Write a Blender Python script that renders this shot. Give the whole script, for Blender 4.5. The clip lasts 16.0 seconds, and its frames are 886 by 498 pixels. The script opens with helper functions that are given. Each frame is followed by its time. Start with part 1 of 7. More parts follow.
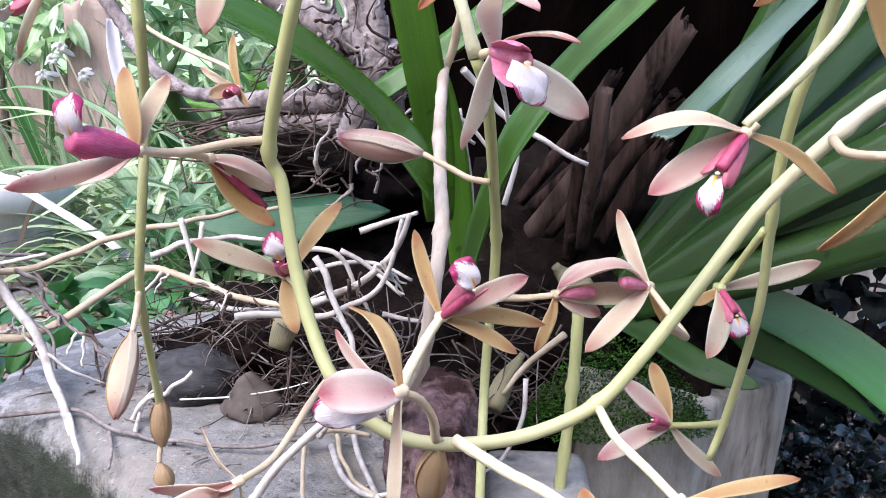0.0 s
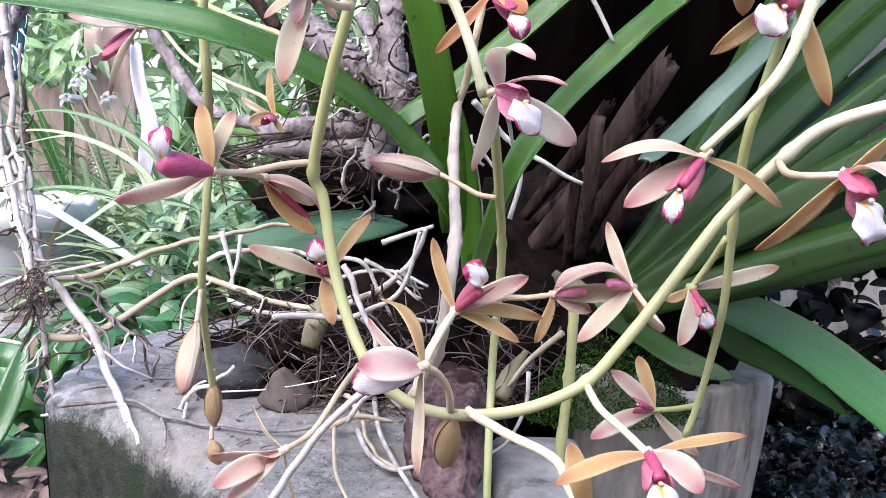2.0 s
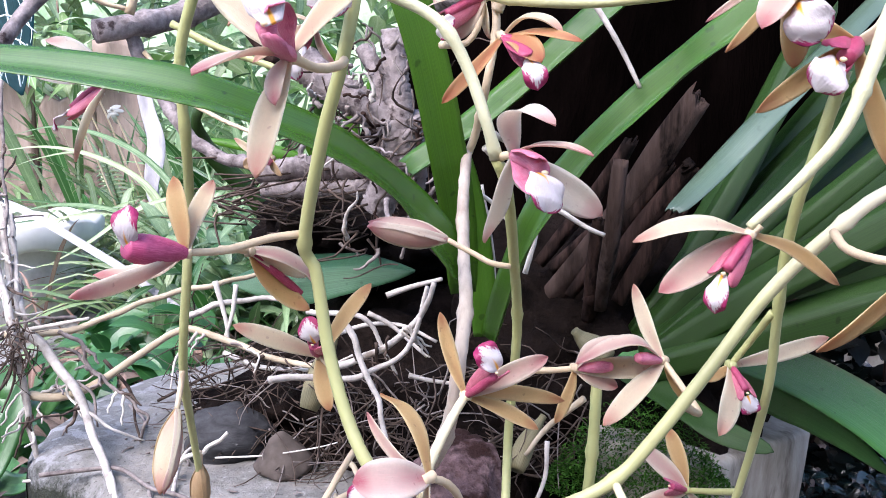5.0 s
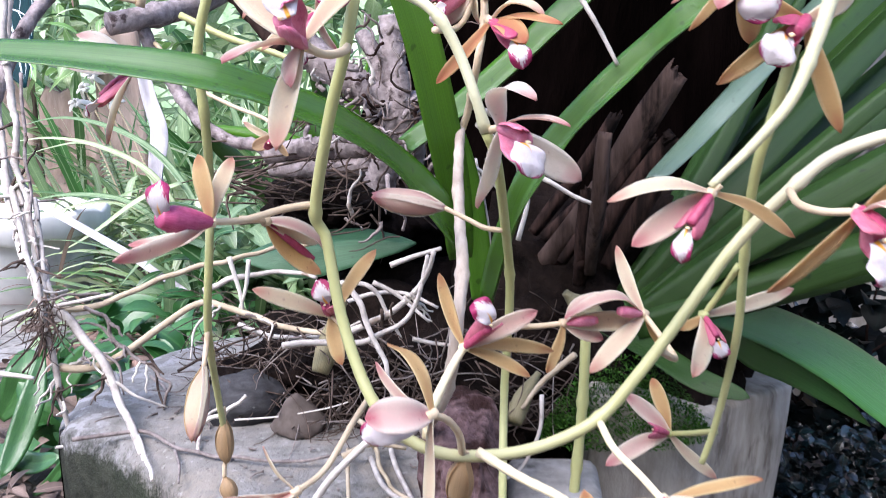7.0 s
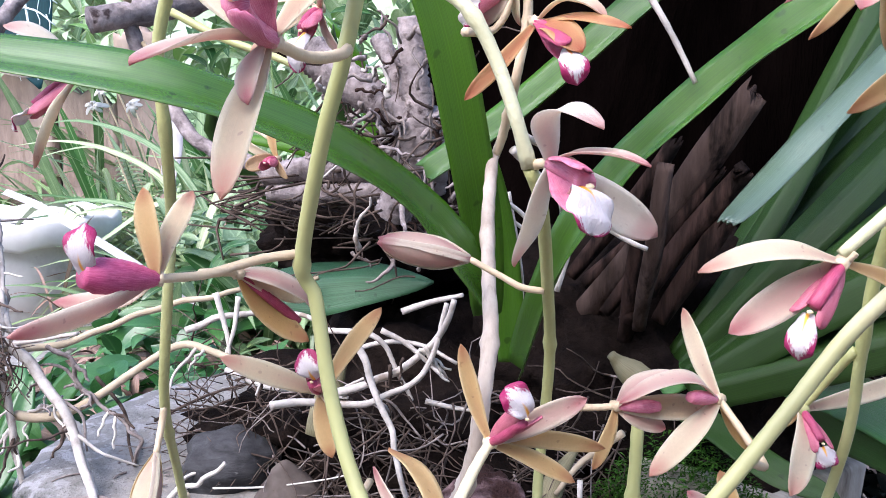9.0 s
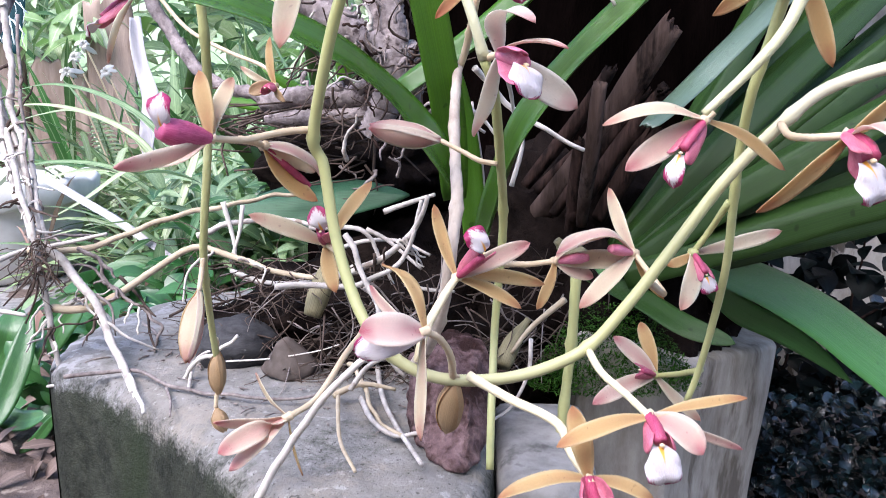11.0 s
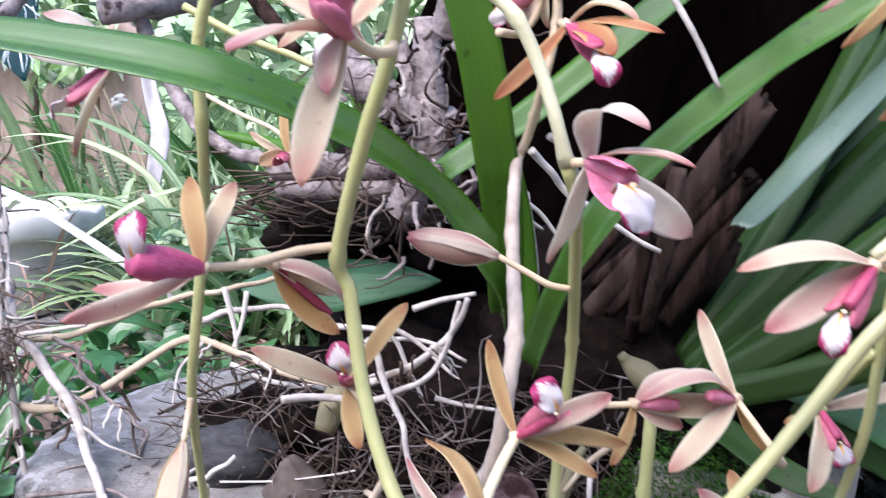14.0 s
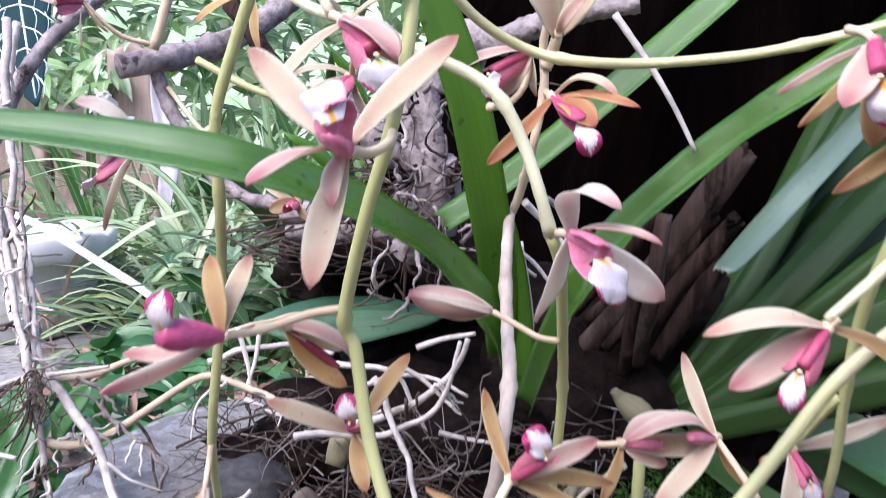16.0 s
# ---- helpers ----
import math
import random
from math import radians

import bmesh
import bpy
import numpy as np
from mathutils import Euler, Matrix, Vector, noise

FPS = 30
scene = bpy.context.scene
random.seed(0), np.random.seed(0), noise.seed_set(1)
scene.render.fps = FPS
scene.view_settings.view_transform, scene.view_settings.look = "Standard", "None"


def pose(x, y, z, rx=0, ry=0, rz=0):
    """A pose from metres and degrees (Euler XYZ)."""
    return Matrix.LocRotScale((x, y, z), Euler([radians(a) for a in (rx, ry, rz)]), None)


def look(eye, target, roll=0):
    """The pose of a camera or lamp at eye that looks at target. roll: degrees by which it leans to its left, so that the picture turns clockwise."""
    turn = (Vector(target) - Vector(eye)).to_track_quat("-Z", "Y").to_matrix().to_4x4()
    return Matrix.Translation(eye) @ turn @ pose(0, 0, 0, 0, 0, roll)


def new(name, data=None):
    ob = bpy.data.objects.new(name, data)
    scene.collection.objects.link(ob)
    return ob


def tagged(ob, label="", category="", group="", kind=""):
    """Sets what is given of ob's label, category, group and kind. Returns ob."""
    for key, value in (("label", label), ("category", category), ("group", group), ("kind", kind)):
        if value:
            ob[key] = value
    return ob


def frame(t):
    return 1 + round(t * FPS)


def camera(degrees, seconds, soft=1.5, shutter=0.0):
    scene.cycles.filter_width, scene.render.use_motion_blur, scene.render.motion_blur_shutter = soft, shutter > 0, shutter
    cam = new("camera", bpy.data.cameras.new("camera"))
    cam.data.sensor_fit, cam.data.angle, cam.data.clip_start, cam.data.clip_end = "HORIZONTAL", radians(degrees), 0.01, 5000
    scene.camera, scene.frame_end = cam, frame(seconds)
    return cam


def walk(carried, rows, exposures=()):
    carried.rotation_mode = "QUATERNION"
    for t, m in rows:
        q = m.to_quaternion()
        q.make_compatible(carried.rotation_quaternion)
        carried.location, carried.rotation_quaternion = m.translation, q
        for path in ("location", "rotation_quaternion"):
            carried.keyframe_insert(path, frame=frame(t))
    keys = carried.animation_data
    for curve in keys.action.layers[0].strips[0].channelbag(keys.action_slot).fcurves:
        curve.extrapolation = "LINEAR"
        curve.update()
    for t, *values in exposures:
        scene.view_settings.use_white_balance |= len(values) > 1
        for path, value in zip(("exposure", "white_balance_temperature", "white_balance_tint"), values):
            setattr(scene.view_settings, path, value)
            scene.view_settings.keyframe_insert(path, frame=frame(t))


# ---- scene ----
EXPOSURE = 1.82
cam = camera(54.7, 16.0, soft=0.75, shutter=0.45)
PATH = [
    (0, (0.001, -0.009, 0.794), (0.002, 1.961, 0.446), 0.1),
    (0.5, (0.0, -0.007, 0.794), (0.022, 1.964, 0.459), 1.6),
    (1, (-0.006, -0.012, 0.795), (0.008, 1.96, 0.462), 1.6),
    (1.5, (-0.005, -0.05, 0.801), (0.01, 1.928, 0.503), 1.0),
    (2, (-0.001, -0.077, 0.798), (-0.023, 1.9, 0.498), 0.1),
    (2.5, (0.002, -0.076, 0.809), (-0.02, 1.905, 0.536), -0.7),
    (3, (-0.004, -0.042, 0.813), (-0.037, 1.939, 0.537), -0.4),
    (3.2, (-0.007, -0.027, 0.816), (-0.038, 1.955, 0.548), -0.3),
    (5.3, (0.004, -0.027, 0.823), (-0.047, 1.949, 0.516), -0.5),
    (5.5, (0.007, -0.046, 0.812), (-0.033, 1.926, 0.477), -0.4),
    (6, (0.011, -0.083, 0.791), (-0.018, 1.88, 0.41), -0.2),
    (6.5, (0.009, -0.094, 0.806), (-0.033, 1.872, 0.446), -1.2),
    (7, (0.003, -0.067, 0.821), (-0.052, 1.905, 0.489), -1.9),
    (7.5, (-0.006, -0.029, 0.827), (-0.064, 1.946, 0.519), -1.4),
    (8, (-0.004, 0.013, 0.829), (-0.086, 1.99, 0.543), -0.7),
    (8.2, (-0.001, 0.031, 0.828), (-0.119, 2.004, 0.525), -0.8),
    (10.3, (-0.002, -0.024, 0.815), (-0.053, 1.952, 0.508), 0.4),
    (10.5, (0.002, -0.043, 0.809), (-0.052, 1.929, 0.479), -0.4),
    (11, (0.0, -0.077, 0.795), (-0.03, 1.89, 0.432), -0.4),
    (11.5, (-0.004, -0.085, 0.793), (-0.02, 1.881, 0.425), -0.4),
    (12, (0.0, -0.061, 0.801), (0.0, 1.907, 0.447), -0.4),
    (12.5, (0.003, -0.021, 0.812), (0.018, 1.952, 0.487), -0.3),
    (13, (0.001, 0.011, 0.818), (0.031, 1.988, 0.519), 0.2),
    (13.5, (-0.004, 0.018, 0.818), (0.024, 1.994, 0.508), 0.2),
    (14, (-0.021, 0.022, 0.823), (-0.07, 2.0, 0.526), 1.1),
    (14.5, (-0.026, 0.042, 0.849), (-0.148, 2.02, 0.579), 1.2),
    (15, (-0.009, 0.052, 0.863), (-0.13, 2.034, 0.627), 0.7),
    (15.5, (-0.008, 0.036, 0.864), (-0.128, 2.017, 0.618), 0.5),
    (16, (-0.016, -0.004, 0.847), (-0.085, 1.976, 0.573), 0.2),
]
walk(cam, [(t, look(eye, target, roll)) for t, eye, target, roll in PATH], exposures=((0, EXPOSURE, 6220, 20), (13.2, EXPOSURE, 6220, 20), (15.2, EXPOSURE - 0.13, 6120, 24)))

# light: open shade under a bright overcast sky
world = bpy.data.worlds.new("world")
scene.world = world
world.use_nodes = True
wn = world.node_tree
sky = wn.nodes.new("ShaderNodeTexSky")
sky.sky_type, sky.sun_disc, sky.sun_elevation, sky.sun_rotation = "NISHITA", False, radians(49), radians(212)
wn.links.new(sky.outputs[0], wn.nodes["Background"].inputs[0])
wn.nodes["Background"].inputs[1].default_value = 0.15
sun = new("sun", bpy.data.lights.new("sun", "SUN"))
sun.data.energy, sun.data.angle, sun.data.color = 2.25, radians(48), (1.0, 0.97, 0.93)
sun.matrix_world = look((-1.5, -1.9, 3.75), (0.0, 0.4, 0.7))

# ---- materials ----
def mat(name, base, rough=0.5, metal=0.0):
    m = bpy.data.materials.new(name)
    m.use_nodes = True
    b = m.node_tree.nodes["Principled BSDF"]
    b.inputs["Base Color"].default_value = (*base, 1)
    b.inputs["Roughness"].default_value, b.inputs["Metallic"].default_value = rough, metal
    return m


class Tree:
    """Short hand for the nodes of one material."""
    def __init__(self, m):
        self.t = m.node_tree
        self.bsdf = self.t.nodes["Principled BSDF"]

    def add(self, kind, **values):
        n = self.t.nodes.new(kind)
        for k, v in values.items():
            n.inputs[k.replace("_", " ")].default_value = v
        return n

    def wire(self, a, b):
        self.t.links.new(a, b)

    def coord(self, scale=(1, 1, 1), uv=False):
        mp = self.add("ShaderNodeMapping", Scale=scale)
        if uv:
            src = self.t.nodes.new("ShaderNodeUVMap")
            src.uv_map = "uv"
            self.wire(src.outputs[0], mp.inputs[0])
        else:
            src = self.t.nodes.new("ShaderNodeTexCoord")
            self.wire(src.outputs["Object"], mp.inputs[0])
        return mp.outputs[0]

    def noise(self, scale, detail=4, rough=0.55, at=None):
        n = self.add("ShaderNodeTexNoise", Scale=scale, Detail=detail, Roughness=rough)
        self.wire(at if at else self.coord(), n.inputs[0])
        return n.outputs[0]

    def ramp(self, fac, stops):
        r = self.t.nodes.new("ShaderNodeValToRGB")
        e = r.color_ramp.elements
        while len(e) < len(stops):
            e.new(0.5)
        for el, (p, c) in zip(e, stops):
            el.position, el.color = p, (*c, 1)
        self.wire(fac, r.inputs[0])
        return r.outputs[0]

    def mix(self, fac, a, b, how="MIX"):
        m = self.t.nodes.new("ShaderNodeMix")
        m.data_type, m.blend_type = "RGBA", how
        for sock, v in ((m.inputs[0], fac), (m.inputs[6], a), (m.inputs[7], b)):
            if isinstance(v, (int, float)):
                sock.default_value = v
            elif isinstance(v, tuple):
                sock.default_value = (*v, 1)
            else:
                self.wire(v, sock)
        return m.outputs[2]

    def math(self, op, a, b=0.0):
        m = self.t.nodes.new("ShaderNodeMath")
        m.operation = op
        for sock, v in zip(m.inputs, (a, b)):
            if isinstance(v, (int, float)):
                sock.default_value = v
            else:
                self.wire(v, sock)
        return m.outputs[0]

    def split(self, vec):
        s = self.t.nodes.new("ShaderNodeSeparateXYZ")
        self.wire(vec, s.inputs[0])
        return s.outputs

    def random(self):
        return self.t.nodes.new("ShaderNodeObjectInfo").outputs["Random"]

    def island(self):
        return self.t.nodes.new("ShaderNodeNewGeometry").outputs["Random Per Island"]

    def colour(self, c):
        self.wire(c, self.bsdf.inputs["Base Color"])

    def bump(self, height, strength=0.3, distance=0.002):
        b = self.add("ShaderNodeBump", Strength=strength, Distance=distance)
        self.wire(height, b.inputs["Height"])
        self.wire(b.outputs[0], self.bsdf.inputs["Normal"])

    def thin(self, share, c):
        """Light that comes through a leaf or petal."""
        tr, mx = self.t.nodes.new("ShaderNodeBsdfTranslucent"), self.t.nodes.new("ShaderNodeMixShader")
        mx.inputs[0].default_value = share
        self.wire(c, tr.inputs[0])
        self.wire(self.bsdf.outputs[0], mx.inputs[1])
        self.wire(tr.outputs[0], mx.inputs[2])
        self.wire(mx.outputs[0], self.t.nodes["Material Output"].inputs[0])


def petal_mat(name, cream, blush, edge, strength, band=0.2, share=0.44):
    """Cream to tan petal: a blushed band along its middle, pale margins, a darker tip, fine veins."""
    m = mat(name, cream, 0.45)
    k = Tree(m)
    uv = k.coord(uv=True)
    s = k.split(uv)
    across = k.math("ABSOLUTE", k.math("SUBTRACT", s[1], 0.5))
    veins = k.noise(7, 3, at=k.coord((0.6, 16, 1), True))
    blotch = k.noise(160, 3)
    mid = k.ramp(k.math("ADD", across, k.math("MULTIPLY", blotch, 0.14)), [(0.12, (1, 1, 1)), (0.28, (0.7, 0.7, 0.7)), (0.46, (0.0, 0.0, 0.0))])
    along = k.ramp(s[0], [(0.0, (1, 1, 1)), (0.25, (0.5 + 0.5 * band,) * 3), (0.55, (band,) * 3), (0.78, (0.2 + 0.6 * band,) * 3), (0.95, (1, 1, 1))])
    f = k.math("MULTIPLY", k.math("MULTIPLY", mid, along), k.math("ADD", k.math("MULTIPLY", veins, 0.9), strength))
    tip = k.ramp(k.math("ADD", s[0], k.math("MULTIPLY", k.math("SUBTRACT", blotch, 0.5), 0.2)), [(0.74, (0, 0, 0)), (0.90, (0.45, 0.45, 0.45)), (1.0, (0.8, 0.8, 0.8))])
    base = k.mix(k.ramp(across, [(0.30, (0, 0, 0)), (0.48, (1, 1, 1))]), k.mix(k.random(), cream, tuple(0.5 * (p + q) for p, q in zip(cream, edge))), edge)
    c = k.mix(f, base, blush)
    c = k.mix(tip, c, blush)
    c = k.mix(k.ramp(veins, [(0.35, (0.22, 0.22, 0.22)), (0.62, (0, 0, 0))]), c, tuple(v * 0.62 for v in cream))
    spot = k.ramp(k.noise(420, 1), [(0.70, (0, 0, 0)), (0.76, (0.3, 0.3, 0.3))])
    c = k.mix(spot, c, tuple(v * 0.45 for v in blush))
    grain = k.noise(900, 3)
    c = k.mix(k.ramp(grain, [(0.42, (0.12, 0.12, 0.12)), (0.58, (0, 0, 0))]), c, tuple(v * 0.7 for v in cream))
    k.colour(c)
    k.bump(k.math("ADD", veins, k.math("ADD", k.math("MULTIPLY", grain, 0.35), blotch)), 0.5, 0.0009)
    k.thin(share, c)
    k.bsdf.inputs["Specular IOR Level"].default_value = 0.3
    return m


PETAL = petal_mat("petal_cream", (0.83, 0.71, 0.49), (0.58, 0.21, 0.18), (0.88, 0.82, 0.66), 0.12, 0.2)
PETAL_TAN = petal_mat("petal_tan", (0.73, 0.51, 0.22), (0.50, 0.19, 0.10), (0.80, 0.65, 0.38), 0.12, 0.3)
PETAL_WHITE = petal_mat("petal_pale", (0.86, 0.79, 0.66), (0.62, 0.28, 0.28), (0.90, 0.86, 0.78), 0.04, 0.1)
PETAL_RUST = petal_mat("petal_rust", (0.66, 0.36, 0.17), (0.48, 0.12, 0.07), (0.74, 0.50, 0.26), 0.25, 0.6)
PETAL_BLUSH = petal_mat("petal_blush", (0.86, 0.70, 0.61), (0.52, 0.07, 0.13), (0.90, 0.80, 0.72), 0.40, 0.25)
PETAL_PINK = petal_mat("petal_pink", (0.83, 0.66, 0.53), (0.58, 0.15, 0.19), (0.89, 0.80, 0.68), 0.22, 0.5)


def lip_mat(name, start):
    """White lip with crimson corner blotches, faint purple veins and a yellow ridge."""
    m = mat(name, (0.8, 0.76, 0.78), 0.5)
    k = Tree(m)
    s = k.split(k.coord(uv=True))
    across = k.math("ABSOLUTE", k.math("SUBTRACT", s[1], 0.5))
    n = k.noise(3, 3, at=k.coord((3, 5, 1), True))
    fine = k.noise(240, 3)
    reach = k.math("ADD", k.math("ADD", k.math("MULTIPLY", s[0], 0.8), k.math("MULTIPLY", across, 0.9)), k.math("ADD", k.math("MULTIPLY", n, 0.5), k.math("MULTIPLY", fine, 0.2)))
    tip = k.ramp(k.math("DIVIDE", reach, 1.8), [(start, (0, 0, 0)), (start + 0.07, (1, 1, 1))])
    callus = k.ramp(k.math("ADD", k.math("ADD", k.math("MULTIPLY", across, 4.2), k.math("MULTIPLY", s[0], 1.5)), k.math("MULTIPLY", fine, 0.3)), [(0.55, (1, 1, 1)), (0.9, (0, 0, 0))])
    c = k.mix(k.ramp(k.noise(8, 3, at=k.coord((0.8, 11, 1), True)), [(0.50, (0, 0, 0)), (0.78, (0.5, 0.5, 0.5))]), (0.68, 0.64, 0.645), (0.54, 0.30, 0.44))
    c = k.mix(callus, c, (0.85, 0.42, 0.05))
    c = k.mix(tip, c, (0.36, 0.02, 0.11))
    k.colour(c)
    k.bump(k.math("ADD", n, fine), 0.5, 0.0008)
    k.thin(0.2, c)
    return m


def lobe_mat(name, a, b):
    m = mat(name, a, 0.4)
    k = Tree(m)
    n = k.noise(6, at=k.coord((1, 12, 1), True))
    c = k.mix(k.ramp(n, [(0.3, (0, 0, 0)), (0.7, (1, 1, 1))]), a, b)
    c = k.mix(k.ramp(k.noise(260, 3), [(0.5, (0, 0, 0)), (0.75, (0.5, 0.5, 0.5))]), c, tuple(v * 0.7 for v in a))
    k.colour(c)
    k.bump(n, 0.35, 0.0006)
    k.thin(0.2, c)
    return m


LIP = lip_mat("lip_white", 0.72)
LIP_DARK = lip_mat("lip_crimson", 0.58)
LOBE = lobe_mat("lobe_crimson", (0.46, 0.055, 0.13), (0.70, 0.27, 0.33))
LOBE_PINK = lobe_mat("lobe_pink", (0.60, 0.10, 0.22), (0.80, 0.36, 0.46))
LOBE_DEEP = lobe_mat("lobe_magenta", (0.42, 0.04, 0.14), (0.62, 0.14, 0.28))
RED = lobe_mat("column_red", (0.36, 0.025, 0.09), (0.58, 0.12, 0.22))


CAP = mat("anther_cream", (0.80, 0.66, 0.42), 0.4)


def stem_mat(name, a, b, scale=60):
    m = mat(name, a, 0.45)
    k = Tree(m)
    n = k.noise(scale, 3)
    big = k.noise(9, 2)
    c = k.mix(big, a, b)
    c = k.mix(k.ramp(n, [(0.62, (0, 0, 0)), (0.78, (0.5, 0.5, 0.5))]), c, tuple(v * 0.5 for v in b))
    k.colour(c)
    k.bump(k.math("ADD", n, k.noise(500, 3)), 0.5, 0.0009)
    return m


STEM = stem_mat("stem_green", (0.31, 0.33, 0.11), (0.45, 0.45, 0.22))
STEM_PALE = stem_mat("stem_pale", (0.55, 0.54, 0.38), (0.47, 0.47, 0.26))
STEM_OLIVE = stem_mat("stem_olive", (0.46, 0.45, 0.20), (0.55, 0.53, 0.30))
def loop_mat():
    """Green along the hanging part, pale grey-cream towards the old base."""
    m = mat("stem_loop", (0.3, 0.33, 0.1), 0.45)
    k = Tree(m)
    u = k.split(k.coord(uv=True))[0]
    n = k.noise(60, 3)
    c = k.mix(k.noise(9, 2), (0.31, 0.33, 0.11), (0.45, 0.45, 0.22))
    c = k.mix(k.ramp(k.math("ADD", u, k.math("MULTIPLY", n, 0.05)), [(0.42, (0, 0, 0)), (0.52, (0.35, 0.35, 0.35)), (0.66, (0.1, 0.1, 0.1)), (0.80, (0.2, 0.2, 0.2)), (0.90, (1, 1, 1))]), c, (0.62, 0.58, 0.42))
    c = k.mix(k.ramp(n, [(0.62, (0, 0, 0)), (0.78, (0.4, 0.4, 0.4))]), c, (0.22, 0.2, 0.1))
    k.colour(c)
    k.bump(n, 0.25, 0.0006)
    return m


STEM_LOOP = loop_mat()
PEDICEL = stem_mat("pedicel", (0.52, 0.39, 0.25), (0.62, 0.51, 0.35))
PEDICEL_PALE = stem_mat("pedicel_pale", (0.72, 0.64, 0.44), (0.66, 0.58, 0.36))


def leaf_mat(name, a, b, rough=0.35, spots=0.6, gloss=0.6, coat=0.0):
    m = mat(name, a, rough)
    k = Tree(m)
    lines = k.noise(9, 3, at=k.coord((0.12, 40, 1), True))
    big = k.noise(14, 3)
    spot = k.ramp(k.noise(160, 1), [(0.70, (0, 0, 0)), (0.76, (spots, spots, spots))])
    c = k.mix(k.math("MULTIPLY", k.math("ADD", lines, big), 0.5), a, b)
    c = k.mix(k.ramp(k.noise(5, 2, at=k.coord((0.05, 14, 1), True)), [(0.42, (0.4, 0.4, 0.4)), (0.56, (0, 0, 0))]), c, tuple(v * 0.5 for v in a))
    c = k.mix(spot, c, tuple(v * 0.35 for v in a))
    k.colour(c)
    k.bump(lines, 0.35, 0.0012)
    k.bsdf.inputs["Specular IOR Level"].default_value = gloss
    k.bsdf.inputs["Coat Weight"].default_value, k.bsdf.inputs["Coat Roughness"].default_value = coat, 0.22
    k.thin(0.18, c)
    return m


LEAF = leaf_mat("leaf_strap", (0.042, 0.145, 0.006), (0.088, 0.225, 0.014), 0.36, 0.6, 0.4)
LEAF_WAXY = leaf_mat("leaf_waxy", (0.042, 0.145, 0.006), (0.085, 0.22, 0.014), 0.22, 0.6, 0.6, 0.6)
LEAF_SHEEN = leaf_mat("leaf_sheen", (0.036, 0.13, 0.005), (0.075, 0.20, 0.012), 0.28, 0.5, 0.6, 0.3)
# Shaded copy of LEAF: the right-hand fan's shade is in its colour.
LEAF_DARK = leaf_mat("leaf_shaded", (0.012, 0.037, 0.006), (0.038, 0.095, 0.015), 0.42, 0.6, 0.38)
LEAF_BLUE = leaf_mat("leaf_worn", (0.07, 0.14, 0.08), (0.17, 0.24, 0.17), 0.3, 0.5, 0.9, 0.4)
LEAF_BEND = leaf_mat("leaf_bent", (0.045, 0.195, 0.034), (0.105, 0.32, 0.085), 0.30, 0.4, 0.6)
LEAF_BROAD = leaf_mat("leaf_broad", (0.032, 0.115, 0.045), (0.080, 0.20, 0.10), 0.38, 0.5, 0.5)


def stuff_leaf_mat(name, a, b, rough=0.45, thin=0.25, gloss=0.5, few=1.0):
    m = mat(name, a, rough)
    k = Tree(m)
    c = k.mix(k.math("POWER", k.island(), few), a, b)
    c = k.mix(k.math("MULTIPLY", k.noise(40, 3), 0.6), c, tuple(v * 0.6 for v in a))
    s = k.split(k.coord(uv=True))
    rib = k.math("ABSOLUTE", k.math("SUBTRACT", s[1], 0.5))
    c = k.mix(k.ramp(rib, [(0.0, (0.45, 0.45, 0.45)), (0.09, (0, 0, 0))]), c, b)
    c = k.mix(k.ramp(rib, [(0.30, (0, 0, 0)), (0.5, (0.5, 0.5, 0.5))]), c, a)
    c = k.mix(k.ramp(k.noise(9, 2, at=k.coord((1.2, 3, 1), True)), [(0.45, (0.35, 0.35, 0.35)), (0.62, (0, 0, 0))]), c, a)
    k.colour(c)
    k.bsdf.inputs["Specular IOR Level"].default_value = gloss
    k.bump(k.noise(160, 3), 0.4, 0.0015)
    k.thin(thin, c)
    return m


# In GRASS and BUSH, whitish and dark leaf tones imitate highlights and shaded gaps.
GRASS = stuff_leaf_mat("blade_green", (0.026, 0.125, 0.020), (0.50, 0.64, 0.36), 0.34, 0.3, 0.7, 1.1)
GRASS_PALE = stuff_leaf_mat("blade_pale", (0.20, 0.32, 0.10), (0.76, 0.79, 0.60), 0.4, 0.25, 0.6)
BUSH = stuff_leaf_mat("bush_green", (0.022, 0.095, 0.020), (0.44, 0.58, 0.34), 0.34, 0.3, 0.7, 1.4)
# Shade is put into these near-black greens; a few brighter leaves act as glints.
BUSH_SHADED = stuff_leaf_mat("bush_shaded", (0.001, 0.004, 0.004), (0.030, 0.075, 0.080), 0.26, 0.05, 0.7, 2.2)
# Black silhouettes against the wall, painted by colour rather than lit.
BUSH_SILHOUETTE = stuff_leaf_mat("bush_silhouette", (0.0008, 0.002, 0.002), (0.006, 0.018, 0.016), 0.5, 0.03, 0.15)
# Leaf greens whitened so that bright light is in the colour.
BRIGHT = stuff_leaf_mat("bush_lit", (0.14, 0.30, 0.07), (0.78, 0.82, 0.64), 0.45, 0.4, 0.6, 0.8)
HERB = stuff_leaf_mat("herb_green", (0.020, 0.10, 0.022), (0.10, 0.27, 0.075), 0.36, 0.25, 0.7)
MOSS = stuff_leaf_mat("moss_green", (0.022, 0.08, 0.010), (0.10, 0.24, 0.035), 0.85, 0.1, 0.1)
LITTER_DULL = stuff_leaf_mat("litter_dull", (0.07, 0.045, 0.035), (0.30, 0.22, 0.18), 0.8, 0.05)
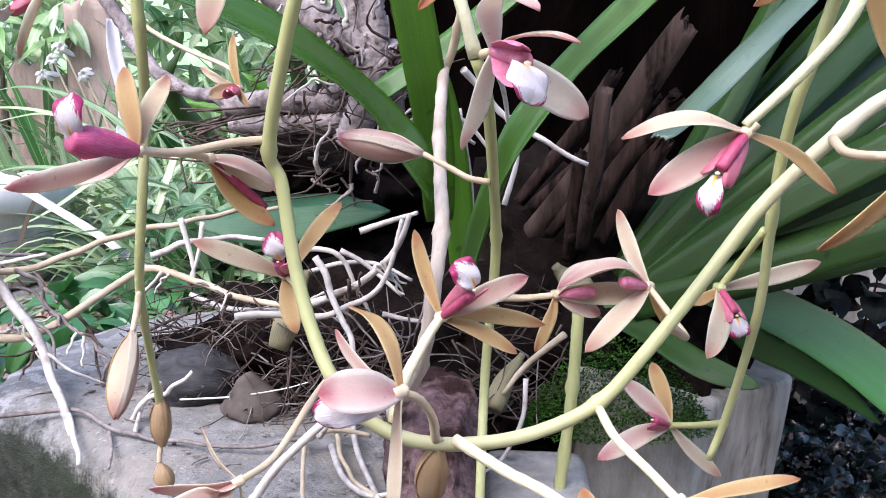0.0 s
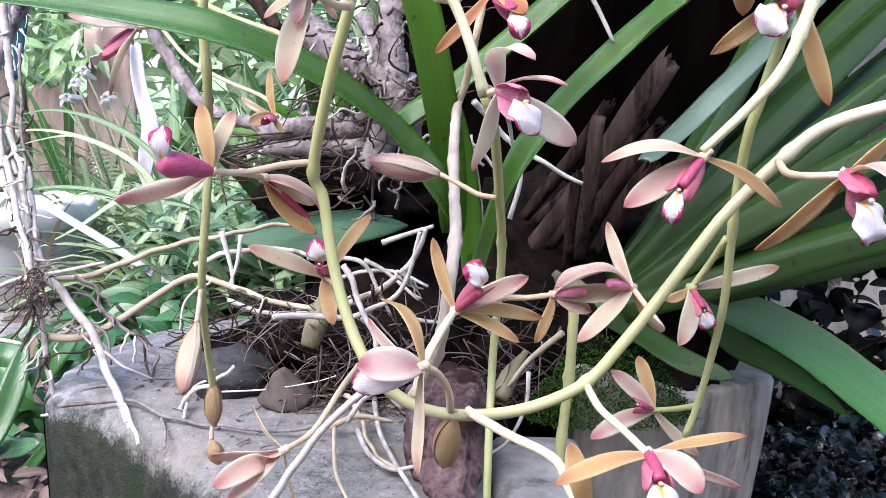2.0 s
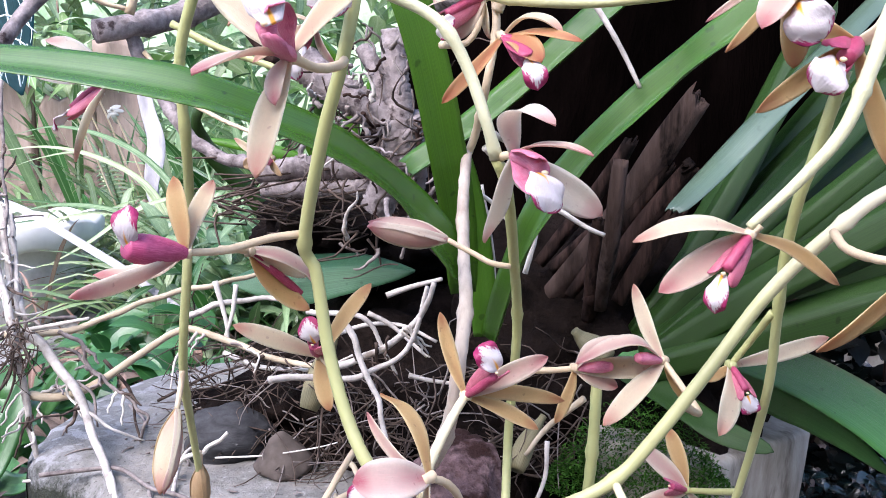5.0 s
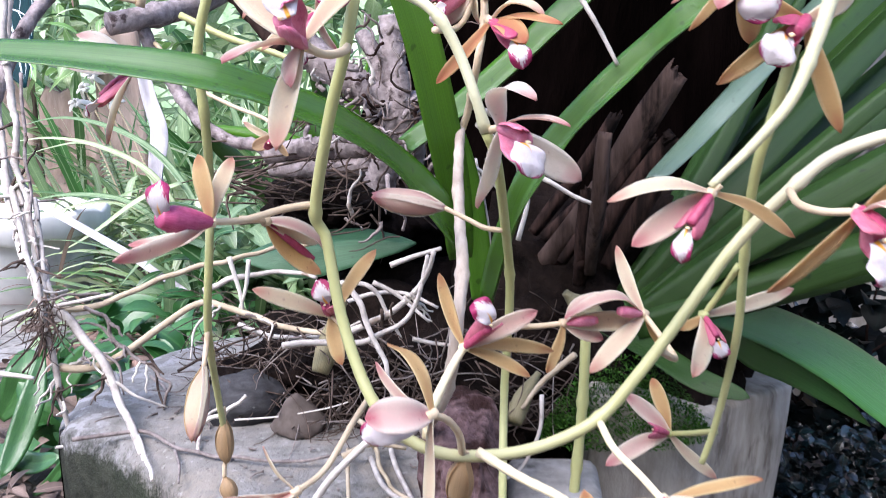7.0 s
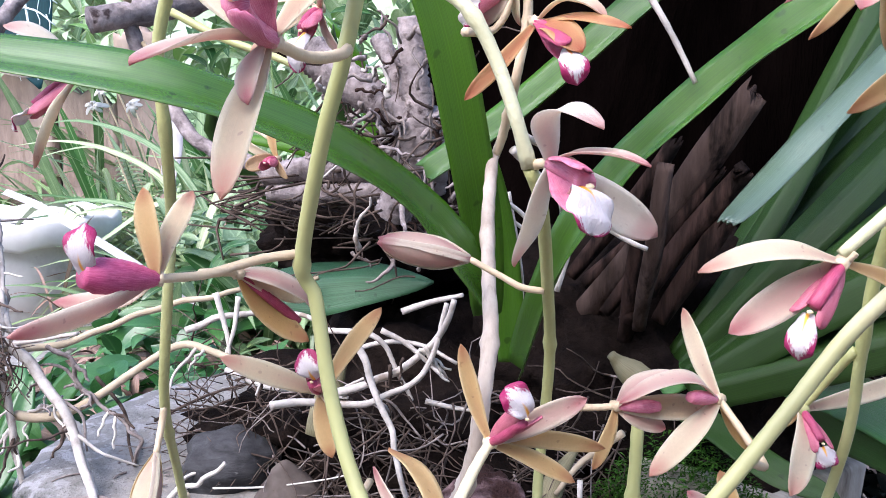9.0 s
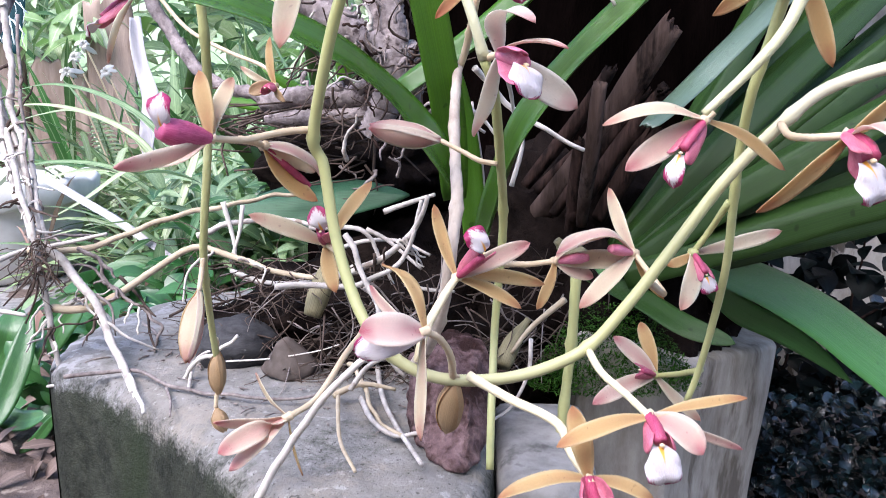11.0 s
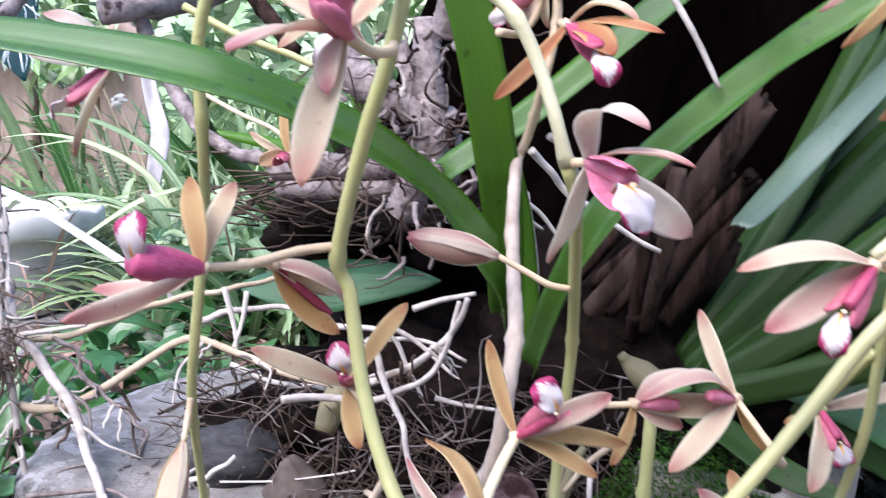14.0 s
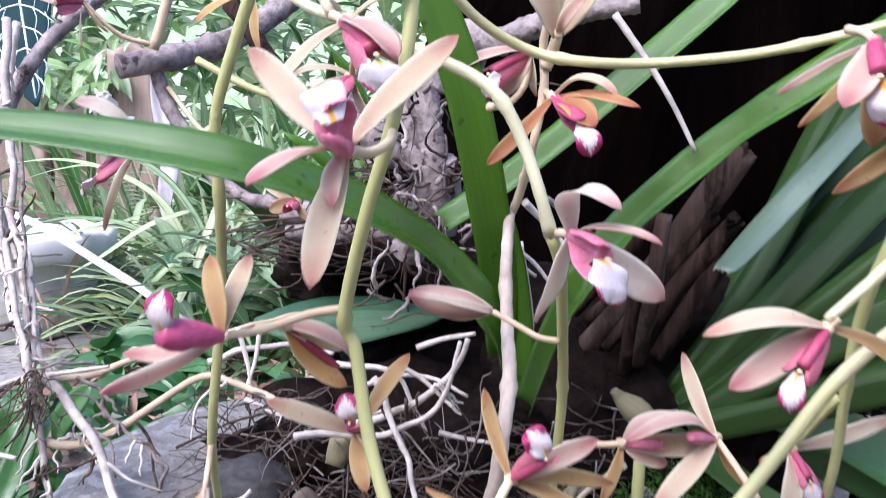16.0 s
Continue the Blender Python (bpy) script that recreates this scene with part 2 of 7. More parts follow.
LITTER = stuff_leaf_mat("litter", (0.20, 0.11, 0.08), (0.60, 0.43, 0.36), 0.8, 0.05)


def rough_mat(name, a, b, scale, bump, dist, rough=0.8, spot=None, spot_scale=30, stretch=(1, 1, 1), spot_at=0.58, gloss=0.2):
    m = mat(name, a, rough)
    k = Tree(m)
    at = k.coord(stretch)
    n = k.noise(scale, 6, 0.65, at)
    c = k.mix(k.ramp(n, [(0.3, (0, 0, 0)), (0.7, (1, 1, 1))]), a, b)
    if spot:
        f = k.noise(spot_scale, 5, 0.6, at)
        c = k.mix(k.ramp(f, [(spot_at, (0, 0, 0)), (spot_at + 0.08, (1, 1, 1))]), c, spot)
    k.colour(c)
    k.bsdf.inputs["Specular IOR Level"].default_value = gloss
    k.bump(n, bump, dist)
    return m


ROOT = rough_mat("root_pale", (0.27, 0.24, 0.215), (0.62, 0.58, 0.535), 90, 0.8, 0.001, 0.75, (0.25, 0.20, 0.16), 45, spot_at=0.62)
ROOT_WHITE = rough_mat("root_white", (0.48, 0.44, 0.39), (0.72, 0.68, 0.63), 60, 0.4, 0.001, 0.7, (0.40, 0.34, 0.28), 50, spot_at=0.66)
ROOT_BROWN = rough_mat("root_brown", (0.022, 0.015, 0.012), (0.13, 0.095, 0.078), 120, 0.6, 0.001, 0.9)
ROOT_GREY = rough_mat("root_grey", (0.09, 0.072, 0.068), (0.34, 0.295, 0.275), 120, 0.6, 0.001, 0.9)
STEM_DRY = rough_mat("stem_dry", (0.30, 0.235, 0.19), (0.62, 0.55, 0.48), 90, 0.7, 0.001, 0.7, (0.24, 0.18, 0.15), 50, (1, 1, 0.25), 0.60)
ROOT_TAN = rough_mat("root_tan", (0.36, 0.29, 0.20), (0.52, 0.44, 0.32), 80, 0.5, 0.001, 0.8)
DRIFT = rough_mat("driftwood", (0.085, 0.067, 0.067), (0.46, 0.40, 0.395), 85, 0.9, 0.004, 0.85, (0.05, 0.036, 0.036), 45)
# Deep shade behind the orchid is put into this near-black bark colour.
BARK = rough_mat("bark_shaded", (0.0004, 0.0003, 0.0003), (0.0028, 0.0018, 0.0016), 22, 1.0, 0.01, 0.9, stretch=(1, 1, 0.16), gloss=0.0)
BARK_BROWN = rough_mat("bark_brown", (0.006, 0.004, 0.003), (0.060, 0.036, 0.030), 70, 1.0, 0.004, 0.9, (0.010, 0.007, 0.006), 50, (1, 1, 0.1), 0.55, 0.05)
STAKE = rough_mat("split_stake", (0.022, 0.014, 0.011), (0.095, 0.066, 0.056), 70, 1.0, 0.004, 0.9, (0.012, 0.009, 0.008), 50, (1, 1, 0.1), 0.58, 0.05)
# Near-black: shade among the roots is put into the soil colour.
SOIL_SHADED = rough_mat("soil", (0.003, 0.0022, 0.002), (0.016, 0.011, 0.009), 70, 1.0, 0.006, 0.95, gloss=0.05)
CONCRETE = rough_mat("concrete", (0.15, 0.145, 0.138), (0.34, 0.33, 0.315), 48, 0.7, 0.004, 0.85, (0.10, 0.097, 0.093), 30, spot_at=0.57)


def block_mat():
    """Worn concrete: pitted grey-brown top, pale lichen freckles at one corner, green-black algae down the side."""
    m = mat("concrete_old", (0.25, 0.24, 0.22), 0.8)
    k = Tree(m)
    at = k.coord()
    s = k.split(at)
    grit, mid, big = k.noise(420, 4, 0.6, at), k.noise(60, 6, 0.7, at), k.noise(11, 5, 0.6, at)
    c = k.mix(k.ramp(mid, [(0.32, (0, 0, 0)), (0.66, (1, 1, 1))]), (0.160, 0.153, 0.141), (0.275, 0.267, 0.252))
    c = k.mix(k.ramp(big, [(0.45, (0, 0, 0)), (0.64, (0.45, 0.45, 0.45))]), c, (0.20, 0.175, 0.145))
    c = k.mix(k.ramp(grit, [(0.28, (0.6, 0.6, 0.6)), (0.40, (0, 0, 0))]), c, (0.09, 0.082, 0.072))
    c = k.mix(k.ramp(k.noise(130, 4, 0.6, at), [(0.60, (0, 0, 0)), (0.66, (0.55, 0.55, 0.55))]), c, (0.42, 0.41, 0.39))
    moist = k.math("ADD", k.math("MULTIPLY", big, 0.028), k.math("ADD", k.math("MULTIPLY", mid, 0.034), k.math("MULTIPLY", grit, 0.018)))
    low = k.ramp(k.math("ADD", s[2], moist), [(0.207, (1, 1, 1)), (0.220, (0, 0, 0))])
    film = k.mix(k.ramp(k.noise(48, 9, 0.75, at), [(0.38, (0, 0, 0)), (0.62, (1, 1, 1))]), (0.009, 0.011, 0.007), (0.042, 0.046, 0.033))
    film = k.mix(k.ramp(k.noise(9, 4, 0.6, k.coord((1, 1, 0.4))), [(0.46, (0, 0, 0)), (0.60, (0.8, 0.8, 0.8))]), film, (0.018, 0.028, 0.011))
    corner = k.ramp(k.math("ADD", k.math("MULTIPLY", s[0], -3.0), k.math("MULTIPLY", big, 0.4)), [(0.40, (0, 0, 0)), (0.62, (0.6, 0.6, 0.6))])
    spots = k.math("MULTIPLY", corner, k.ramp(k.noise(75, 3, 0.6, at), [(0.50, (0, 0, 0)), (0.56, (1, 1, 1))]))
    fleck = k.ramp(k.noise(300, 2, 0.5, k.coord((1, 1, 0.6))), [(0.66, (0, 0, 0)), (0.70, (0.8, 0.8, 0.8))])
    c = k.mix(fleck, c, (0.06, 0.055, 0.048))
    c = k.mix(k.ramp(k.noise(22, 8, 0.8, at), [(0.54, (0, 0, 0)), (0.60, (0.4, 0.4, 0.4))]), c, (0.31, 0.27, 0.22))
    c = k.mix(corner, c, (0.15, 0.15, 0.155))
    c = k.mix(spots, c, (0.38, 0.38, 0.395))
    c = k.mix(low, c, film)
    k.colour(c)
    k.bsdf.inputs["Specular IOR Level"].default_value = 0.2
    k.bump(k.math("ADD", k.math("MULTIPLY", grit, 0.5), mid), 0.8, 0.003)
    return m


BLOCK = block_mat()
PLANK = rough_mat("weathered_grey", (0.22, 0.195, 0.16), (0.44, 0.41, 0.36), 60, 0.8, 0.003, 0.9, (0.15, 0.13, 0.105), 24, (1, 1, 0.4), 0.56)
STONE = rough_mat("stone_grey", (0.014, 0.014, 0.015), (0.062, 0.062, 0.066), 70, 0.7, 0.003, 0.75, (0.40, 0.39, 0.39), 22, (1, 1, 2.5), 0.66)
STONE_BROWN = rough_mat("stone_brown", (0.055, 0.042, 0.036), (0.13, 0.108, 0.094), 60, 0.4, 0.002, 0.8)
LAVA = rough_mat("lava", (0.045, 0.020, 0.018), (0.26, 0.17, 0.17), 130, 1.0, 0.006, 0.9, (0.035, 0.015, 0.012), 28, spot_at=0.50)
POT = rough_mat("pot_white", (0.48, 0.475, 0.46), (0.62, 0.615, 0.595), 12, 0.15, 0.002, 0.5, (0.42, 0.42, 0.40), 8, spot_at=0.62)
FENCE = rough_mat("old_boards", (0.16, 0.112, 0.088), (0.35, 0.275, 0.23), 13, 0.9, 0.012, 0.9, (0.12, 0.085, 0.065), 9, (1, 1, 0.22), 0.58)
SAUCER = rough_mat("saucer_red", (0.26, 0.055, 0.05), (0.34, 0.10, 0.09), 12, 0.1, 0.001, 0.45)
STRAP = rough_mat("dried_strap", (0.28, 0.27, 0.285), (0.46, 0.45, 0.465), 30, 0.4, 0.001, 0.7, (0.22, 0.21, 0.22), 18, (1, 1, 0.3), 0.62)
GROUND = rough_mat("earth", (0.07, 0.05, 0.042), (0.18, 0.14, 0.12), 16, 0.9, 0.02, 0.95, (0.30, 0.25, 0.21), 20, spot_at=0.62)
WALL = rough_mat("wall_pale", (0.26, 0.225, 0.18), (0.62, 0.57, 0.50), 26, 0.6, 0.006, 0.85, (0.10, 0.085, 0.065), 20, (1, 1, 0.5), 0.54)
# Pale so that the added wall throws light back on the flowers.
WALL_BOUNCE = rough_mat("wall_bounce", (0.58, 0.56, 0.53), (0.72, 0.70, 0.67), 9, 0.3, 0.004, 0.9, (0.48, 0.46, 0.43), 3, spot_at=0.6)
# Backdrop greens are paled too, carrying the brightness of the distance.
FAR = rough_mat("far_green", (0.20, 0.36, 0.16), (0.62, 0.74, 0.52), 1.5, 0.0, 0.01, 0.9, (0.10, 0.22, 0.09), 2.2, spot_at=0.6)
WHITE = stuff_leaf_mat("petal_white", (0.70, 0.68, 0.62), (0.82, 0.80, 0.76), 0.5, 0.25)
VEIN = mat("vein_white", (0.72, 0.80, 0.80), 0.5)
ANTH = leaf_mat("leaf_velvet", (0.002, 0.028, 0.036), (0.008, 0.062, 0.072), 0.6, 0.3, 0.15)
SKIN = leaf_mat("bulb_skin", (0.17, 0.16, 0.07), (0.34, 0.29, 0.17), 0.6, 0.5)
HUSK = leaf_mat("husk_brown", (0.36, 0.22, 0.10), (0.52, 0.36, 0.20), 0.55, 0.3)

# ---- builders ----
WHERE = {}


def V(p):
    return np.array(p, float)


def smooth(points, n):
    """n + 1 places along a smooth line through the points, evenly by chord."""
    p = [V(q) for q in points]
    if len(p) == 2:
        return [p[0] + (p[1] - p[0]) * i / n for i in range(n + 1)]
    p = [2 * p[0] - p[1]] + p + [2 * p[-1] - p[-2]]
    fine = []
    for i in range(1, len(p) - 2):
        a, b, c, d = p[i - 1:i + 3]
        for j in range(16):
            t = j / 16
            fine.append(0.5 * (2 * b + (c - a) * t + (2 * a - 5 * b + 4 * c - d) * t * t + (3 * b - a - 3 * c + d) * t ** 3))
    fine.append(p[-2])
    run = np.concatenate([[0], np.cumsum([np.linalg.norm(fine[i + 1] - fine[i]) for i in range(len(fine) - 1)])])
    at = np.linspace(0, run[-1], n + 1)
    f = np.array(fine)
    return [np.array([np.interp(s, run, f[:, k]) for k in range(3)]) for s in at]


def unit(v):
    return v / (np.linalg.norm(v) + 1e-12)


def tube(points, r0, r1=None, n=None, sides=8, lumps=0.06, knots=(), seed=0, bulge=None):
    """A round stem through the points, r0 thick at its start and r1 at its end, with knots at shares of its length."""
    r1 = r0 if r1 is None else r1
    g = random.Random(seed + len(points))
    n = n or max(6, 5 * (len(points) - 1))
    line = smooth(points, n)
    verts, faces, uvs = [], [], []
    side = None
    ph = g.random() * 9
    for i, c in enumerate(line):
        d = unit(line[min(i + 1, n)] - line[max(i - 1, 0)])
        if side is None:
            side = unit(np.cross(d, (0.3, 0.9, 0.2)))
        side = unit(side - d * (side @ d))
        up = np.cross(d, side)
        t = i / n
        r = r0 + (r1 - r0) * t
        for kn in knots:
            r *= 1 + 0.28 * math.exp(-((t - kn) * n / 0.7) ** 2)
        if bulge:
            r *= bulge(t)
        for j in range(sides):
            a = 2 * math.pi * j / sides
            q = r * (1 + lumps * math.sin(3.1 * i + 2 * a + ph) + lumps * (g.random() - 0.5) * 2)
            verts.append(c + (side * math.cos(a) + up * math.sin(a)) * q)
            uvs.append((t, j / sides))
    for i in range(n):
        for j in range(sides):
            a, b = i * sides + j, i * sides + (j + 1) % sides
            faces.append((a, b, b + sides, a + sides))
    for first, ring in ((True, 0), (False, n * sides)):
        c = len(verts)
        verts.append(line[0 if first else n])
        uvs.append((0.0 if first else 1.0, 0.5))
        for j in range(sides):
            a, b = ring + j, ring + (j + 1) % sides
            faces.append((b, a, c) if first else (a, b, c))
    return verts, faces, uvs


def gnarled(points, amount, seed):
    """The same line with small kinks in it, as roots have."""
    q = random.Random(seed)
    line = smooth(points, 2 * len(points))
    return [line[0]] + [p + V((q.gauss(0, amount), q.gauss(0, amount), q.gauss(0, amount))) for p in line[1:-1]] + [line[-1]]


def strap(points, width, normal, n=20, m=6, thick=0.0007, fold=0.15, cup=0.0, taper=(0.75, 0.0), peak=0.5, twist=0.0, wave=0.0, cut=0.0, seed=0, power=2.6, root=0.5):
    """A leaf or petal along the points. taper: its width at start and end as shares; peak: where it is widest; fold: V along the middle."""
    line = smooth(points, n)
    g = random.Random(seed)
    ph = g.random() * 6
    verts, faces, uvs = [], [], []
    first, last = (V(normal[0]), V(normal[1])) if len(normal) == 2 else (V(normal), V(normal))
    for i, c in enumerate(line):
        t = i / n
        d = unit(line[min(i + 1, n)] - line[max(i - 1, 0)])
        nrm = first + (last - first) * t
        nn = unit(nrm - d * (nrm @ d))
        side = np.cross(d, nn)
        a = twist * t
        nn, side = nn * math.cos(a) + side * math.sin(a), side * math.cos(a) - nn * math.sin(a)
        if t < peak:
            s = math.sin(t / peak * math.pi / 2)
            w = taper[0] + (1 - taper[0]) * s
        else:
            s = (t - peak) / (1 - peak)
            w = taper[1] + (1 - taper[1]) * max(0, 1 - s ** power) ** root
        w = max(w, 0.03) * width / 2
        for layer in (0.5, -0.5):
            for j in range(m + 1):
                u = 2 * j / m - 1
                h = fold * abs(u) * w + cup * (u * u) * w + wave * width * math.sin(9 * t + ph + 2 * u) * u
                edge = 1 - 0.75 * abs(u) ** 4
                back = cut * abs(math.sin(5 * u + ph)) * (t > 0.985)
                verts.append(c - d * back + side * (u * w) + nn * (h + layer * thick * edge))
                uvs.append((t, j / m))
    row = 2 * (m + 1)
    for i in range(n):
        for j in range(m):
            a, b = i * row + j, (i + 1) * row + j
            faces.append((a, a + 1, b + 1, b))
            a, b = a + m + 1, b + m + 1
            faces.append((b, b + 1, a + 1, a))
        a, b = i * row, (i + 1) * row
        faces.append((b, b + m + 1, a + m + 1, a))
        a, b = a + m, b + m
        faces.append((a, a + m + 1, b + m + 1, b))
    for i, flip in ((0, 1), (n, 0)):
        for j in range(m):
            a = i * row + j
            q = (a, a + m + 1, a + m + 2, a + 1)
            faces.append(q if flip else q[::-1])
    return verts, faces, uvs


def join(*shapes):
    verts, faces, uvs = [], [], []
    for v, f, u in shapes:
        k = len(verts)
        verts += list(v)
        faces += [tuple(i + k for i in q) for q in f]
        uvs += list(u)
    return verts, faces, uvs


def lump(centre, size, seed, rough=0.2, detail=3, freq=2.2, flat=None, box=1.0, turn=0.0):
    """A stone or mound: a ball pressed to size and roughened."""
    bm = bmesh.new()
    bmesh.ops.create_icosphere(bm, subdivisions=detail, radius=1)
    verts = []
    for v in bm.verts:
        d = v.co.normalized()
        h = 1 + rough * noise.noise(d * freq + Vector((seed * 3.7, seed, 1.1))) + rough * 0.45 * noise.noise(d * freq * 3.1 + Vector((seed, 5.2, seed)))
        e = [math.copysign(abs(c) ** box, c) for c in d]
        p = V((e[0] * size[0], e[1] * size[1], e[2] * size[2])) * h
        p = V((p[0] * math.cos(turn) - p[1] * math.sin(turn), p[0] * math.sin(turn) + p[1] * math.cos(turn), p[2]))
        if flat is not None:
            p[2] = max(p[2], flat)
        verts.append(V(centre) + p)
    faces = [tuple(v.index for v in f.verts) for f in bm.faces]
    uvs = [(0.5, 0.5)] * len(verts)
    bm.free()
    return verts, faces, uvs


def cobble(corners, seed, rough=0.0016):
    """An angular stone: the hull of a few corners, its edges worn round and its faces uneven."""
    bm = bmesh.new()
    for c in corners:
        bm.verts.new(c)
    hull = bmesh.ops.convex_hull(bm, input=bm.verts)
    bmesh.ops.delete(bm, geom=[v for v in hull["geom_interior"] if isinstance(v, bmesh.types.BMVert)], context="VERTS")
    bmesh.ops.bevel(bm, geom=bm.edges[:], offset=0.0035, segments=3, affect="EDGES", profile=0.5, clamp_overlap=True)
    bmesh.ops.triangulate(bm, faces=bm.faces)
    for _ in range(2):
        bmesh.ops.subdivide_edges(bm, edges=[e for e in bm.edges if e.calc_length() > 0.003], cuts=1)
        bmesh.ops.triangulate(bm, faces=bm.faces)
    bmesh.ops.smooth_vert(bm, verts=bm.verts, factor=0.5, use_axis_x=True, use_axis_y=True, use_axis_z=True)
    bm.normal_update()
    for v in bm.verts:
        v.co += v.normal * rough * noise.noise(v.co * 120 + Vector((seed, 0, 0)))
    bm.verts.index_update()
    verts, faces = [V(v.co) for v in bm.verts], [tuple(v.index for v in q.verts) for q in bm.faces]
    bm.free()
    return verts, faces, [(0.5, 0.5)] * len(verts)


def part(name, shape, material, parent=None, label="", flat=False):
    """Link a shape as one mesh, under a thing or a part where one is given."""
    verts, faces, uvs = shape
    v = np.array(verts, float)
    mid = (v.min(0) + v.max(0)) / 2
    me = bpy.data.meshes.new(name)
    me.from_pydata([tuple(q) for q in v - mid], [], faces)
    layer = me.uv_layers.new(name="uv")
    idx = np.empty(len(me.loops), np.int32)
    me.loops.foreach_get("vertex_index", idx)
    layer.data.foreach_set("uv", np.array(uvs, np.float32)[idx].ravel())
    if not flat:
        me.polygons.foreach_set("use_smooth", [True] * len(me.polygons))
    me.materials.append(material)
    me.update()
    ob = new(name, me)
    up = WHERE[parent.name] if parent else np.zeros(3)
    ob.location = tuple(mid - up)
    WHERE[ob.name] = mid
    if parent:
        ob.parent = parent
    return tagged(ob, label) if label else ob


def thing(name, base, label, category, group="", kind=""):
    ob = new(name)
    ob.location = tuple(base)
    ob.empty_display_size = 0.02
    WHERE[ob.name] = V(base)
    return tagged(ob, label, category, group, kind)


def prism(outline, z0, z1, bevel=0.01, steps=1, jitter=0.0, seed=0, lean=(0, 0)):
    """A block with the plan's outline, rounded along its top edge, with a slightly uneven surface."""
    bm = bmesh.new()
    low = [bm.verts.new((x, y, z0)) for x, y in outline]
    f = bm.faces.new(low)
    if f.normal.z > 0:
        f.normal_flip()
    f.normal_update()
    out = bmesh.ops.extrude_face_region(bm, geom=[f])
    for v in out["geom"]:
        if isinstance(v, bmesh.types.BMVert):
            v.co += Vector((lean[0], lean[1], z1 - z0))
    bm.normal_update()
    bmesh.ops.recalc_face_normals(bm, faces=bm.faces)
    edges = [e for e in bm.edges if max(v.co.z for v in e.verts) > z1 - 1e-4]
    bmesh.ops.bevel(bm, geom=edges, offset=bevel, segments=3, affect="EDGES", profile=0.6)
    bmesh.ops.triangulate(bm, faces=[q for q in bm.faces if len(q.verts) > 4])
    for _ in range(steps):
        long = [e for e in bm.edges if e.calc_length() > 0.03]
        bmesh.ops.subdivide_edges(bm, edges=long, cuts=1, use_grid_fill=True)
    bmesh.ops.triangulate(bm, faces=bm.faces)
    for v in bm.verts:
        q = v.co * 9 + Vector((seed, 0, 0))
        v.co += Vector((noise.noise(q), noise.noise(q + Vector((7, 0, 0))), noise.noise(q + Vector((0, 7, 0))))) * jitter
    bm.verts.index_update()
    verts = [V(v.co) for v in bm.verts]
    faces = [tuple(v.index for v in q.verts) for q in bm.faces]
    bm.free()
    return verts, faces, [(0.5, 0.5)] * len(verts)


def turned(profile, centre, sides=40, flute=0.0, scallop=0.0):
    """A pot: radius and height pairs, turned about the upright axis through centre."""
    verts, faces, uvs = [], [], []
    for i, (r, z) in enumerate(profile):
        for j in range(sides):
            a = 2 * math.pi * j / sides
            q = r * (1 + flute * math.cos(a * sides / 2))
            verts.append(V(centre) + V((q * math.cos(a), q * math.sin(a), z + scallop * abs(math.sin(a * 6)))))
            uvs.append((i / len(profile), j / sides))
    for i in range(len(profile) - 1):
        for j in range(sides):
            a, b = i * sides + j, i * sides + (j + 1) % sides
            faces.append((a, b, b + sides, a + sides))
    return verts, faces, uvs


def quick_blade(base, aim, length, width, droop, g, n=5):
    """A cheap arching blade: a bent strip, three points across."""
    d = unit(V(aim))
    side = unit(np.cross(d, (0, 0, 1)) + V((g.uniform(-0.3, 0.3), g.uniform(-0.3, 0.3), g.uniform(-0.3, 0.3))))
    verts, faces, uvs = [], [], []
    for i in range(n + 1):
        t = i / n
        c = V(base) + d * length * t + V((0, 0, -droop * length * t * t))
        w = width * 0.5 * (0.55 + 0.45 * math.sin(min(t * 2.2, 1.57))) * (1 - max(0, t - 0.55) / 0.46)
        for u in (-1, 0, 1):
            verts.append(c + side * u * w + V((0, 0, 0.25 * w * abs(u))))
            uvs.append((t, (u + 1) / 2))
    for i in range(n):
        for j in range(2):
            a = i * 3 + j
            faces.append((a, a + 1, a + 4, a + 3))
    return verts, faces, uvs


def quick_leaf(base, aim, length, width, g):
    """A cheap pointed leaf, folded along its middle."""
    d = unit(V(aim))
    up = unit(V((g.uniform(-0.5, 0.5), g.uniform(-0.9, 0.1), 1)))
    side = unit(np.cross(d, up))
    up = np.cross(side, d)
    verts, uvs = [], []
    for t, w, h in ((0, 0.05, 0), (0.12, 0.52, 0.03), (0.3, 0.9, 0.055), (0.5, 1, 0.065), (0.7, 0.8, 0.04), (0.87, 0.42, -0.02), (1, 0, -0.08)):
        c = V(base) + d * length * t + up * length * h
        for u in (-1, 0, 1):
            verts.append(c + side * (u * w * width / 2) + up * abs(u) * w * width * 0.14)
            uvs.append((t, (u + 1) / 2))
    faces = []
    for i in range(6):
        for j in range(2):
            a = i * 3 + j
            faces.append((a, a + 1, a + 4, a + 3))
    return verts, faces, uvs


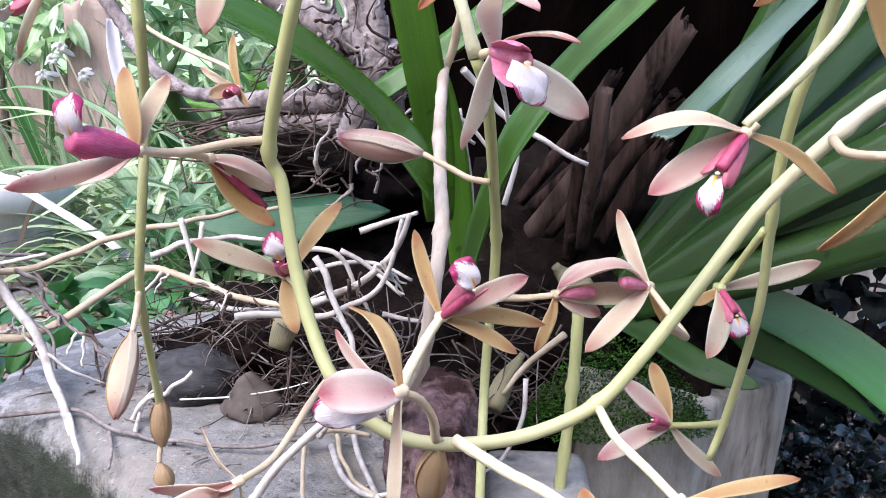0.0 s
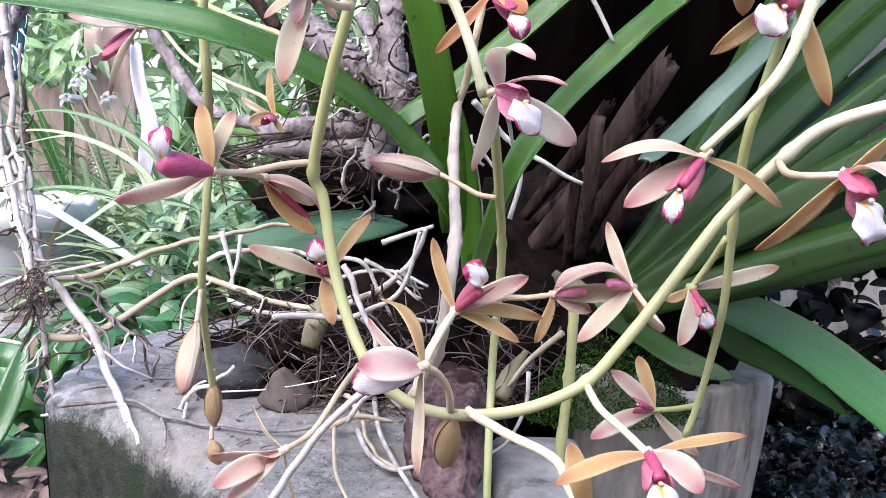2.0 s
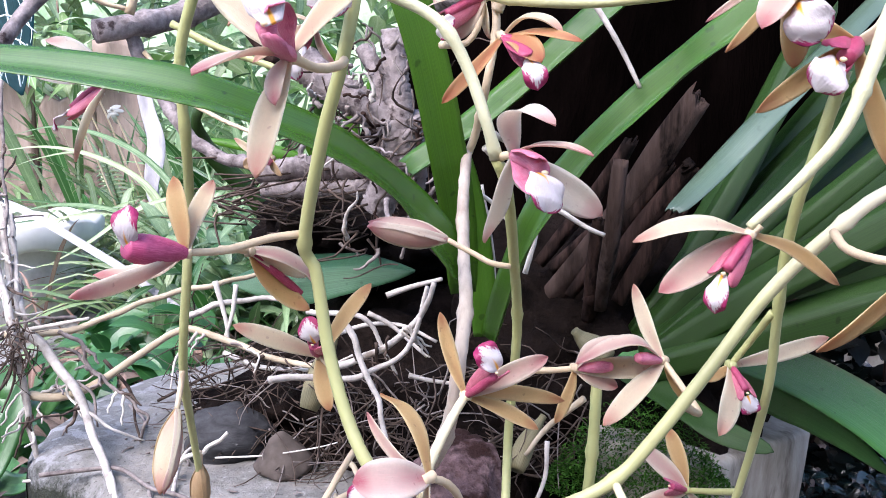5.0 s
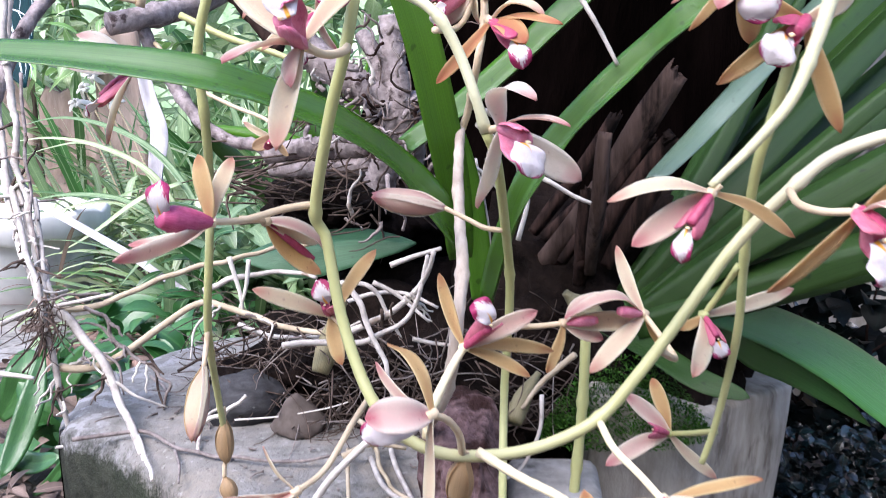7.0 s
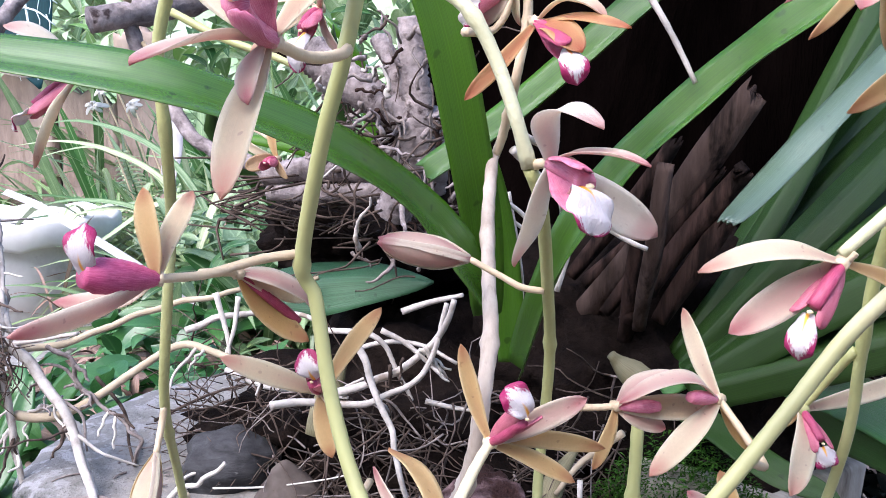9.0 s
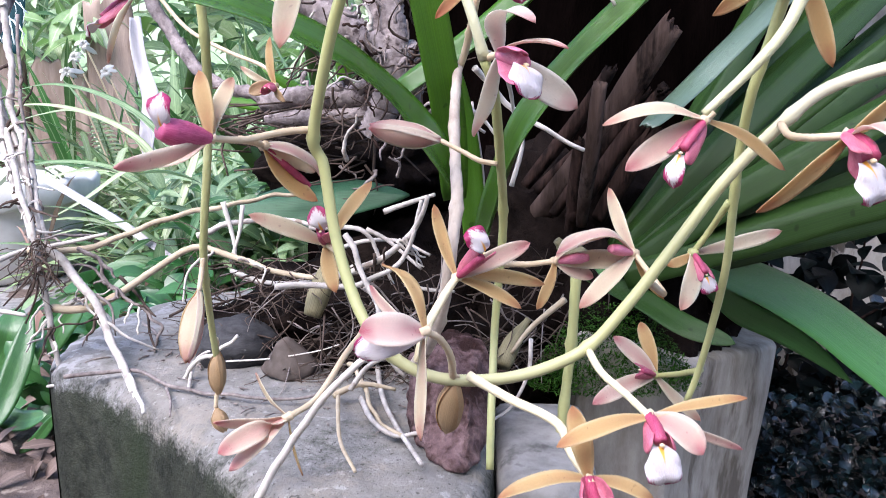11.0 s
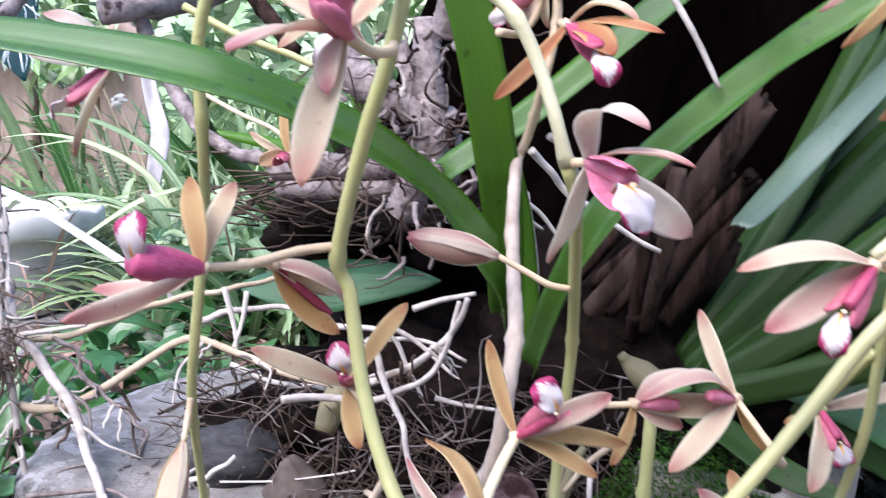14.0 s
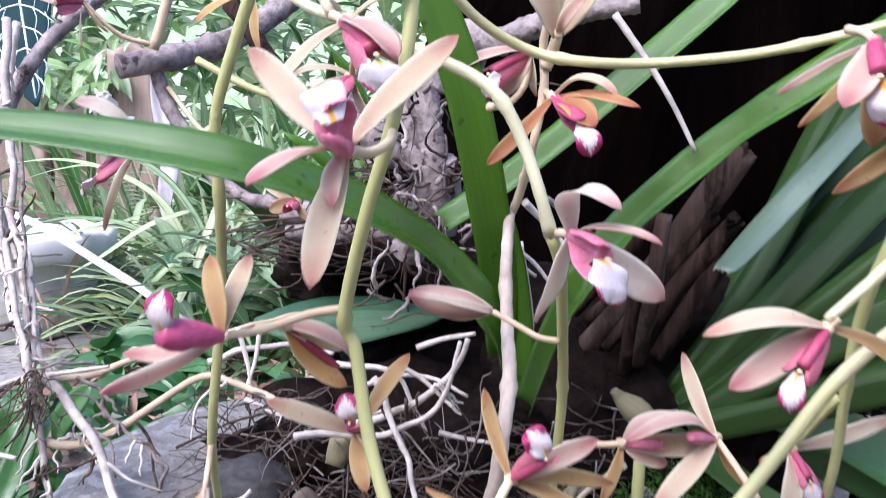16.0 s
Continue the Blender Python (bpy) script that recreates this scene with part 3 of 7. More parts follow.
def flower(spike, centre, face, tepals, lip=None, tube_to=None, stalk=None, wide=0.009, tone=PETAL, stalk_mat=PEDICEL, stalk_r=0.0016, label="", spread=0.4, hood=False, lip_tone=None, lip_wide=1.08, lip_face=None, hood_tone=None, lobe_tone=None):
    """One orchid flower. face: the way it looks. tepals: tip, width, bend along face and tone of each. lip: the tip of its
    lower lip; tube_to: the end of its crimson side lobes. stalk: points from the flower back to the stem."""
    c, f = V(centre), unit(V(face))
    line = [c] + [V(q) for q in (stalk or [c - f * 0.012])]
    body = tube(line, stalk_r * 0.95, stalk_r * 1.15, sides=8, lumps=0.04, seed=int(abs(c[0]) * 9999))
    head = part("flower", join(body, tube([c - f * 0.002, c + f * 0.003], 0.0024, 0.0022, n=4)), stalk_mat, spike, label)
    for i, tp in enumerate(tepals):
        tip, w, bend = V(tp[0]), tp[1], tp[2]
        mt = tp[3] if len(tp) > 3 else tone
        nrm = V(tp[4]) if len(tp) > 4 else f
        d = tip - c
        ln = np.linalg.norm(d)
        b = unit(nrm - unit(d) * (nrm @ unit(d))) * ln * bend
        line = [c, c + d * 0.35 + b * 0.85, c + d * 0.7 + b * 0.75, tip]
        q = random.Random(i * 17 + int(abs(c[0] * 7 + c[2]) * 9999))
        sway = unit(np.cross(d, nrm)) * ln * q.uniform(-0.05, 0.05)
        line = [c, line[1] + sway, line[2] + sway * 0.7, tip]
        sh = strap(line, w, nrm, n=18, m=8, thick=0.0008, fold=q.uniform(-0.1, 0.12), cup=q.uniform(0.12, 0.36), taper=(0.3, 0.0), peak=q.uniform(0.52, 0.62), power=2.15, root=0.62, wave=q.uniform(0.015, 0.05), twist=q.uniform(-0.4, 0.4), seed=i + int(abs(c[2]) * 9999))
        part("sepal" if i < 3 else "petal", sh, mt, head)
    if hood:
        q = V(tube_to)
        d = q - c
        part("lip_lobe", tube([c, c + d * 0.35, c + d * 0.7, q], wide * 0.36, wide * 0.36, n=22, sides=18, lumps=0.03, bulge=lambda t: 0.42 + 0.62 * math.sin(math.pi * 0.5 * min(1.0, t * 1.5)) - 0.55 * max(0.0, t - 0.8) / 0.2 * 0.6), hood_tone or RED, head)
    elif tube_to is not None:
        q = V(tube_to)
        d = q - c
        s = unit(np.cross(d, f) if np.linalg.norm(np.cross(unit(d), f)) > 0.2 else np.cross(d, (0, 0, 1)))
        u = unit(np.cross(s, d))
        u = -u if u @ f < 0 else u
        for sg in (1, -1):
            back = f * wide * 0.10
            pts = [c, c + d * 0.45 + s * sg * wide * 0.40 + back, c + d * 0.8 + s * sg * wide * 0.48 + back, q + s * sg * wide * (spread + 0.1) + back]
            part("lip_lobe", strap(pts, wide * 0.80, s * sg * 0.8 + f, n=14, m=8, thick=0.0007, cup=-0.5, taper=(0.4, 0.25), peak=0.65, wave=0.08), lobe_tone or LOBE, head)
        part("column", tube([c, c + d * 0.4 + u * wide * 0.2 + f * wide * 0.12, c + d * 0.8 + u * wide * 0.16 + f * wide * 0.14], wide * 0.22, wide * 0.26, sides=10, lumps=0.05), lobe_tone or RED, head)
        part("anther_cap", lump(c + d * 0.88 + u * wide * 0.16 + f * wide * 0.16, (wide * 0.10, wide * 0.085, wide * 0.08), 3, 0.3, 2), CAP, head, "cream anther cap")
    if lip is not None:
        q = V(lip)
        a = V(tube_to) * 0.93 + c * 0.07 if tube_to is not None else c
        d = q - a
        k = f if np.linalg.norm(np.cross(unit(d), f)) > 0.25 else V((0, -0.4, 0.9))
        k = V(lip_face) if lip_face else k
        k = unit(k - unit(d) * (k @ unit(d)))
        ln = np.linalg.norm(d)
        part("lip", strap([a, a + d * 0.35 + k * ln * 0.20, a + d * 0.75 + k * ln * 0.17, q - d * 0.10 + k * ln * 0.04, q - k * ln * 0.12], wide * lip_wide * 1.32, k, n=24, m=14, thick=0.0008, cup=-0.2, fold=0.06, taper=(0.42, 0.12), peak=0.55, power=2.4, wave=0.09, seed=int(abs(c[0]) * 999)), lip_tone or LIP, head)
    return head


def bud(spike, base, tip, width, stalk=None, tones=(PETAL_PINK, PETAL, PETAL), r=0.0014, toward=(0.1, -1, 0.1), gape=0.1):
    """A closed or half-open bud: three clasping tepals round a pointed core, on its stalk."""
    b, q = V(base), V(tip)
    d = q - b
    ax = unit(d)
    t = unit(V(toward) - ax * (V(toward) @ ax))
    s = np.cross(ax, t)
    head = part("bud", tube([V(p) for p in (stalk or [b - ax * 0.008])][::-1] + [b], r, r * 0.9, sides=8), PEDICEL, spike)
    core = tube([b, b + d * 0.3, b + d * 0.65, b + d * 0.93], width * 0.34, width * 0.05, n=12, sides=10, lumps=0.03, bulge=lambda u: 0.35 + 1.15 * math.sin(min(1, u * 1.6) * math.pi / 2))
    part("petal", core, LOBE if gape > 0.15 else tones[0], head)
    for i, mt in enumerate(tones):
        a = 2 * math.pi * i / 3 + 0.5
        o = t * math.cos(a) + s * math.sin(a)
        end = q + o * width * gape
        part("sepal", strap([b, b + d * 0.3 + o * width * 0.40, b + d * 0.68 + o * width * (0.36 + gape), end], width * 1.2, o, n=14, m=8, thick=0.0007, cup=-0.62, taper=(0.25, 0.0), peak=0.42), mt, head)
    return head

# ---- ground and masonry ----
GZ = 0.28
g = random.Random(3)
side = 60
verts, faces = [], []
for i in range(side + 1):
    for j in range(side + 1):
        x, y = ((2 * i / side - 1) ** 3) * 40, ((2 * j / side - 1) ** 3) * 40 + 1
        verts.append((x, y, GZ + 0.02 * noise.noise(Vector((x * 4, y * 4, 0)))))
for i in range(side):
    for j in range(side):
        a = i * (side + 1) + j
        faces.append((a, a + side + 1, a + side + 2, a + 1))
tagged(part("ground", (verts, faces, [(0, 0)] * len(verts)), GROUND), "bare brown earth with dead leaves and twigs", "ground", kind="structure")

block = thing("concrete_block", (-0.12, 0.55, GZ), "weathered grey concrete block with algae on its side", "block")
TOP = 0.598
part("body", prism([(-0.318, 0.585), (-0.312, 0.545), (-0.297, 0.516), (-0.254, 0.492), (-0.203, 0.446), (-0.163, 0.400), (-0.129, 0.3585), (-0.107, 0.331), (-0.08, 0.302), (-0.045, 0.282), (-0.010, 0.292), (0.008, 0.308), (0.020, 0.335), (0.028, 0.45), (0.030, 0.78), (-0.10, 0.80), (-0.25, 0.775), (-0.296, 0.726), (-0.318, 0.66)], GZ - 0.05, TOP, 0.022, 5, 0.0035, 1), BLOCK, block)
slab = thing("weathered_slab", (0.15, 0.55, GZ), "upright grey weathered slab with vertical streaks", "slab")
shape = prism([(0.040, 0.472), (0.110, 0.474), (0.222, 0.605), (0.250, 0.75), (0.040, 0.75)], GZ - 0.05, 0.626, 0.005, 5, 0.003, 5, (0.046, 0.010))
for p in shape[0]:
    p[2] -= 0.24 * max(0.0, p[0] - 0.10) * max(0.0, p[2] - GZ) / 0.35
part("body", shape, PLANK, slab)

tagged(part("concrete_piece", prism([(0.021, 0.352), (0.052, 0.338), (0.076, 0.352), (0.084, 0.464), (0.024, 0.470)], GZ - 0.05, 0.591, 0.010, 5, 0.004, 9), CONCRETE), "grey broken concrete piece wedged between block and slab", "concrete")
tagged(part("grey_stone", lump((-0.1630, 0.5350, 0.6095), (0.031, 0.026, 0.022), 2, 0.2), STONE), "dark grey river stone with a white vein", "stone")
tagged(part("brown_stone", cobble([(-0.122, 0.500, 0.628), (-0.117, 0.507, 0.627), (-0.139, 0.494, 0.606), (-0.136, 0.512, 0.601), (-0.098, 0.500, 0.609), (-0.100, 0.516, 0.602), (-0.114, 0.482, 0.600), (-0.126, 0.484, 0.598), (-0.101, 0.492, 0.597), (-0.118, 0.520, 0.597)], 6), STONE_BROWN), "small brown angular stone on the concrete block", "stone")
tagged(part("lava_rock", cobble([(-0.030, 0.440, 0.597), (-0.027, 0.385, 0.597), (-0.012, 0.352, 0.597), (0.004, 0.336, 0.597), (0.016, 0.366, 0.597), (0.022, 0.430, 0.597), (-0.004, 0.472, 0.597), (-0.012, 0.434, 0.646), (0.015, 0.441, 0.644), (-0.029, 0.430, 0.636), (0.020, 0.434, 0.636), (-0.002, 0.470, 0.640), (-0.016, 0.396, 0.632), (0.006, 0.384, 0.630)], 4, 0.004), LAVA), "porous reddish lava rock standing on end", "rock")

# ---- trunk, soil and moss ----
trunk = thing("shaded_trunk", (0.17, 1.0, GZ), "huge tree trunk with rough bark, deep shade put into its black colour", "tree trunk")
v, f = [], []
for i in range(49):
    for j in range(41):
        a = 2 * math.pi * i / 48
        z = GZ - 0.1 + 1.3 * j / 40
        n = noise.noise(Vector((math.cos(a) * 5, math.sin(a) * 5, z * 0.7))) * 0.05 + noise.noise(Vector((math.cos(a) * 16, math.sin(a) * 16, z * 1.5))) * 0.02
        r = 0.27 + n
        v.append((0.10 + 0.40 * max(0.0, z - 0.66) + r * math.cos(a), 0.98 + r * math.sin(a), z))
for i in range(48):
    for j in range(40):
        a = i * 41 + j
        f.append((a, a + 41, a + 42, a + 1))
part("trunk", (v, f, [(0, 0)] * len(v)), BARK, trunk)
for k, (pts, w) in enumerate([
        ([(0.0566, 0.5600, 0.6970), (0.1009, 0.5300, 0.7596), (0.1264, 0.5100, 0.8094), (0.1468, 0.5000, 0.8431)], 0.020),
        ([(0.0903, 0.5300, 0.6994), (0.0907, 0.5000, 0.7425), (0.0929, 0.4900, 0.7839), (0.0960, 0.4900, 0.8055)], 0.011),
        ([(0.0822, 0.5300, 0.7035), (0.1149, 0.5200, 0.7562), (0.1421, 0.5100, 0.7945), (0.1476, 0.5100, 0.7981)], 0.013),
        ([(0.0529, 0.5700, 0.7236), (0.0849, 0.5600, 0.7663), (0.1032, 0.5500, 0.7948), (0.1148, 0.5500, 0.8145)], 0.011),
        ([(0.0717, 0.5450, 0.7055), (0.1097, 0.5250, 0.7638), (0.1317, 0.5150, 0.7983)], 0.010),
        ([(0.0606, 0.5600, 0.7204), (0.0914, 0.5450, 0.7507), (0.1201, 0.5300, 0.7752)], 0.012),
        ([(0.0838, 0.5400, 0.6895), (0.0851, 0.5200, 0.7289), (0.0860, 0.5100, 0.7647)], 0.012),
        ([(0.1023, 0.5300, 0.7034), (0.1231, 0.5200, 0.7445), (0.1403, 0.5150, 0.7736)], 0.014)]):
    part("bark_strip", strap(pts, w, (0.2, -1, 0.15), n=22, m=6, thick=0.004, cup=-0.15, fold=-0.2, taper=(0.8, 0.7), peak=0.5, cut=0.016, seed=k, wave=0.08), STAKE if k in (0, 1) else BARK_BROWN, trunk)
mound = thing("root_mound", (-0.02, 0.62, TOP), "mound of soil and matted orchid roots, shade put into the black soil", "root ball")
part("soil", lump((-0.01, 0.655, TOP - 0.005), (0.17, 0.145, 0.085), 12, 0.3, 5, 3.0), SOIL_SHADED, mound)
part("soil", lump((-0.07, 0.605, TOP - 0.004), (0.13, 0.085, 0.045), 31, 0.35, 5, 3.0), SOIL_SHADED, mound)
# Fills the gap beside the slab with black to stand for its shade.
part("soil", lump((0.035, 0.52, 0.50), (0.05, 0.07, 0.09), 33, 0.35, 4, 3.0), SOIL_SHADED, mound)
part("soil", lump((0.11, 0.63, TOP + 0.03), (0.12, 0.12, 0.12), 15, 0.3, 5, 3.0), SOIL_SHADED, mound)
# Added black lump that paints the shade of the hollow behind the driftwood.
part("soil", lump((-0.0873, 0.7200, 0.7316), (0.085, 0.075, 0.062), 21, 0.35, 5, 3.0), SOIL_SHADED, mound)
hair = []
for k in range(620):
    a, h = g.uniform(3.3, 6.2), g.random()
    r = 0.9 + 0.2 * g.random()
    c = V((-0.02 + 0.185 * r * math.cos(a), 0.655 + 0.15 * r * math.sin(a), TOP + 0.004 + 0.07 * h * h))
    p = [c]
    d = unit(V((g.gauss(0, 1), g.gauss(-0.4, 0.5), g.gauss(-0.1, 0.5))))
    for _ in range(4):
        d = unit(d + V((g.gauss(0, 0.5), g.gauss(0, 0.4), g.gauss(-0.1, 0.35))))
        q = p[-1] + d * g.uniform(0.008, 0.02)
        q[2] = max(q[2], TOP + 0.002)
        p.append(q)
    hair.append(tube(p, g.uniform(0.0003, 0.0010), 0.0003, n=8, sides=4, seed=k))
tagged(part("root_mat", join(*hair[:500]), ROOT_BROWN, mound, "tangle of thin dark roots"), kind="stuff")
tagged(part("root_mat", join(*hair[500:]), ROOT_GREY, mound, "pale dry root fibres"), kind="stuff")
moss = []
for k in range(8500):
    a, b = g.uniform(0, 6.28), g.random() ** 0.5
    c = V((0.105 + 0.058 * b * math.cos(a), 0.478 + 0.028 * b * math.sin(a), 0.600 + 0.058 * (1 - b * b) * g.random()))
    moss.append(quick_blade(c, (g.gauss(0, 0.5), g.gauss(-0.5, 0.4), g.uniform(0.2, 1)), g.uniform(0.0025, 0.0055), 0.0012, 0.3, g, 2))
tagged(part("moss", join(*moss), MOSS), "soft green moss cushion on the slab", "moss", kind="stuff")

crumbs = []
for k in range(70):
    c = V((g.uniform(-0.26, 0.0), 0, TOP + 0.0025))
    c[1] = g.uniform(0.33 - c[0] * 0.75 if c[0] > -0.2 else 0.5, 0.62)
    a = g.uniform(0, 6.28)
    ln = g.choice([0.003, 0.004, 0.006, 0.016]) * g.uniform(0.6, 1.2)
    crumbs.append(tube([c, c + V((math.cos(a), math.sin(a), 0.05)) * ln * 0.5, c + V((math.cos(a + 0.3), math.sin(a + 0.3), 0.02)) * ln], g.uniform(0.0004, 0.0010), 0.0004, n=4, sides=5, lumps=0.4, seed=k))
tagged(part("debris", join(*crumbs), ROOT_GREY), "crumbs of bark and dry twigs on the concrete", "debris", kind="stuff")

# ---- the orchid's strap leaves ----
orchid = thing("orchid_plant", (0.03, 0.47, 0.66), "orchid clump with long green strap leaves", "orchid plant")
UP, FRONT = (0, -0.25, 1), (0, -1, 0.25)
for k, (pts, w, nrm, mt, kw) in enumerate([
        ([(-0.0009, 0.4400, 0.7253), (-0.0078, 0.4050, 0.7552), (-0.0276, 0.3880, 0.7842), (-0.0519, 0.3520, 0.8086), (-0.0787, 0.3260, 0.8236), (-0.1071, 0.3030, 0.8347), (-0.1482, 0.2980, 0.8421), (-0.1889, 0.2940, 0.8469), (-0.2477, 0.2900, 0.8521)], 0.024, ((0.45, -0.75, 0.5), (0.0, -0.42, 0.90)), LEAF_WAXY, dict(fold=0.35)),
        ([(-0.0497, 0.3850, 0.9596), (-0.0380, 0.3850, 0.9160), (-0.0198, 0.3900, 0.8648), (-0.0089, 0.4000, 0.8118), (-0.0029, 0.4150, 0.7726), (-0.0007, 0.4300, 0.7319)], 0.0195, (0.1, -1, 0.2), LEAF, dict(fold=0.2, taper=(0.8, 0.7))),
        ([(0.1776, 0.3400, 0.9012), (0.1218, 0.3620, 0.8608), (0.0996, 0.3840, 0.8403), (0.0783, 0.3950, 0.8199), (0.0587, 0.4080, 0.7976), (0.0399, 0.4100, 0.7715), (0.0277, 0.4300, 0.7365), (0.0175, 0.4500, 0.6980)], 0.0210, (-0.5, -0.62, 0.70), LEAF_SHEEN, dict(fold=0.7, taper=(0.9, 0.75))),
        ([(0.2245, 0.5200, 1.0044), (0.1452, 0.4900, 0.9357), (0.1146, 0.4820, 0.9072)] + [(0.0666, 0.4700, 0.8662), (0.0388, 0.4700, 0.8419), (0.0069, 0.4700, 0.8166), (-0.0317, 0.4660, 0.7912)], 0.0240, (-0.5, -0.60, 0.72), LEAF_SHEEN, dict(fold=0.75, taper=(0.9, 0.8), cut=0.004)),
        ([(0.3148, 0.6000, 0.9317), (0.2289, 0.5400, 0.8611), (0.1806, 0.5050, 0.8223), (0.1544, 0.4880, 0.7999), (0.1270, 0.4620, 0.7803), (0.1149, 0.4500, 0.7727)], 0.018, (-0.35, -0.6, 0.7), LEAF_BLUE, dict(fold=-0.2, taper=(0.8, 0.45), cut=0.004, peak=0.6)),
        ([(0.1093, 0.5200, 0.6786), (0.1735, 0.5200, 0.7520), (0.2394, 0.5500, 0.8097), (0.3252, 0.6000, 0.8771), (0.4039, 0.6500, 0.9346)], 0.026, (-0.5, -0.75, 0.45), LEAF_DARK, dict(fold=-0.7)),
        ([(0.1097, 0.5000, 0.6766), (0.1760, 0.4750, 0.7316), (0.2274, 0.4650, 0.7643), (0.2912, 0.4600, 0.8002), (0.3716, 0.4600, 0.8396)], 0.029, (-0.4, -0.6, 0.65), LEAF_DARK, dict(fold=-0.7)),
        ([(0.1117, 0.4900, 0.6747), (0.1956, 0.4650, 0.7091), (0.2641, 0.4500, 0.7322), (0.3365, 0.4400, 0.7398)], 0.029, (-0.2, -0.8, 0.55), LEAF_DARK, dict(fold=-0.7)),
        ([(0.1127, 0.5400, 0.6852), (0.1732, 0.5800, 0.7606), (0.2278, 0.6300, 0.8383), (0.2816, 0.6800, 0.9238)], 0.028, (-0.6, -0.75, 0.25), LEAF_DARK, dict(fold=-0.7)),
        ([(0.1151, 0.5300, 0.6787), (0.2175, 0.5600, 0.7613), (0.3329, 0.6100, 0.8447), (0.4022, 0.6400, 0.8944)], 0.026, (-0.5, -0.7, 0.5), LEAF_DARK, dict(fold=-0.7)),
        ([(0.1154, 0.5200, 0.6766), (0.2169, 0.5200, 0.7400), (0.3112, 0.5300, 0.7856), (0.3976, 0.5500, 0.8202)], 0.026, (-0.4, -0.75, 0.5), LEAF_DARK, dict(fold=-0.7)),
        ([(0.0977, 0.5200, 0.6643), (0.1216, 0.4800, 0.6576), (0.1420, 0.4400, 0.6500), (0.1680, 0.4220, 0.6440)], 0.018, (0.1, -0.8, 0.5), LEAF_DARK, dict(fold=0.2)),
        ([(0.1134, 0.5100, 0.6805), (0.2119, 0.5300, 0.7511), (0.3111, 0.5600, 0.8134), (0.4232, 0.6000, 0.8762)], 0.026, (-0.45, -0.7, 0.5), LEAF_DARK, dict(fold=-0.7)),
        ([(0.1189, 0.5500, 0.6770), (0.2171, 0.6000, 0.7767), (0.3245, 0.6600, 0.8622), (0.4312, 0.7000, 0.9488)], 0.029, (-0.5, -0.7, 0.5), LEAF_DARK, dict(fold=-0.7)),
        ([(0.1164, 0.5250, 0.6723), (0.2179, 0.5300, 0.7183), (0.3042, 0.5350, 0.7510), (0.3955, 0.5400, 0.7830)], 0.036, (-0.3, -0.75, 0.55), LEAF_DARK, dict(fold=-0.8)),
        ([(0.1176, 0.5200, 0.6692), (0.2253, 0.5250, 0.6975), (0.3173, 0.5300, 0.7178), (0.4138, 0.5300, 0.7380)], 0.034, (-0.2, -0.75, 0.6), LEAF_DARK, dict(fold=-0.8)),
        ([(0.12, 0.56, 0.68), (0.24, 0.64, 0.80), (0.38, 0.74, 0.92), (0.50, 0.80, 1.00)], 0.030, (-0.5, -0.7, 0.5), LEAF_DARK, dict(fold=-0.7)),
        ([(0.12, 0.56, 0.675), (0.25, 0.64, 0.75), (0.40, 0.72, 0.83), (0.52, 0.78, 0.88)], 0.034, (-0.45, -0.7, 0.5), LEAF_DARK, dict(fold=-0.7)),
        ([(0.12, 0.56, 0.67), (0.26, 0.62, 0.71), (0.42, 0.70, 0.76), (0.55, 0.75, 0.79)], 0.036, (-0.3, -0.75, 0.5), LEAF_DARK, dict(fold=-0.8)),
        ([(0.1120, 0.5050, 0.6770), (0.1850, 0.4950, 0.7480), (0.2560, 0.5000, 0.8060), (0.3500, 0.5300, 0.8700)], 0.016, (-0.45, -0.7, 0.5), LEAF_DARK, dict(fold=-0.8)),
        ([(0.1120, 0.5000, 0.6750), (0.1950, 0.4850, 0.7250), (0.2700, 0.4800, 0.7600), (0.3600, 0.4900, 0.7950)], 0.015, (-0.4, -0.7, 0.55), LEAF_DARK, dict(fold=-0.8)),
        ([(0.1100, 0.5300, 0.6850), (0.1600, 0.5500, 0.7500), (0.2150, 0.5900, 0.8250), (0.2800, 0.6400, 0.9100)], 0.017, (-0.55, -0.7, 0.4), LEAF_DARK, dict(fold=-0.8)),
        ([(0.0126, 0.4550, 0.7007), (0.0100, 0.4500, 0.7370), (0.0055, 0.4400, 0.7721), (-0.0018, 0.4300, 0.8083)], 0.016, (-0.3, -1, 0.2), LEAF, dict(fold=0.2, taper=(0.9, 0.5)))]):
    part("leaf", strap(pts, w, nrm, n=36, m=8, thick=0.0012, seed=k, wave=0.006, **{**dict(taper=(0.75, 0.0), peak=0.45), **kw}), mt, orchid)
bent = strap([(0.1000, 0.5100, 0.6680), (0.1350, 0.5200, 0.6840), (0.1780, 0.5250, 0.6730), (0.2240, 0.5300, 0.6560), (0.2660, 0.5300, 0.6330), (0.2950, 0.5250, 0.6110), (0.3210, 0.5200, 0.5900), (0.3570, 0.5100, 0.5530), (0.4030, 0.5000, 0.4980)], 0.052, (0.25, -0.68, 0.72), n=40, m=8, thick=0.0012, fold=0.05, cup=-0.12, taper=(0.2, 0.1), peak=0.7, wave=0.01)
under = strap([(0.1710, 0.5300, 0.6660), (0.1890, 0.5350, 0.6510), (0.2130, 0.5400, 0.6320), (0.2390, 0.5400, 0.6190), (0.2660, 0.5350, 0.6020), (0.2920, 0.5300, 0.5810)], 0.021, (0.2, -0.75, -0.4), n=30, m=6, thick=0.0012, fold=0.0, taper=(0.3, 0.0), peak=0.4, power=1.8, root=0.8)
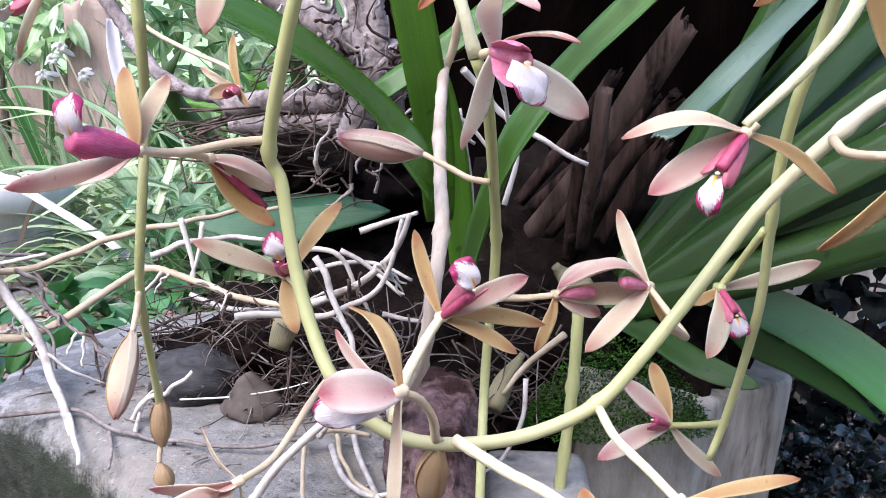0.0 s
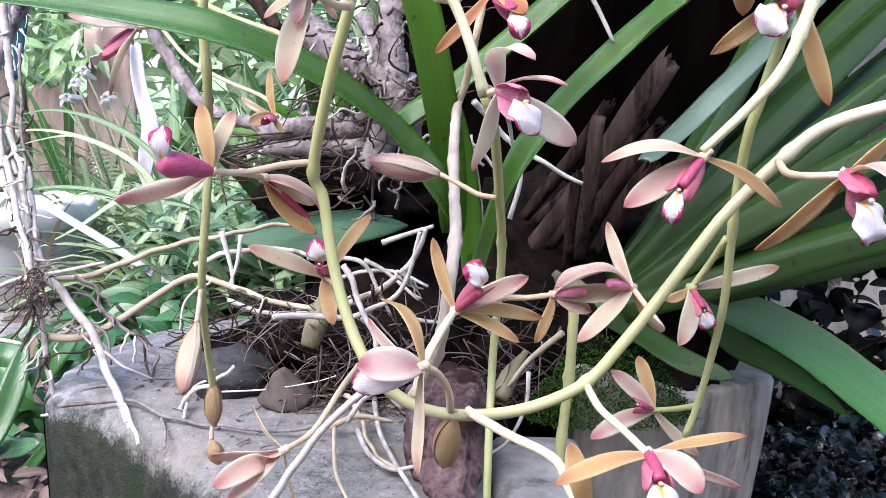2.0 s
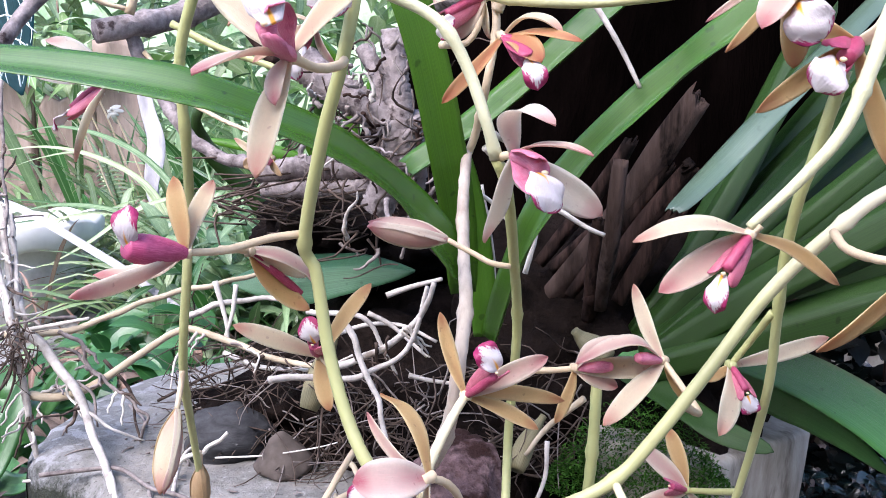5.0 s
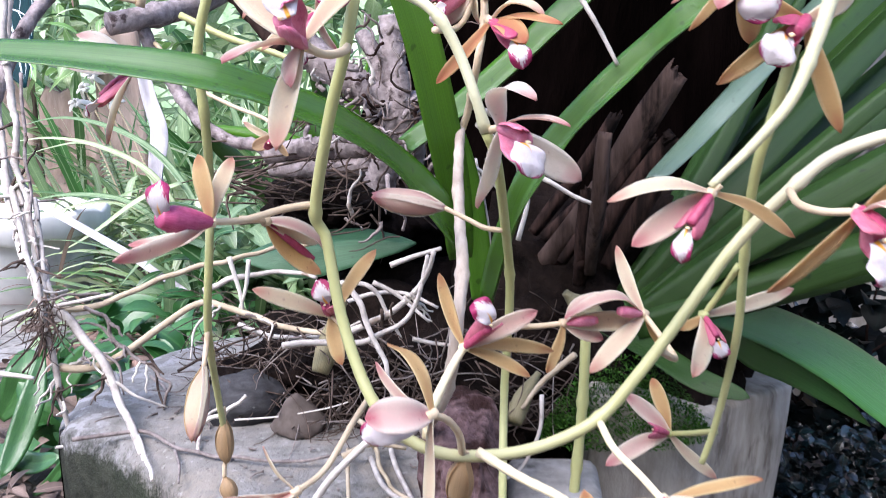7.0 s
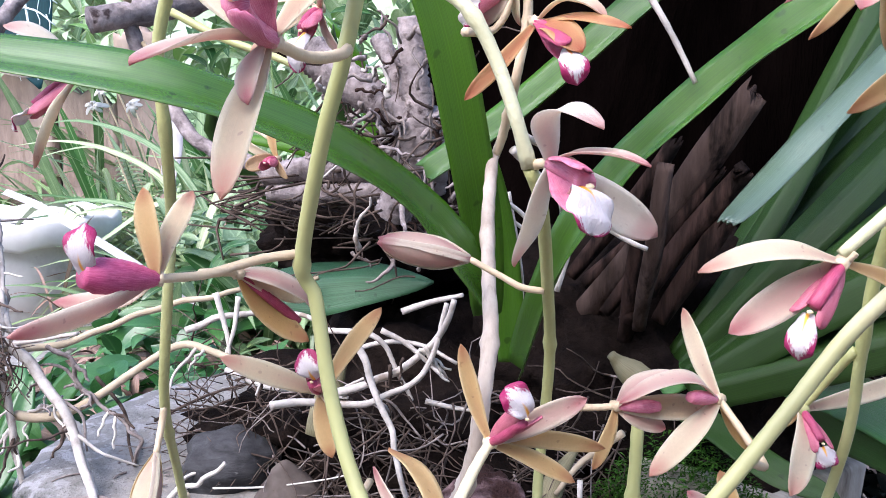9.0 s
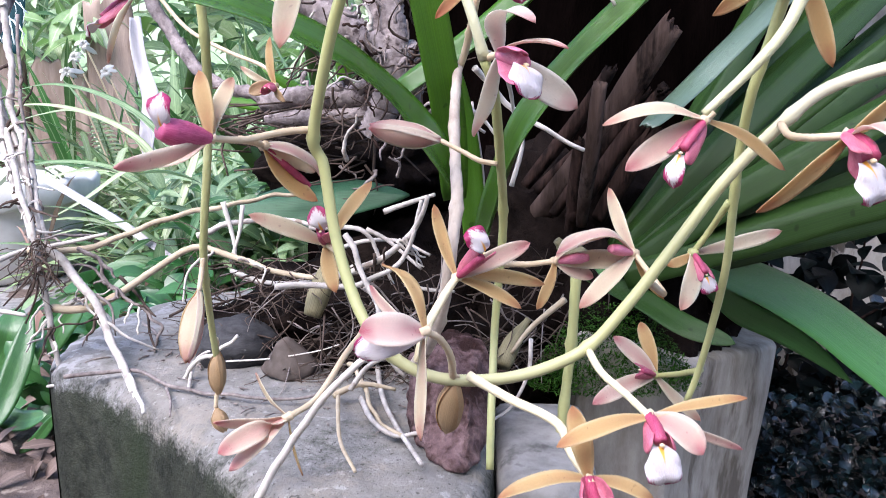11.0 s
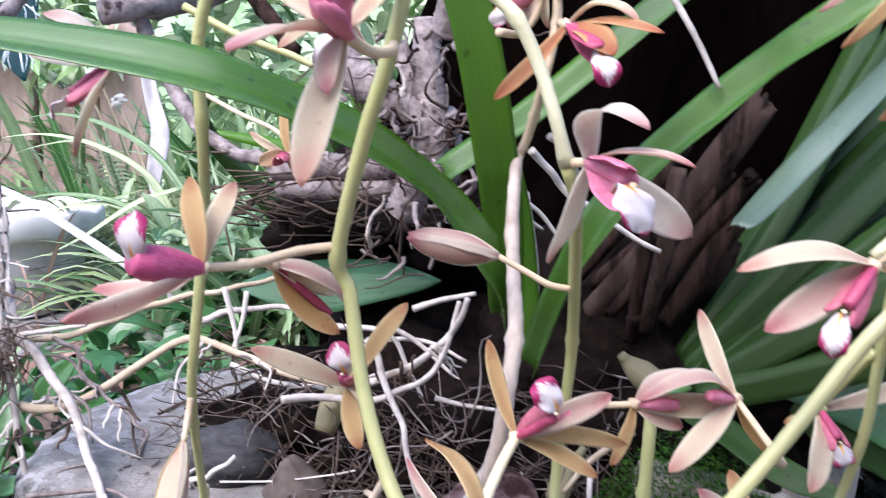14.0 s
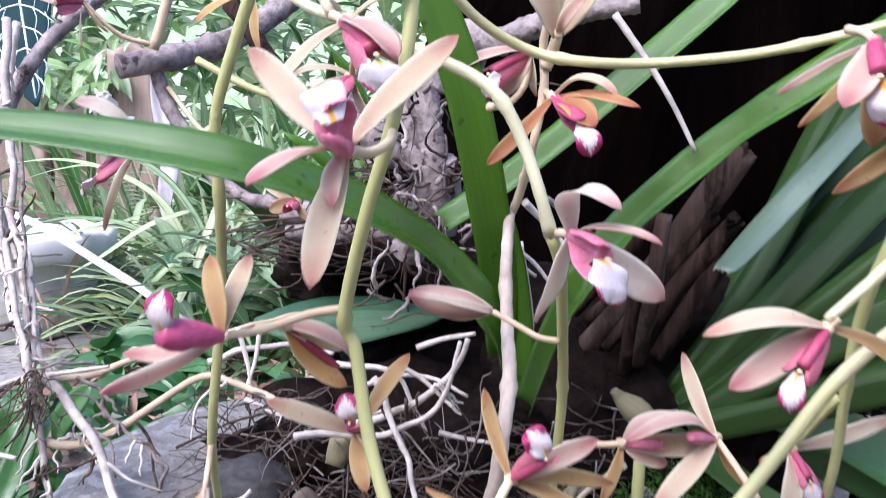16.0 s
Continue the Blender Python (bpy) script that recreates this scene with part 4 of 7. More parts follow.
part("leaf", join(bent, under), LEAF_BEND, orchid, "broad folded blue-green leaf bending over the slab")
part("leaf", strap([(0.1637, 0.5000, 0.7114), (0.1983, 0.5000, 0.7084), (0.2251, 0.5000, 0.7078), (0.2464, 0.5000, 0.7032)], 0.012, (0, -0.8, 0.5), n=16, m=6, thick=0.001, fold=-0.4, taper=(0.5, 0.0), wave=0.06), BARK_BROWN, orchid, "dead brown leaf base")
broad = part("leaf", strap([(-0.1848, 0.6400, 0.7004), (-0.1328, 0.6200, 0.7098), (-0.0837, 0.6000, 0.7165), (-0.0365, 0.6000, 0.7140)], 0.046, (0, -0.75, 0.65), n=28, m=10, fold=-0.45, taper=(0.2, 0.0), peak=0.42, wave=0.03, power=1.8, root=0.8), LEAF_BROAD, orchid, "broad blue-green leaf")
for pts, r in [([(-0.1005, 0.5000, 0.6413), (-0.0934, 0.5100, 0.6632), (-0.0860, 0.5300, 0.6837)], 0.0085), ([(0.0304, 0.4600, 0.6172), (0.0365, 0.4700, 0.6295), (0.0484, 0.4800, 0.6442)], 0.0068), ([(0.0857, 0.4700, 0.6828), (0.0721, 0.4800, 0.6922), (0.0664, 0.4800, 0.6979)], 0.0085)]:
    part("pseudobulb", tube(pts, r, r * 0.45, n=14, sides=14, lumps=0.03, bulge=lambda t: 0.7 + 0.5 * math.sin(math.pi * min(1, t * 1.1))), SKIN, orchid, "papery pale green bulb")

# ---- flower spikes ----
s1 = thing("flower_spike", (0.1893, 0.2950, 0.8045), "long looping green flower spike with cream-pink flowers", "flower spike", "orchid spikes")
loop = [(-0.0362, 0.3120, 0.9178), (-0.0391, 0.3050, 0.8793), (-0.0456, 0.3020, 0.8461), (-0.0553, 0.3080, 0.8159), (-0.0659, 0.3220, 0.7743)] + [(-0.0621, 0.3250, 0.7618), (-0.0570, 0.3200, 0.7303), (-0.0490, 0.3100, 0.7054), (-0.0393, 0.3000, 0.6878), (-0.0277, 0.2970, 0.6753), (-0.0097, 0.2970, 0.6664), (0.0136, 0.3000, 0.6640), (0.0374, 0.3050, 0.6666), (0.0615, 0.3100, 0.6765), (0.0798, 0.3120, 0.6963), (0.1004, 0.3150, 0.7225), (0.1208, 0.3180, 0.7496), (0.1343, 0.3150, 0.7666), (0.1449, 0.3080, 0.7800), (0.1588, 0.3050, 0.7930), (0.1731, 0.3000, 0.8000), (0.1893, 0.2950, 0.8045), (0.2213, 0.2900, 0.8087)]
part("stem", tube(loop, 0.0026, 0.0030, n=150, sides=10, lumps=0.02, knots=(0.26, 0.45, 0.62, 0.86)), STEM_LOOP, s1)
flower(s1, (-0.1027, 0.2830, 0.7762), (-0.9, -0.4, 0.1), [
    ((-0.1070, 0.2870, 0.8041), 0.0088, 0.06, PETAL_TAN, (-0.3, -1, 0.1)), ((-0.0976, 0.3050, 0.8013), 0.0072, 0.05, PETAL, (0.3, -1, 0.1)), ((-0.1294, 0.2450, 0.7672), 0.0085, -0.05, PETAL_PINK),
    ((-0.1450, 0.3000, 0.7649), 0.0075, -0.1, PETAL_PINK)], (-0.1166, 0.2660, 0.7952), (-0.1181, 0.2660, 0.7806), [(-0.0932, 0.3000, 0.7745), (-0.0787, 0.3150, 0.7771), (-0.0655, 0.3230, 0.7780)], 0.0148, hood=True, lip_wide=0.5, lip_tone=LIP_DARK, hood_tone=LOBE_DEEP, lip_face=(-0.1, -1, 0.3))
flower(s1, (-0.0899, 0.3250, 0.7704), (0.5, -0.8, 0.1), [
    ((-0.0644, 0.3380, 0.7530), 0.0105, 0.16, PETAL_PINK, (0.35, -0.5, 0.8)), ((-0.0670, 0.3350, 0.7429), 0.0098, -0.12, PETAL_TAN, (0.5, -0.6, 0.6)), ((-0.0695, 0.3500, 0.7569), 0.0085, 0.1, PETAL)],
    None, (-0.0711, 0.3380, 0.7498), [(-0.0918, 0.3150, 0.7726), (-0.0944, 0.3000, 0.7747)], 0.0050, hood=True)
flower(s1, (-0.0648, 0.3450, 0.7200), (-0.2, -0.9, 0.35), [
    ((-0.1009, 0.3350, 0.7364), 0.0085, 0.10), ((-0.0434, 0.3650, 0.7490), 0.0078, 0.05, PETAL_TAN), ((-0.0593, 0.3350, 0.6973), 0.0088, 0.05, PETAL_TAN)],
    (-0.0674, 0.3300, 0.7403), (-0.0644, 0.3300, 0.7301), [(-0.0600, 0.3350, 0.7195), (-0.0559, 0.3250, 0.7199)], 0.0072, lip_tone=LIP_DARK)
flower(s1, (-0.0128, 0.2620, 0.6981), (-0.75, -0.6, -0.1), [
    ((-0.0385, 0.2500, 0.7015), 0.0150, 0.12, PETAL_BLUSH, (0, -0.85, 0.5)), ((-0.0319, 0.2850, 0.7216), 0.0085, 0.22, PETAL_TAN, (0.6, -0.5, 0.6)), ((-0.0147, 0.2550, 0.6536), 0.0072, 0.03, PETAL),
    ((-0.0388, 0.3000, 0.7090), 0.0065, 0.05, PETAL_PINK)], (-0.0420, 0.2620, 0.6895), None, [(-0.0070, 0.2700, 0.6926), (-0.0026, 0.2850, 0.6804), (-0.0015, 0.2970, 0.6664)], 0.011, lip_wide=0.85, lip_face=(-0.2, -0.9, 0.2))
flower(s1, (0.0003, 0.3320, 0.7055), (0.4, -0.85, 0.3), [
    ((-0.0108, 0.3450, 0.7397), 0.0068, -0.05, PETAL_TAN), ((0.0363, 0.3360, 0.7217), 0.0095, 0.06, PETAL_PINK), ((0.0447, 0.3450, 0.6987), 0.0072, 0.05, PETAL_TAN),
    ((0.0321, 0.3350, 0.6889), 0.007, 0.05, PETAL_TAN)], (0.0062, 0.3180, 0.7309), (0.0146, 0.3180, 0.7223), [(-0.0059, 0.3200, 0.6987), (-0.0143, 0.3000, 0.6872), (-0.0174, 0.2970, 0.6740)], 0.0085, stalk_mat=PEDICEL_PALE, stalk_r=0.002, lip_tone=LIP_DARK)
flower(s1, (0.0952, 0.3740, 0.7092), (-0.6, -0.75, 0.2), [
    ((0.0865, 0.4050, 0.7406), 0.0088, 0.04), ((0.0634, 0.3520, 0.6845), 0.0105, 0.04, PETAL), ((0.0522, 0.3600, 0.7114), 0.0100, 0.28, PETAL_PINK, (0, -0.4, 1)),
    ((0.1124, 0.3750, 0.6834), 0.0045, 0.05, PETAL_TAN)], None, (0.0803, 0.3620, 0.7139), [(0.1008, 0.3600, 0.7007), (0.1035, 0.3400, 0.6950), (0.0905, 0.3150, 0.7064)], 0.008, hood=True, hood_tone=LOBE_PINK)
flower(s1, (0.0747, 0.2380, 0.6705), (0.15, -0.9, -0.35), [
    ((0.1142, 0.2450, 0.6752), 0.0062, 0.06, PETAL_TAN, (0, -0.3, 1)), ((0.0382, 0.2320, 0.6606), 0.0088, 0.10, PETAL_TAN, (0, -0.4, 0.9)), ((0.0922, 0.2250, 0.6607), 0.0118, 0.12, PETAL_PINK, (0.4, -0.7, 0.6)),
    ((0.1156, 0.2500, 0.6518), 0.004, 0.02, PETAL_PINK)], (0.0772, 0.2220, 0.6502), (0.0763, 0.2250, 0.6630), [(0.0703, 0.2600, 0.6712), (0.0640, 0.2850, 0.6725), (0.0618, 0.3080, 0.6752)], 0.0102, stalk_mat=PEDICEL_PALE)
flower(s1, (0.0521, 0.2400, 0.6439), (0.1, -0.9, -0.4), [
    ((0.0459, 0.2460, 0.6721), 0.0092, 0.05, PETAL_TAN), ((0.0158, 0.2350, 0.6375), 0.009, 0.1, PETAL_TAN, (0, -0.4, 0.9)), ((0.0775, 0.2350, 0.6363), 0.0075, 0.1, PETAL_TAN, (0, -0.4, 0.9))],
    (0.0520, 0.2250, 0.6252), (0.0533, 0.2250, 0.6403), [(0.0462, 0.2500, 0.6509), (0.0417, 0.2620, 0.6586), (0.0228, 0.2800, 0.6626), (0.0057, 0.2940, 0.6682)], 0.0115, stalk_mat=PEDICEL_PALE, stalk_r=0.002)
flower(s1, (0.1460, 0.2450, 0.7778), (0.5, -0.8, -0.2), [
    ((0.1116, 0.2400, 0.7499), 0.0100, 0.06, PETAL_TAN), ((0.1652, 0.2500, 0.7941), 0.0095, 0.08, PETAL_TAN), ((0.1561, 0.2250, 0.7758), 0.0110, 0.2, PETAL_PINK, (0, -0.5, 0.9))],
    (0.1492, 0.2280, 0.7542), (0.1454, 0.2300, 0.7681), [(0.1392, 0.2600, 0.7762), (0.1415, 0.2900, 0.7755), (0.1434, 0.3060, 0.7796)], 0.0125)
bud(s1, (-0.0004, 0.2970, 0.6653), (-0.0049, 0.3100, 0.6345), 0.011, [(0.0001, 0.2970, 0.6664), (0.0006, 0.2970, 0.6675)], (HUSK, PETAL_RUST, HUSK), toward=(0.2, -1, 0))
flower(s1, (-0.0495, 0.2220, 0.8422), (-0.45, -0.85, 0.25), [
    ((-0.0200, 0.2250, 0.8715), 0.0085, 0.03, PETAL), ((-0.0803, 0.2450, 0.8700), 0.0098, 0.05, PETAL), ((-0.0658, 0.1830, 0.8350), 0.0088, 0.06, PETAL_PINK),
    ((-0.0555, 0.2000, 0.8087), 0.0095, 0.05, PETAL), ((-0.0506, 0.2050, 0.8280), 0.0065, 0.12, PETAL_PINK)], (-0.0538, 0.2080, 0.8578), (-0.0489, 0.1990, 0.8491), [(-0.0465, 0.2500, 0.8404), (-0.0438, 0.2800, 0.8431), (-0.0445, 0.3000, 0.8462)], 0.0110, spread=0.25, lip_wide=0.76, lip_face=(-0.05, -0.85, 0.45), lobe_tone=LOBE_PINK)

s2 = thing("flower_spike", (-0.1179, 0.4000, 0.9271), "arching pale flower spike hanging down to the rocks", "flower spike", "orchid spikes")
line = [(-0.1521, 0.4300, 0.9541), (-0.1180, 0.4000, 0.9238), (-0.0876, 0.3700, 0.8997), (-0.0580, 0.3450, 0.8882), (-0.0370, 0.3300, 0.8772), (-0.0165, 0.3220, 0.8674), (-0.0057, 0.3170, 0.8579), (0.0024, 0.3150, 0.8424), (0.0087, 0.3110, 0.8238), (0.0130, 0.3130, 0.8086)]
part("stem", tube(line, 0.0026, 0.0024, n=60, sides=10, lumps=0.02, knots=(0.5, 0.8, 0.99)), STEM_PALE, s2)
part("stem", tube([line[-1]] + [(0.0177, 0.3220, 0.7952), (0.0222, 0.3500, 0.7620), (0.0252, 0.3750, 0.7240), (0.0215, 0.3800, 0.6700), (0.0185, 0.3560, 0.6280), (0.0173, 0.3430, 0.6000)], 0.0025, 0.0021, n=50, sides=10, lumps=0.02, knots=(0.4,)), STEM, s2)
flower(s2, (0.0195, 0.3030, 0.8103), (0.55, -0.8, -0.15), [
    ((0.0321, 0.2750, 0.8216), 0.0115, 0.42, PETAL_WHITE, (-0.2, -0.3, 1)), ((0.0447, 0.2700, 0.8112), 0.0062, 0.12, PETAL_PINK, (0, -0.5, 0.9)), ((0.0083, 0.3180, 0.7744), 0.0115, 0.05, PETAL_WHITE),
    ((0.0530, 0.3000, 0.7872), 0.0130, 0.04, PETAL_WHITE), ((0.0231, 0.2830, 0.8024), 0.0085, 0.25, PETAL_PINK)], (0.0290, 0.2680, 0.7932), (0.0265, 0.2750, 0.8045), [(0.0161, 0.3100, 0.8099), (0.0147, 0.3130, 0.8090)], 0.0125, lobe_tone=LOBE_PINK)
bud(s2, (-0.0073, 0.3550, 0.7706), (-0.0434, 0.3570, 0.7777), 0.0115, [(0.0053, 0.3520, 0.7642), (0.0123, 0.3500, 0.7607), (0.0208, 0.3500, 0.7592)], (PETAL_PINK, PETAL, PETAL_PINK), toward=(0.1, -0.6, 0.7))
flower(s2, (0.0535, 0.3780, 0.7042), (0.3, -0.9, 0.2), [
    ((0.0433, 0.3700, 0.6793), 0.0068, 0.03, PETAL_TAN), ((0.0800, 0.3700, 0.7191), 0.0125, 0.22, PETAL_PINK, (-0.1, -0.5, 0.9)), ((0.0925, 0.3750, 0.7047), 0.0110, 0.10, PETAL, (-0.1, -0.8, 0.3)),
    ((0.0740, 0.3750, 0.6955), 0.0085, 0.05, PETAL_PINK)], None, (0.0693, 0.3660, 0.7084), [(0.0470, 0.3800, 0.7029), (0.0398, 0.3850, 0.7010), (0.0305, 0.3850, 0.7010), (0.0255, 0.3850, 0.7004)], 0.0075, hood=True, hood_tone=LOBE_PINK)

s3 = thing("flower_spike", (-0.0958, 0.3300, 0.9127), "thin green hanging spike with brown withered buds", "flower spike", "orchid spikes")
part("stem", tube([(-0.0881, 0.3300, 0.9321), (-0.0962, 0.3300, 0.9118), (-0.1088, 0.3330, 0.8805), (-0.1185, 0.3360, 0.8503), (-0.1189, 0.3400, 0.8166), (-0.1205, 0.3450, 0.7870)] + [(-0.1209, 0.3380, 0.7583), (-0.1271, 0.3450, 0.7150), (-0.1330, 0.3700, 0.6761), (-0.1348, 0.3840, 0.6461)], 0.0026, 0.0018, n=70, sides=9, lumps=0.02, knots=(0.38, 0.8)), STEM, s3)
flower(s3, (-0.1528, 0.3450, 0.8414), (-0.85, -0.4, 0.1), [
    ((-0.1741, 0.3350, 0.8582), 0.0095, 0.18, PETAL_WHITE, (0, -0.4, 1)), ((-0.1776, 0.3250, 0.8447), 0.0115, 0.05, PETAL_WHITE, (0, -0.8, 0.6)), ((-0.1573, 0.3180, 0.8084), 0.0095, 0.04, PETAL)],
    (-0.1710, 0.3300, 0.8219), (-0.1666, 0.3350, 0.8263), [(-0.1382, 0.3400, 0.8428), (-0.1259, 0.3370, 0.8447), (-0.1201, 0.3360, 0.8472)], 0.007)
bud(s3, (-0.1274, 0.3350, 0.6984), (-0.1293, 0.3150, 0.6676), 0.0098, [(-0.1279, 0.3430, 0.7067), (-0.1272, 0.3450, 0.7136)], (PETAL, PETAL_TAN, PETAL_PINK))
bud(s3, (-0.1338, 0.3820, 0.6533), (-0.1352, 0.3850, 0.6263), 0.0088, [(-0.1337, 0.3820, 0.6559), (-0.1332, 0.3800, 0.6605)], (HUSK, HUSK, HUSK))
bud(s3, (-0.1369, 0.3840, 0.6186), (-0.1320, 0.3820, 0.6048), 0.0085, [(-0.1366, 0.3850, 0.6240), (-0.1353, 0.3850, 0.6290)], (HUSK, PETAL_PINK, HUSK))

s4 = thing("flower_spike", (0.1520, 0.2900, 0.8616), "pale drooping spike ending in a peach flower", "flower spike", "orchid spikes")
part("stem", tube([(0.1676, 0.3000, 0.8844), (0.1526, 0.2900, 0.8615), (0.1451, 0.2850, 0.8439), (0.1340, 0.2800, 0.8199), (0.1198, 0.2790, 0.8027), (0.1018, 0.2790, 0.7850)], 0.0036, 0.0018, n=40, sides=10, lumps=0.02, knots=(0.5,)), STEM_PALE, s4)
flower(s4, (0.1023, 0.2790, 0.7827), (-0.5, -0.8, -0.2), [
    ((0.0592, 0.2720, 0.7810), 0.0092, 0.16, PETAL, (0, -0.55, 0.85)), ((0.0692, 0.2740, 0.7625), 0.0110, 0.05, PETAL_PINK), ((0.1439, 0.3000, 0.7598), 0.0066, 0.03, PETAL_TAN, (0.1, -0.8, 0.6))],
    (0.0878, 0.2700, 0.7559), (0.0901, 0.2720, 0.7676), [(0.1039, 0.2790, 0.7841), (0.1054, 0.2790, 0.7859)], 0.0088, lip_tone=LIP_DARK, lip_wide=0.72)
flower(s4, (0.1471, 0.3050, 0.8511), (-0.3, -0.9, -0.25), [
    ((0.1094, 0.3000, 0.8256), 0.0088, 0.06, PETAL_TAN), ((0.1617, 0.3000, 0.8038), 0.0085, 0.05, PETAL_TAN), ((0.1214, 0.3100, 0.8652), 0.009, 0.1, PETAL_TAN),
    ((0.1752, 0.3200, 0.8669), 0.010, 0.1, PETAL)], (0.1248, 0.2820, 0.8335), (0.1324, 0.2880, 0.8432), [(0.1591, 0.3150, 0.8575), (0.1636, 0.3100, 0.8683)], 0.0125, lobe_tone=RED, lip_wide=0.95)

s5 = thing("flower_spike", (0.1342, 0.3100, 0.8041), "slender green spike with small faded flowers", "flower spike", "orchid spikes")
part("stem", tube([(0.1415, 0.3000, 0.8410), (0.1342, 0.3070, 0.8065), (0.1318, 0.3120, 0.7931), (0.1324, 0.3250, 0.7686), (0.1329, 0.3320, 0.7412), (0.1330, 0.3380, 0.7096), (0.1317, 0.3500, 0.6776), (0.1282, 0.3600, 0.6470), (0.1235, 0.3620, 0.6305)], 0.0026, 0.0018, n=50, sides=9, lumps=0.02, knots=(0.45,)), STEM, s5)
flower(s5, (0.1197, 0.3500, 0.7136), (0.1, -0.9, 0.1), [
    ((0.1072, 0.3220, 0.6909), 0.0100, 0.06, PETAL), ((0.1715, 0.3700, 0.7214), 0.0078, 0.05, PETAL), ((0.1069, 0.3500, 0.7073), 0.0055, 0.1, PETAL_TAN)],
    (0.1247, 0.3350, 0.6961), (0.1233, 0.3350, 0.7032), [(0.1259, 0.3450, 0.7254), (0.1308, 0.3320, 0.7418)], 0.0065, stalk_mat=STEM, lip_tone=LIP_DARK)
flower(s5, (0.1155, 0.4000, 0.6318), (-0.3, -0.8, 0.5), [
    ((0.0925, 0.4100, 0.6524), 0.0095, 0.08, PETAL_PINK), ((0.1100, 0.4200, 0.6585), 0.0085, 0.05, PETAL_TAN), ((0.0768, 0.3850, 0.6199), 0.0105, 0.05, PETAL_PINK),
    ((0.1429, 0.4000, 0.6040), 0.007, 0.05, PETAL)], None, (0.1018, 0.3900, 0.6386), [(0.1245, 0.3850, 0.6379), (0.1302, 0.3620, 0.6479)], 0.007, stalk_mat=STEM)

s6 = thing("flower_spike", (-0.0127, 0.3600, 0.6691), "woody pale cane with a brown-flowered spike on top", "flower spike", "orchid spikes")
cane = [(0.0017, 0.4050, 0.8089), (-0.0004, 0.3900, 0.7836), (-0.0001, 0.3750, 0.7602), (0.0007, 0.3620, 0.7403)] + [(-0.0019, 0.3550, 0.7185), (-0.0056, 0.3550, 0.6918), (-0.0120, 0.3700, 0.6662), (-0.0244, 0.4100, 0.6339)]
part("stem", tube(cane, 0.0027, 0.0040, n=50, sides=10, lumps=0.07, knots=(0.18, 0.4, 0.7)), STEM_DRY, s6, "grey papery cane")
part("stem", tube([(0.0024, 0.4050, 0.8078), (0.0060, 0.4000, 0.8180), (0.0110, 0.3880, 0.8409), (0.0157, 0.3920, 0.8663), (0.0155, 0.3950, 0.8873), (0.0199, 0.3900, 0.9041)], 0.0021, 0.0020, n=40, sides=9, lumps=0.03, knots=(0.2, 0.6)), PEDICEL, s6)
flower(s6, (0.0184, 0.3750, 0.8616), (0.7, -0.6, -0.35), [
    ((0.0437, 0.3600, 0.8615), 0.0085, 0.28, PETAL, (0, -0.3, 1)), ((0.0514, 0.3500, 0.8567), 0.0055, 0.06, PETAL_RUST, (0, -0.6, 0.8)), ((-0.0100, 0.3790, 0.8317), 0.0070, 0.04, PETAL_RUST, (-0.4, -1, 0.2)),
    ((0.0343, 0.3550, 0.8486), 0.0120, 0.10, PETAL_RUST, (0.1, -0.9, 0.4))], (0.0323, 0.3520, 0.8375), (0.0300, 0.3600, 0.8493), [(0.0167, 0.3900, 0.8641), (0.0159, 0.3920, 0.8674)], 0.0100, lobe_tone=RED, lip_tone=LIP_DARK, lip_wide=0.85, lip_face=(0.1, -1, 0.25))
flower(s6, (0.0102, 0.4000, 0.8827), (-0.6, -0.7, 0), [
    ((-0.0221, 0.3900, 0.8747), 0.0085, 0.15, PETAL_PINK, (0, -0.5, 1)), ((-0.0041, 0.4000, 0.8627), 0.0125, 0.08, PETAL_PINK), ((0.0129, 0.4000, 0.8629), 0.0055, 0.05, PETAL)],
    (-0.0065, 0.3850, 0.8645), (-0.0110, 0.3900, 0.8697), [(0.0069, 0.3950, 0.8673), (0.0003, 0.3920, 0.8599), (-0.0094, 0.3600, 0.8568)], 0.0095)
flower(s6, (0.0208, 0.3850, 0.8888), (0.1, -0.9, 0.35), [
    ((-0.0064, 0.3720, 0.9320), 0.0185, 0.10, PETAL), ((0.0392, 0.3750, 0.9170), 0.0115, 0.10, PETAL), ((0.0325, 0.3680, 0.9052), 0.0060, 0.16, PETAL_PINK),
    ((0.0274, 0.3920, 0.9129), 0.0100, 0.05, PETAL_PINK)], None, None, [(0.0184, 0.3900, 0.8805), (0.0161, 0.3920, 0.8751)], 0.008, stalk_r=0.0026)

s7 = thing("flower_spike", (-0.0355, 0.3500, 0.9181), "nearly level yellow-green spike crossing the dark trunk", "flower spike", "orchid spikes")
part("stem", tube([(-0.0533, 0.3400, 0.9468), (-0.0355, 0.3500, 0.9181), (-0.0242, 0.3600, 0.9024), (-0.0101, 0.3700, 0.8905), (0.0091, 0.3780, 0.8813), (0.0295, 0.3720, 0.8766), (0.0590, 0.3760, 0.8760), (0.0984, 0.3720, 0.8791), (0.1270, 0.3620, 0.8843), (0.1544, 0.3500, 0.8908)], 0.0023, 0.0022, n=60, sides=10, lumps=0.02, knots=(0.45, 0.85)), STEM_OLIVE, s7)
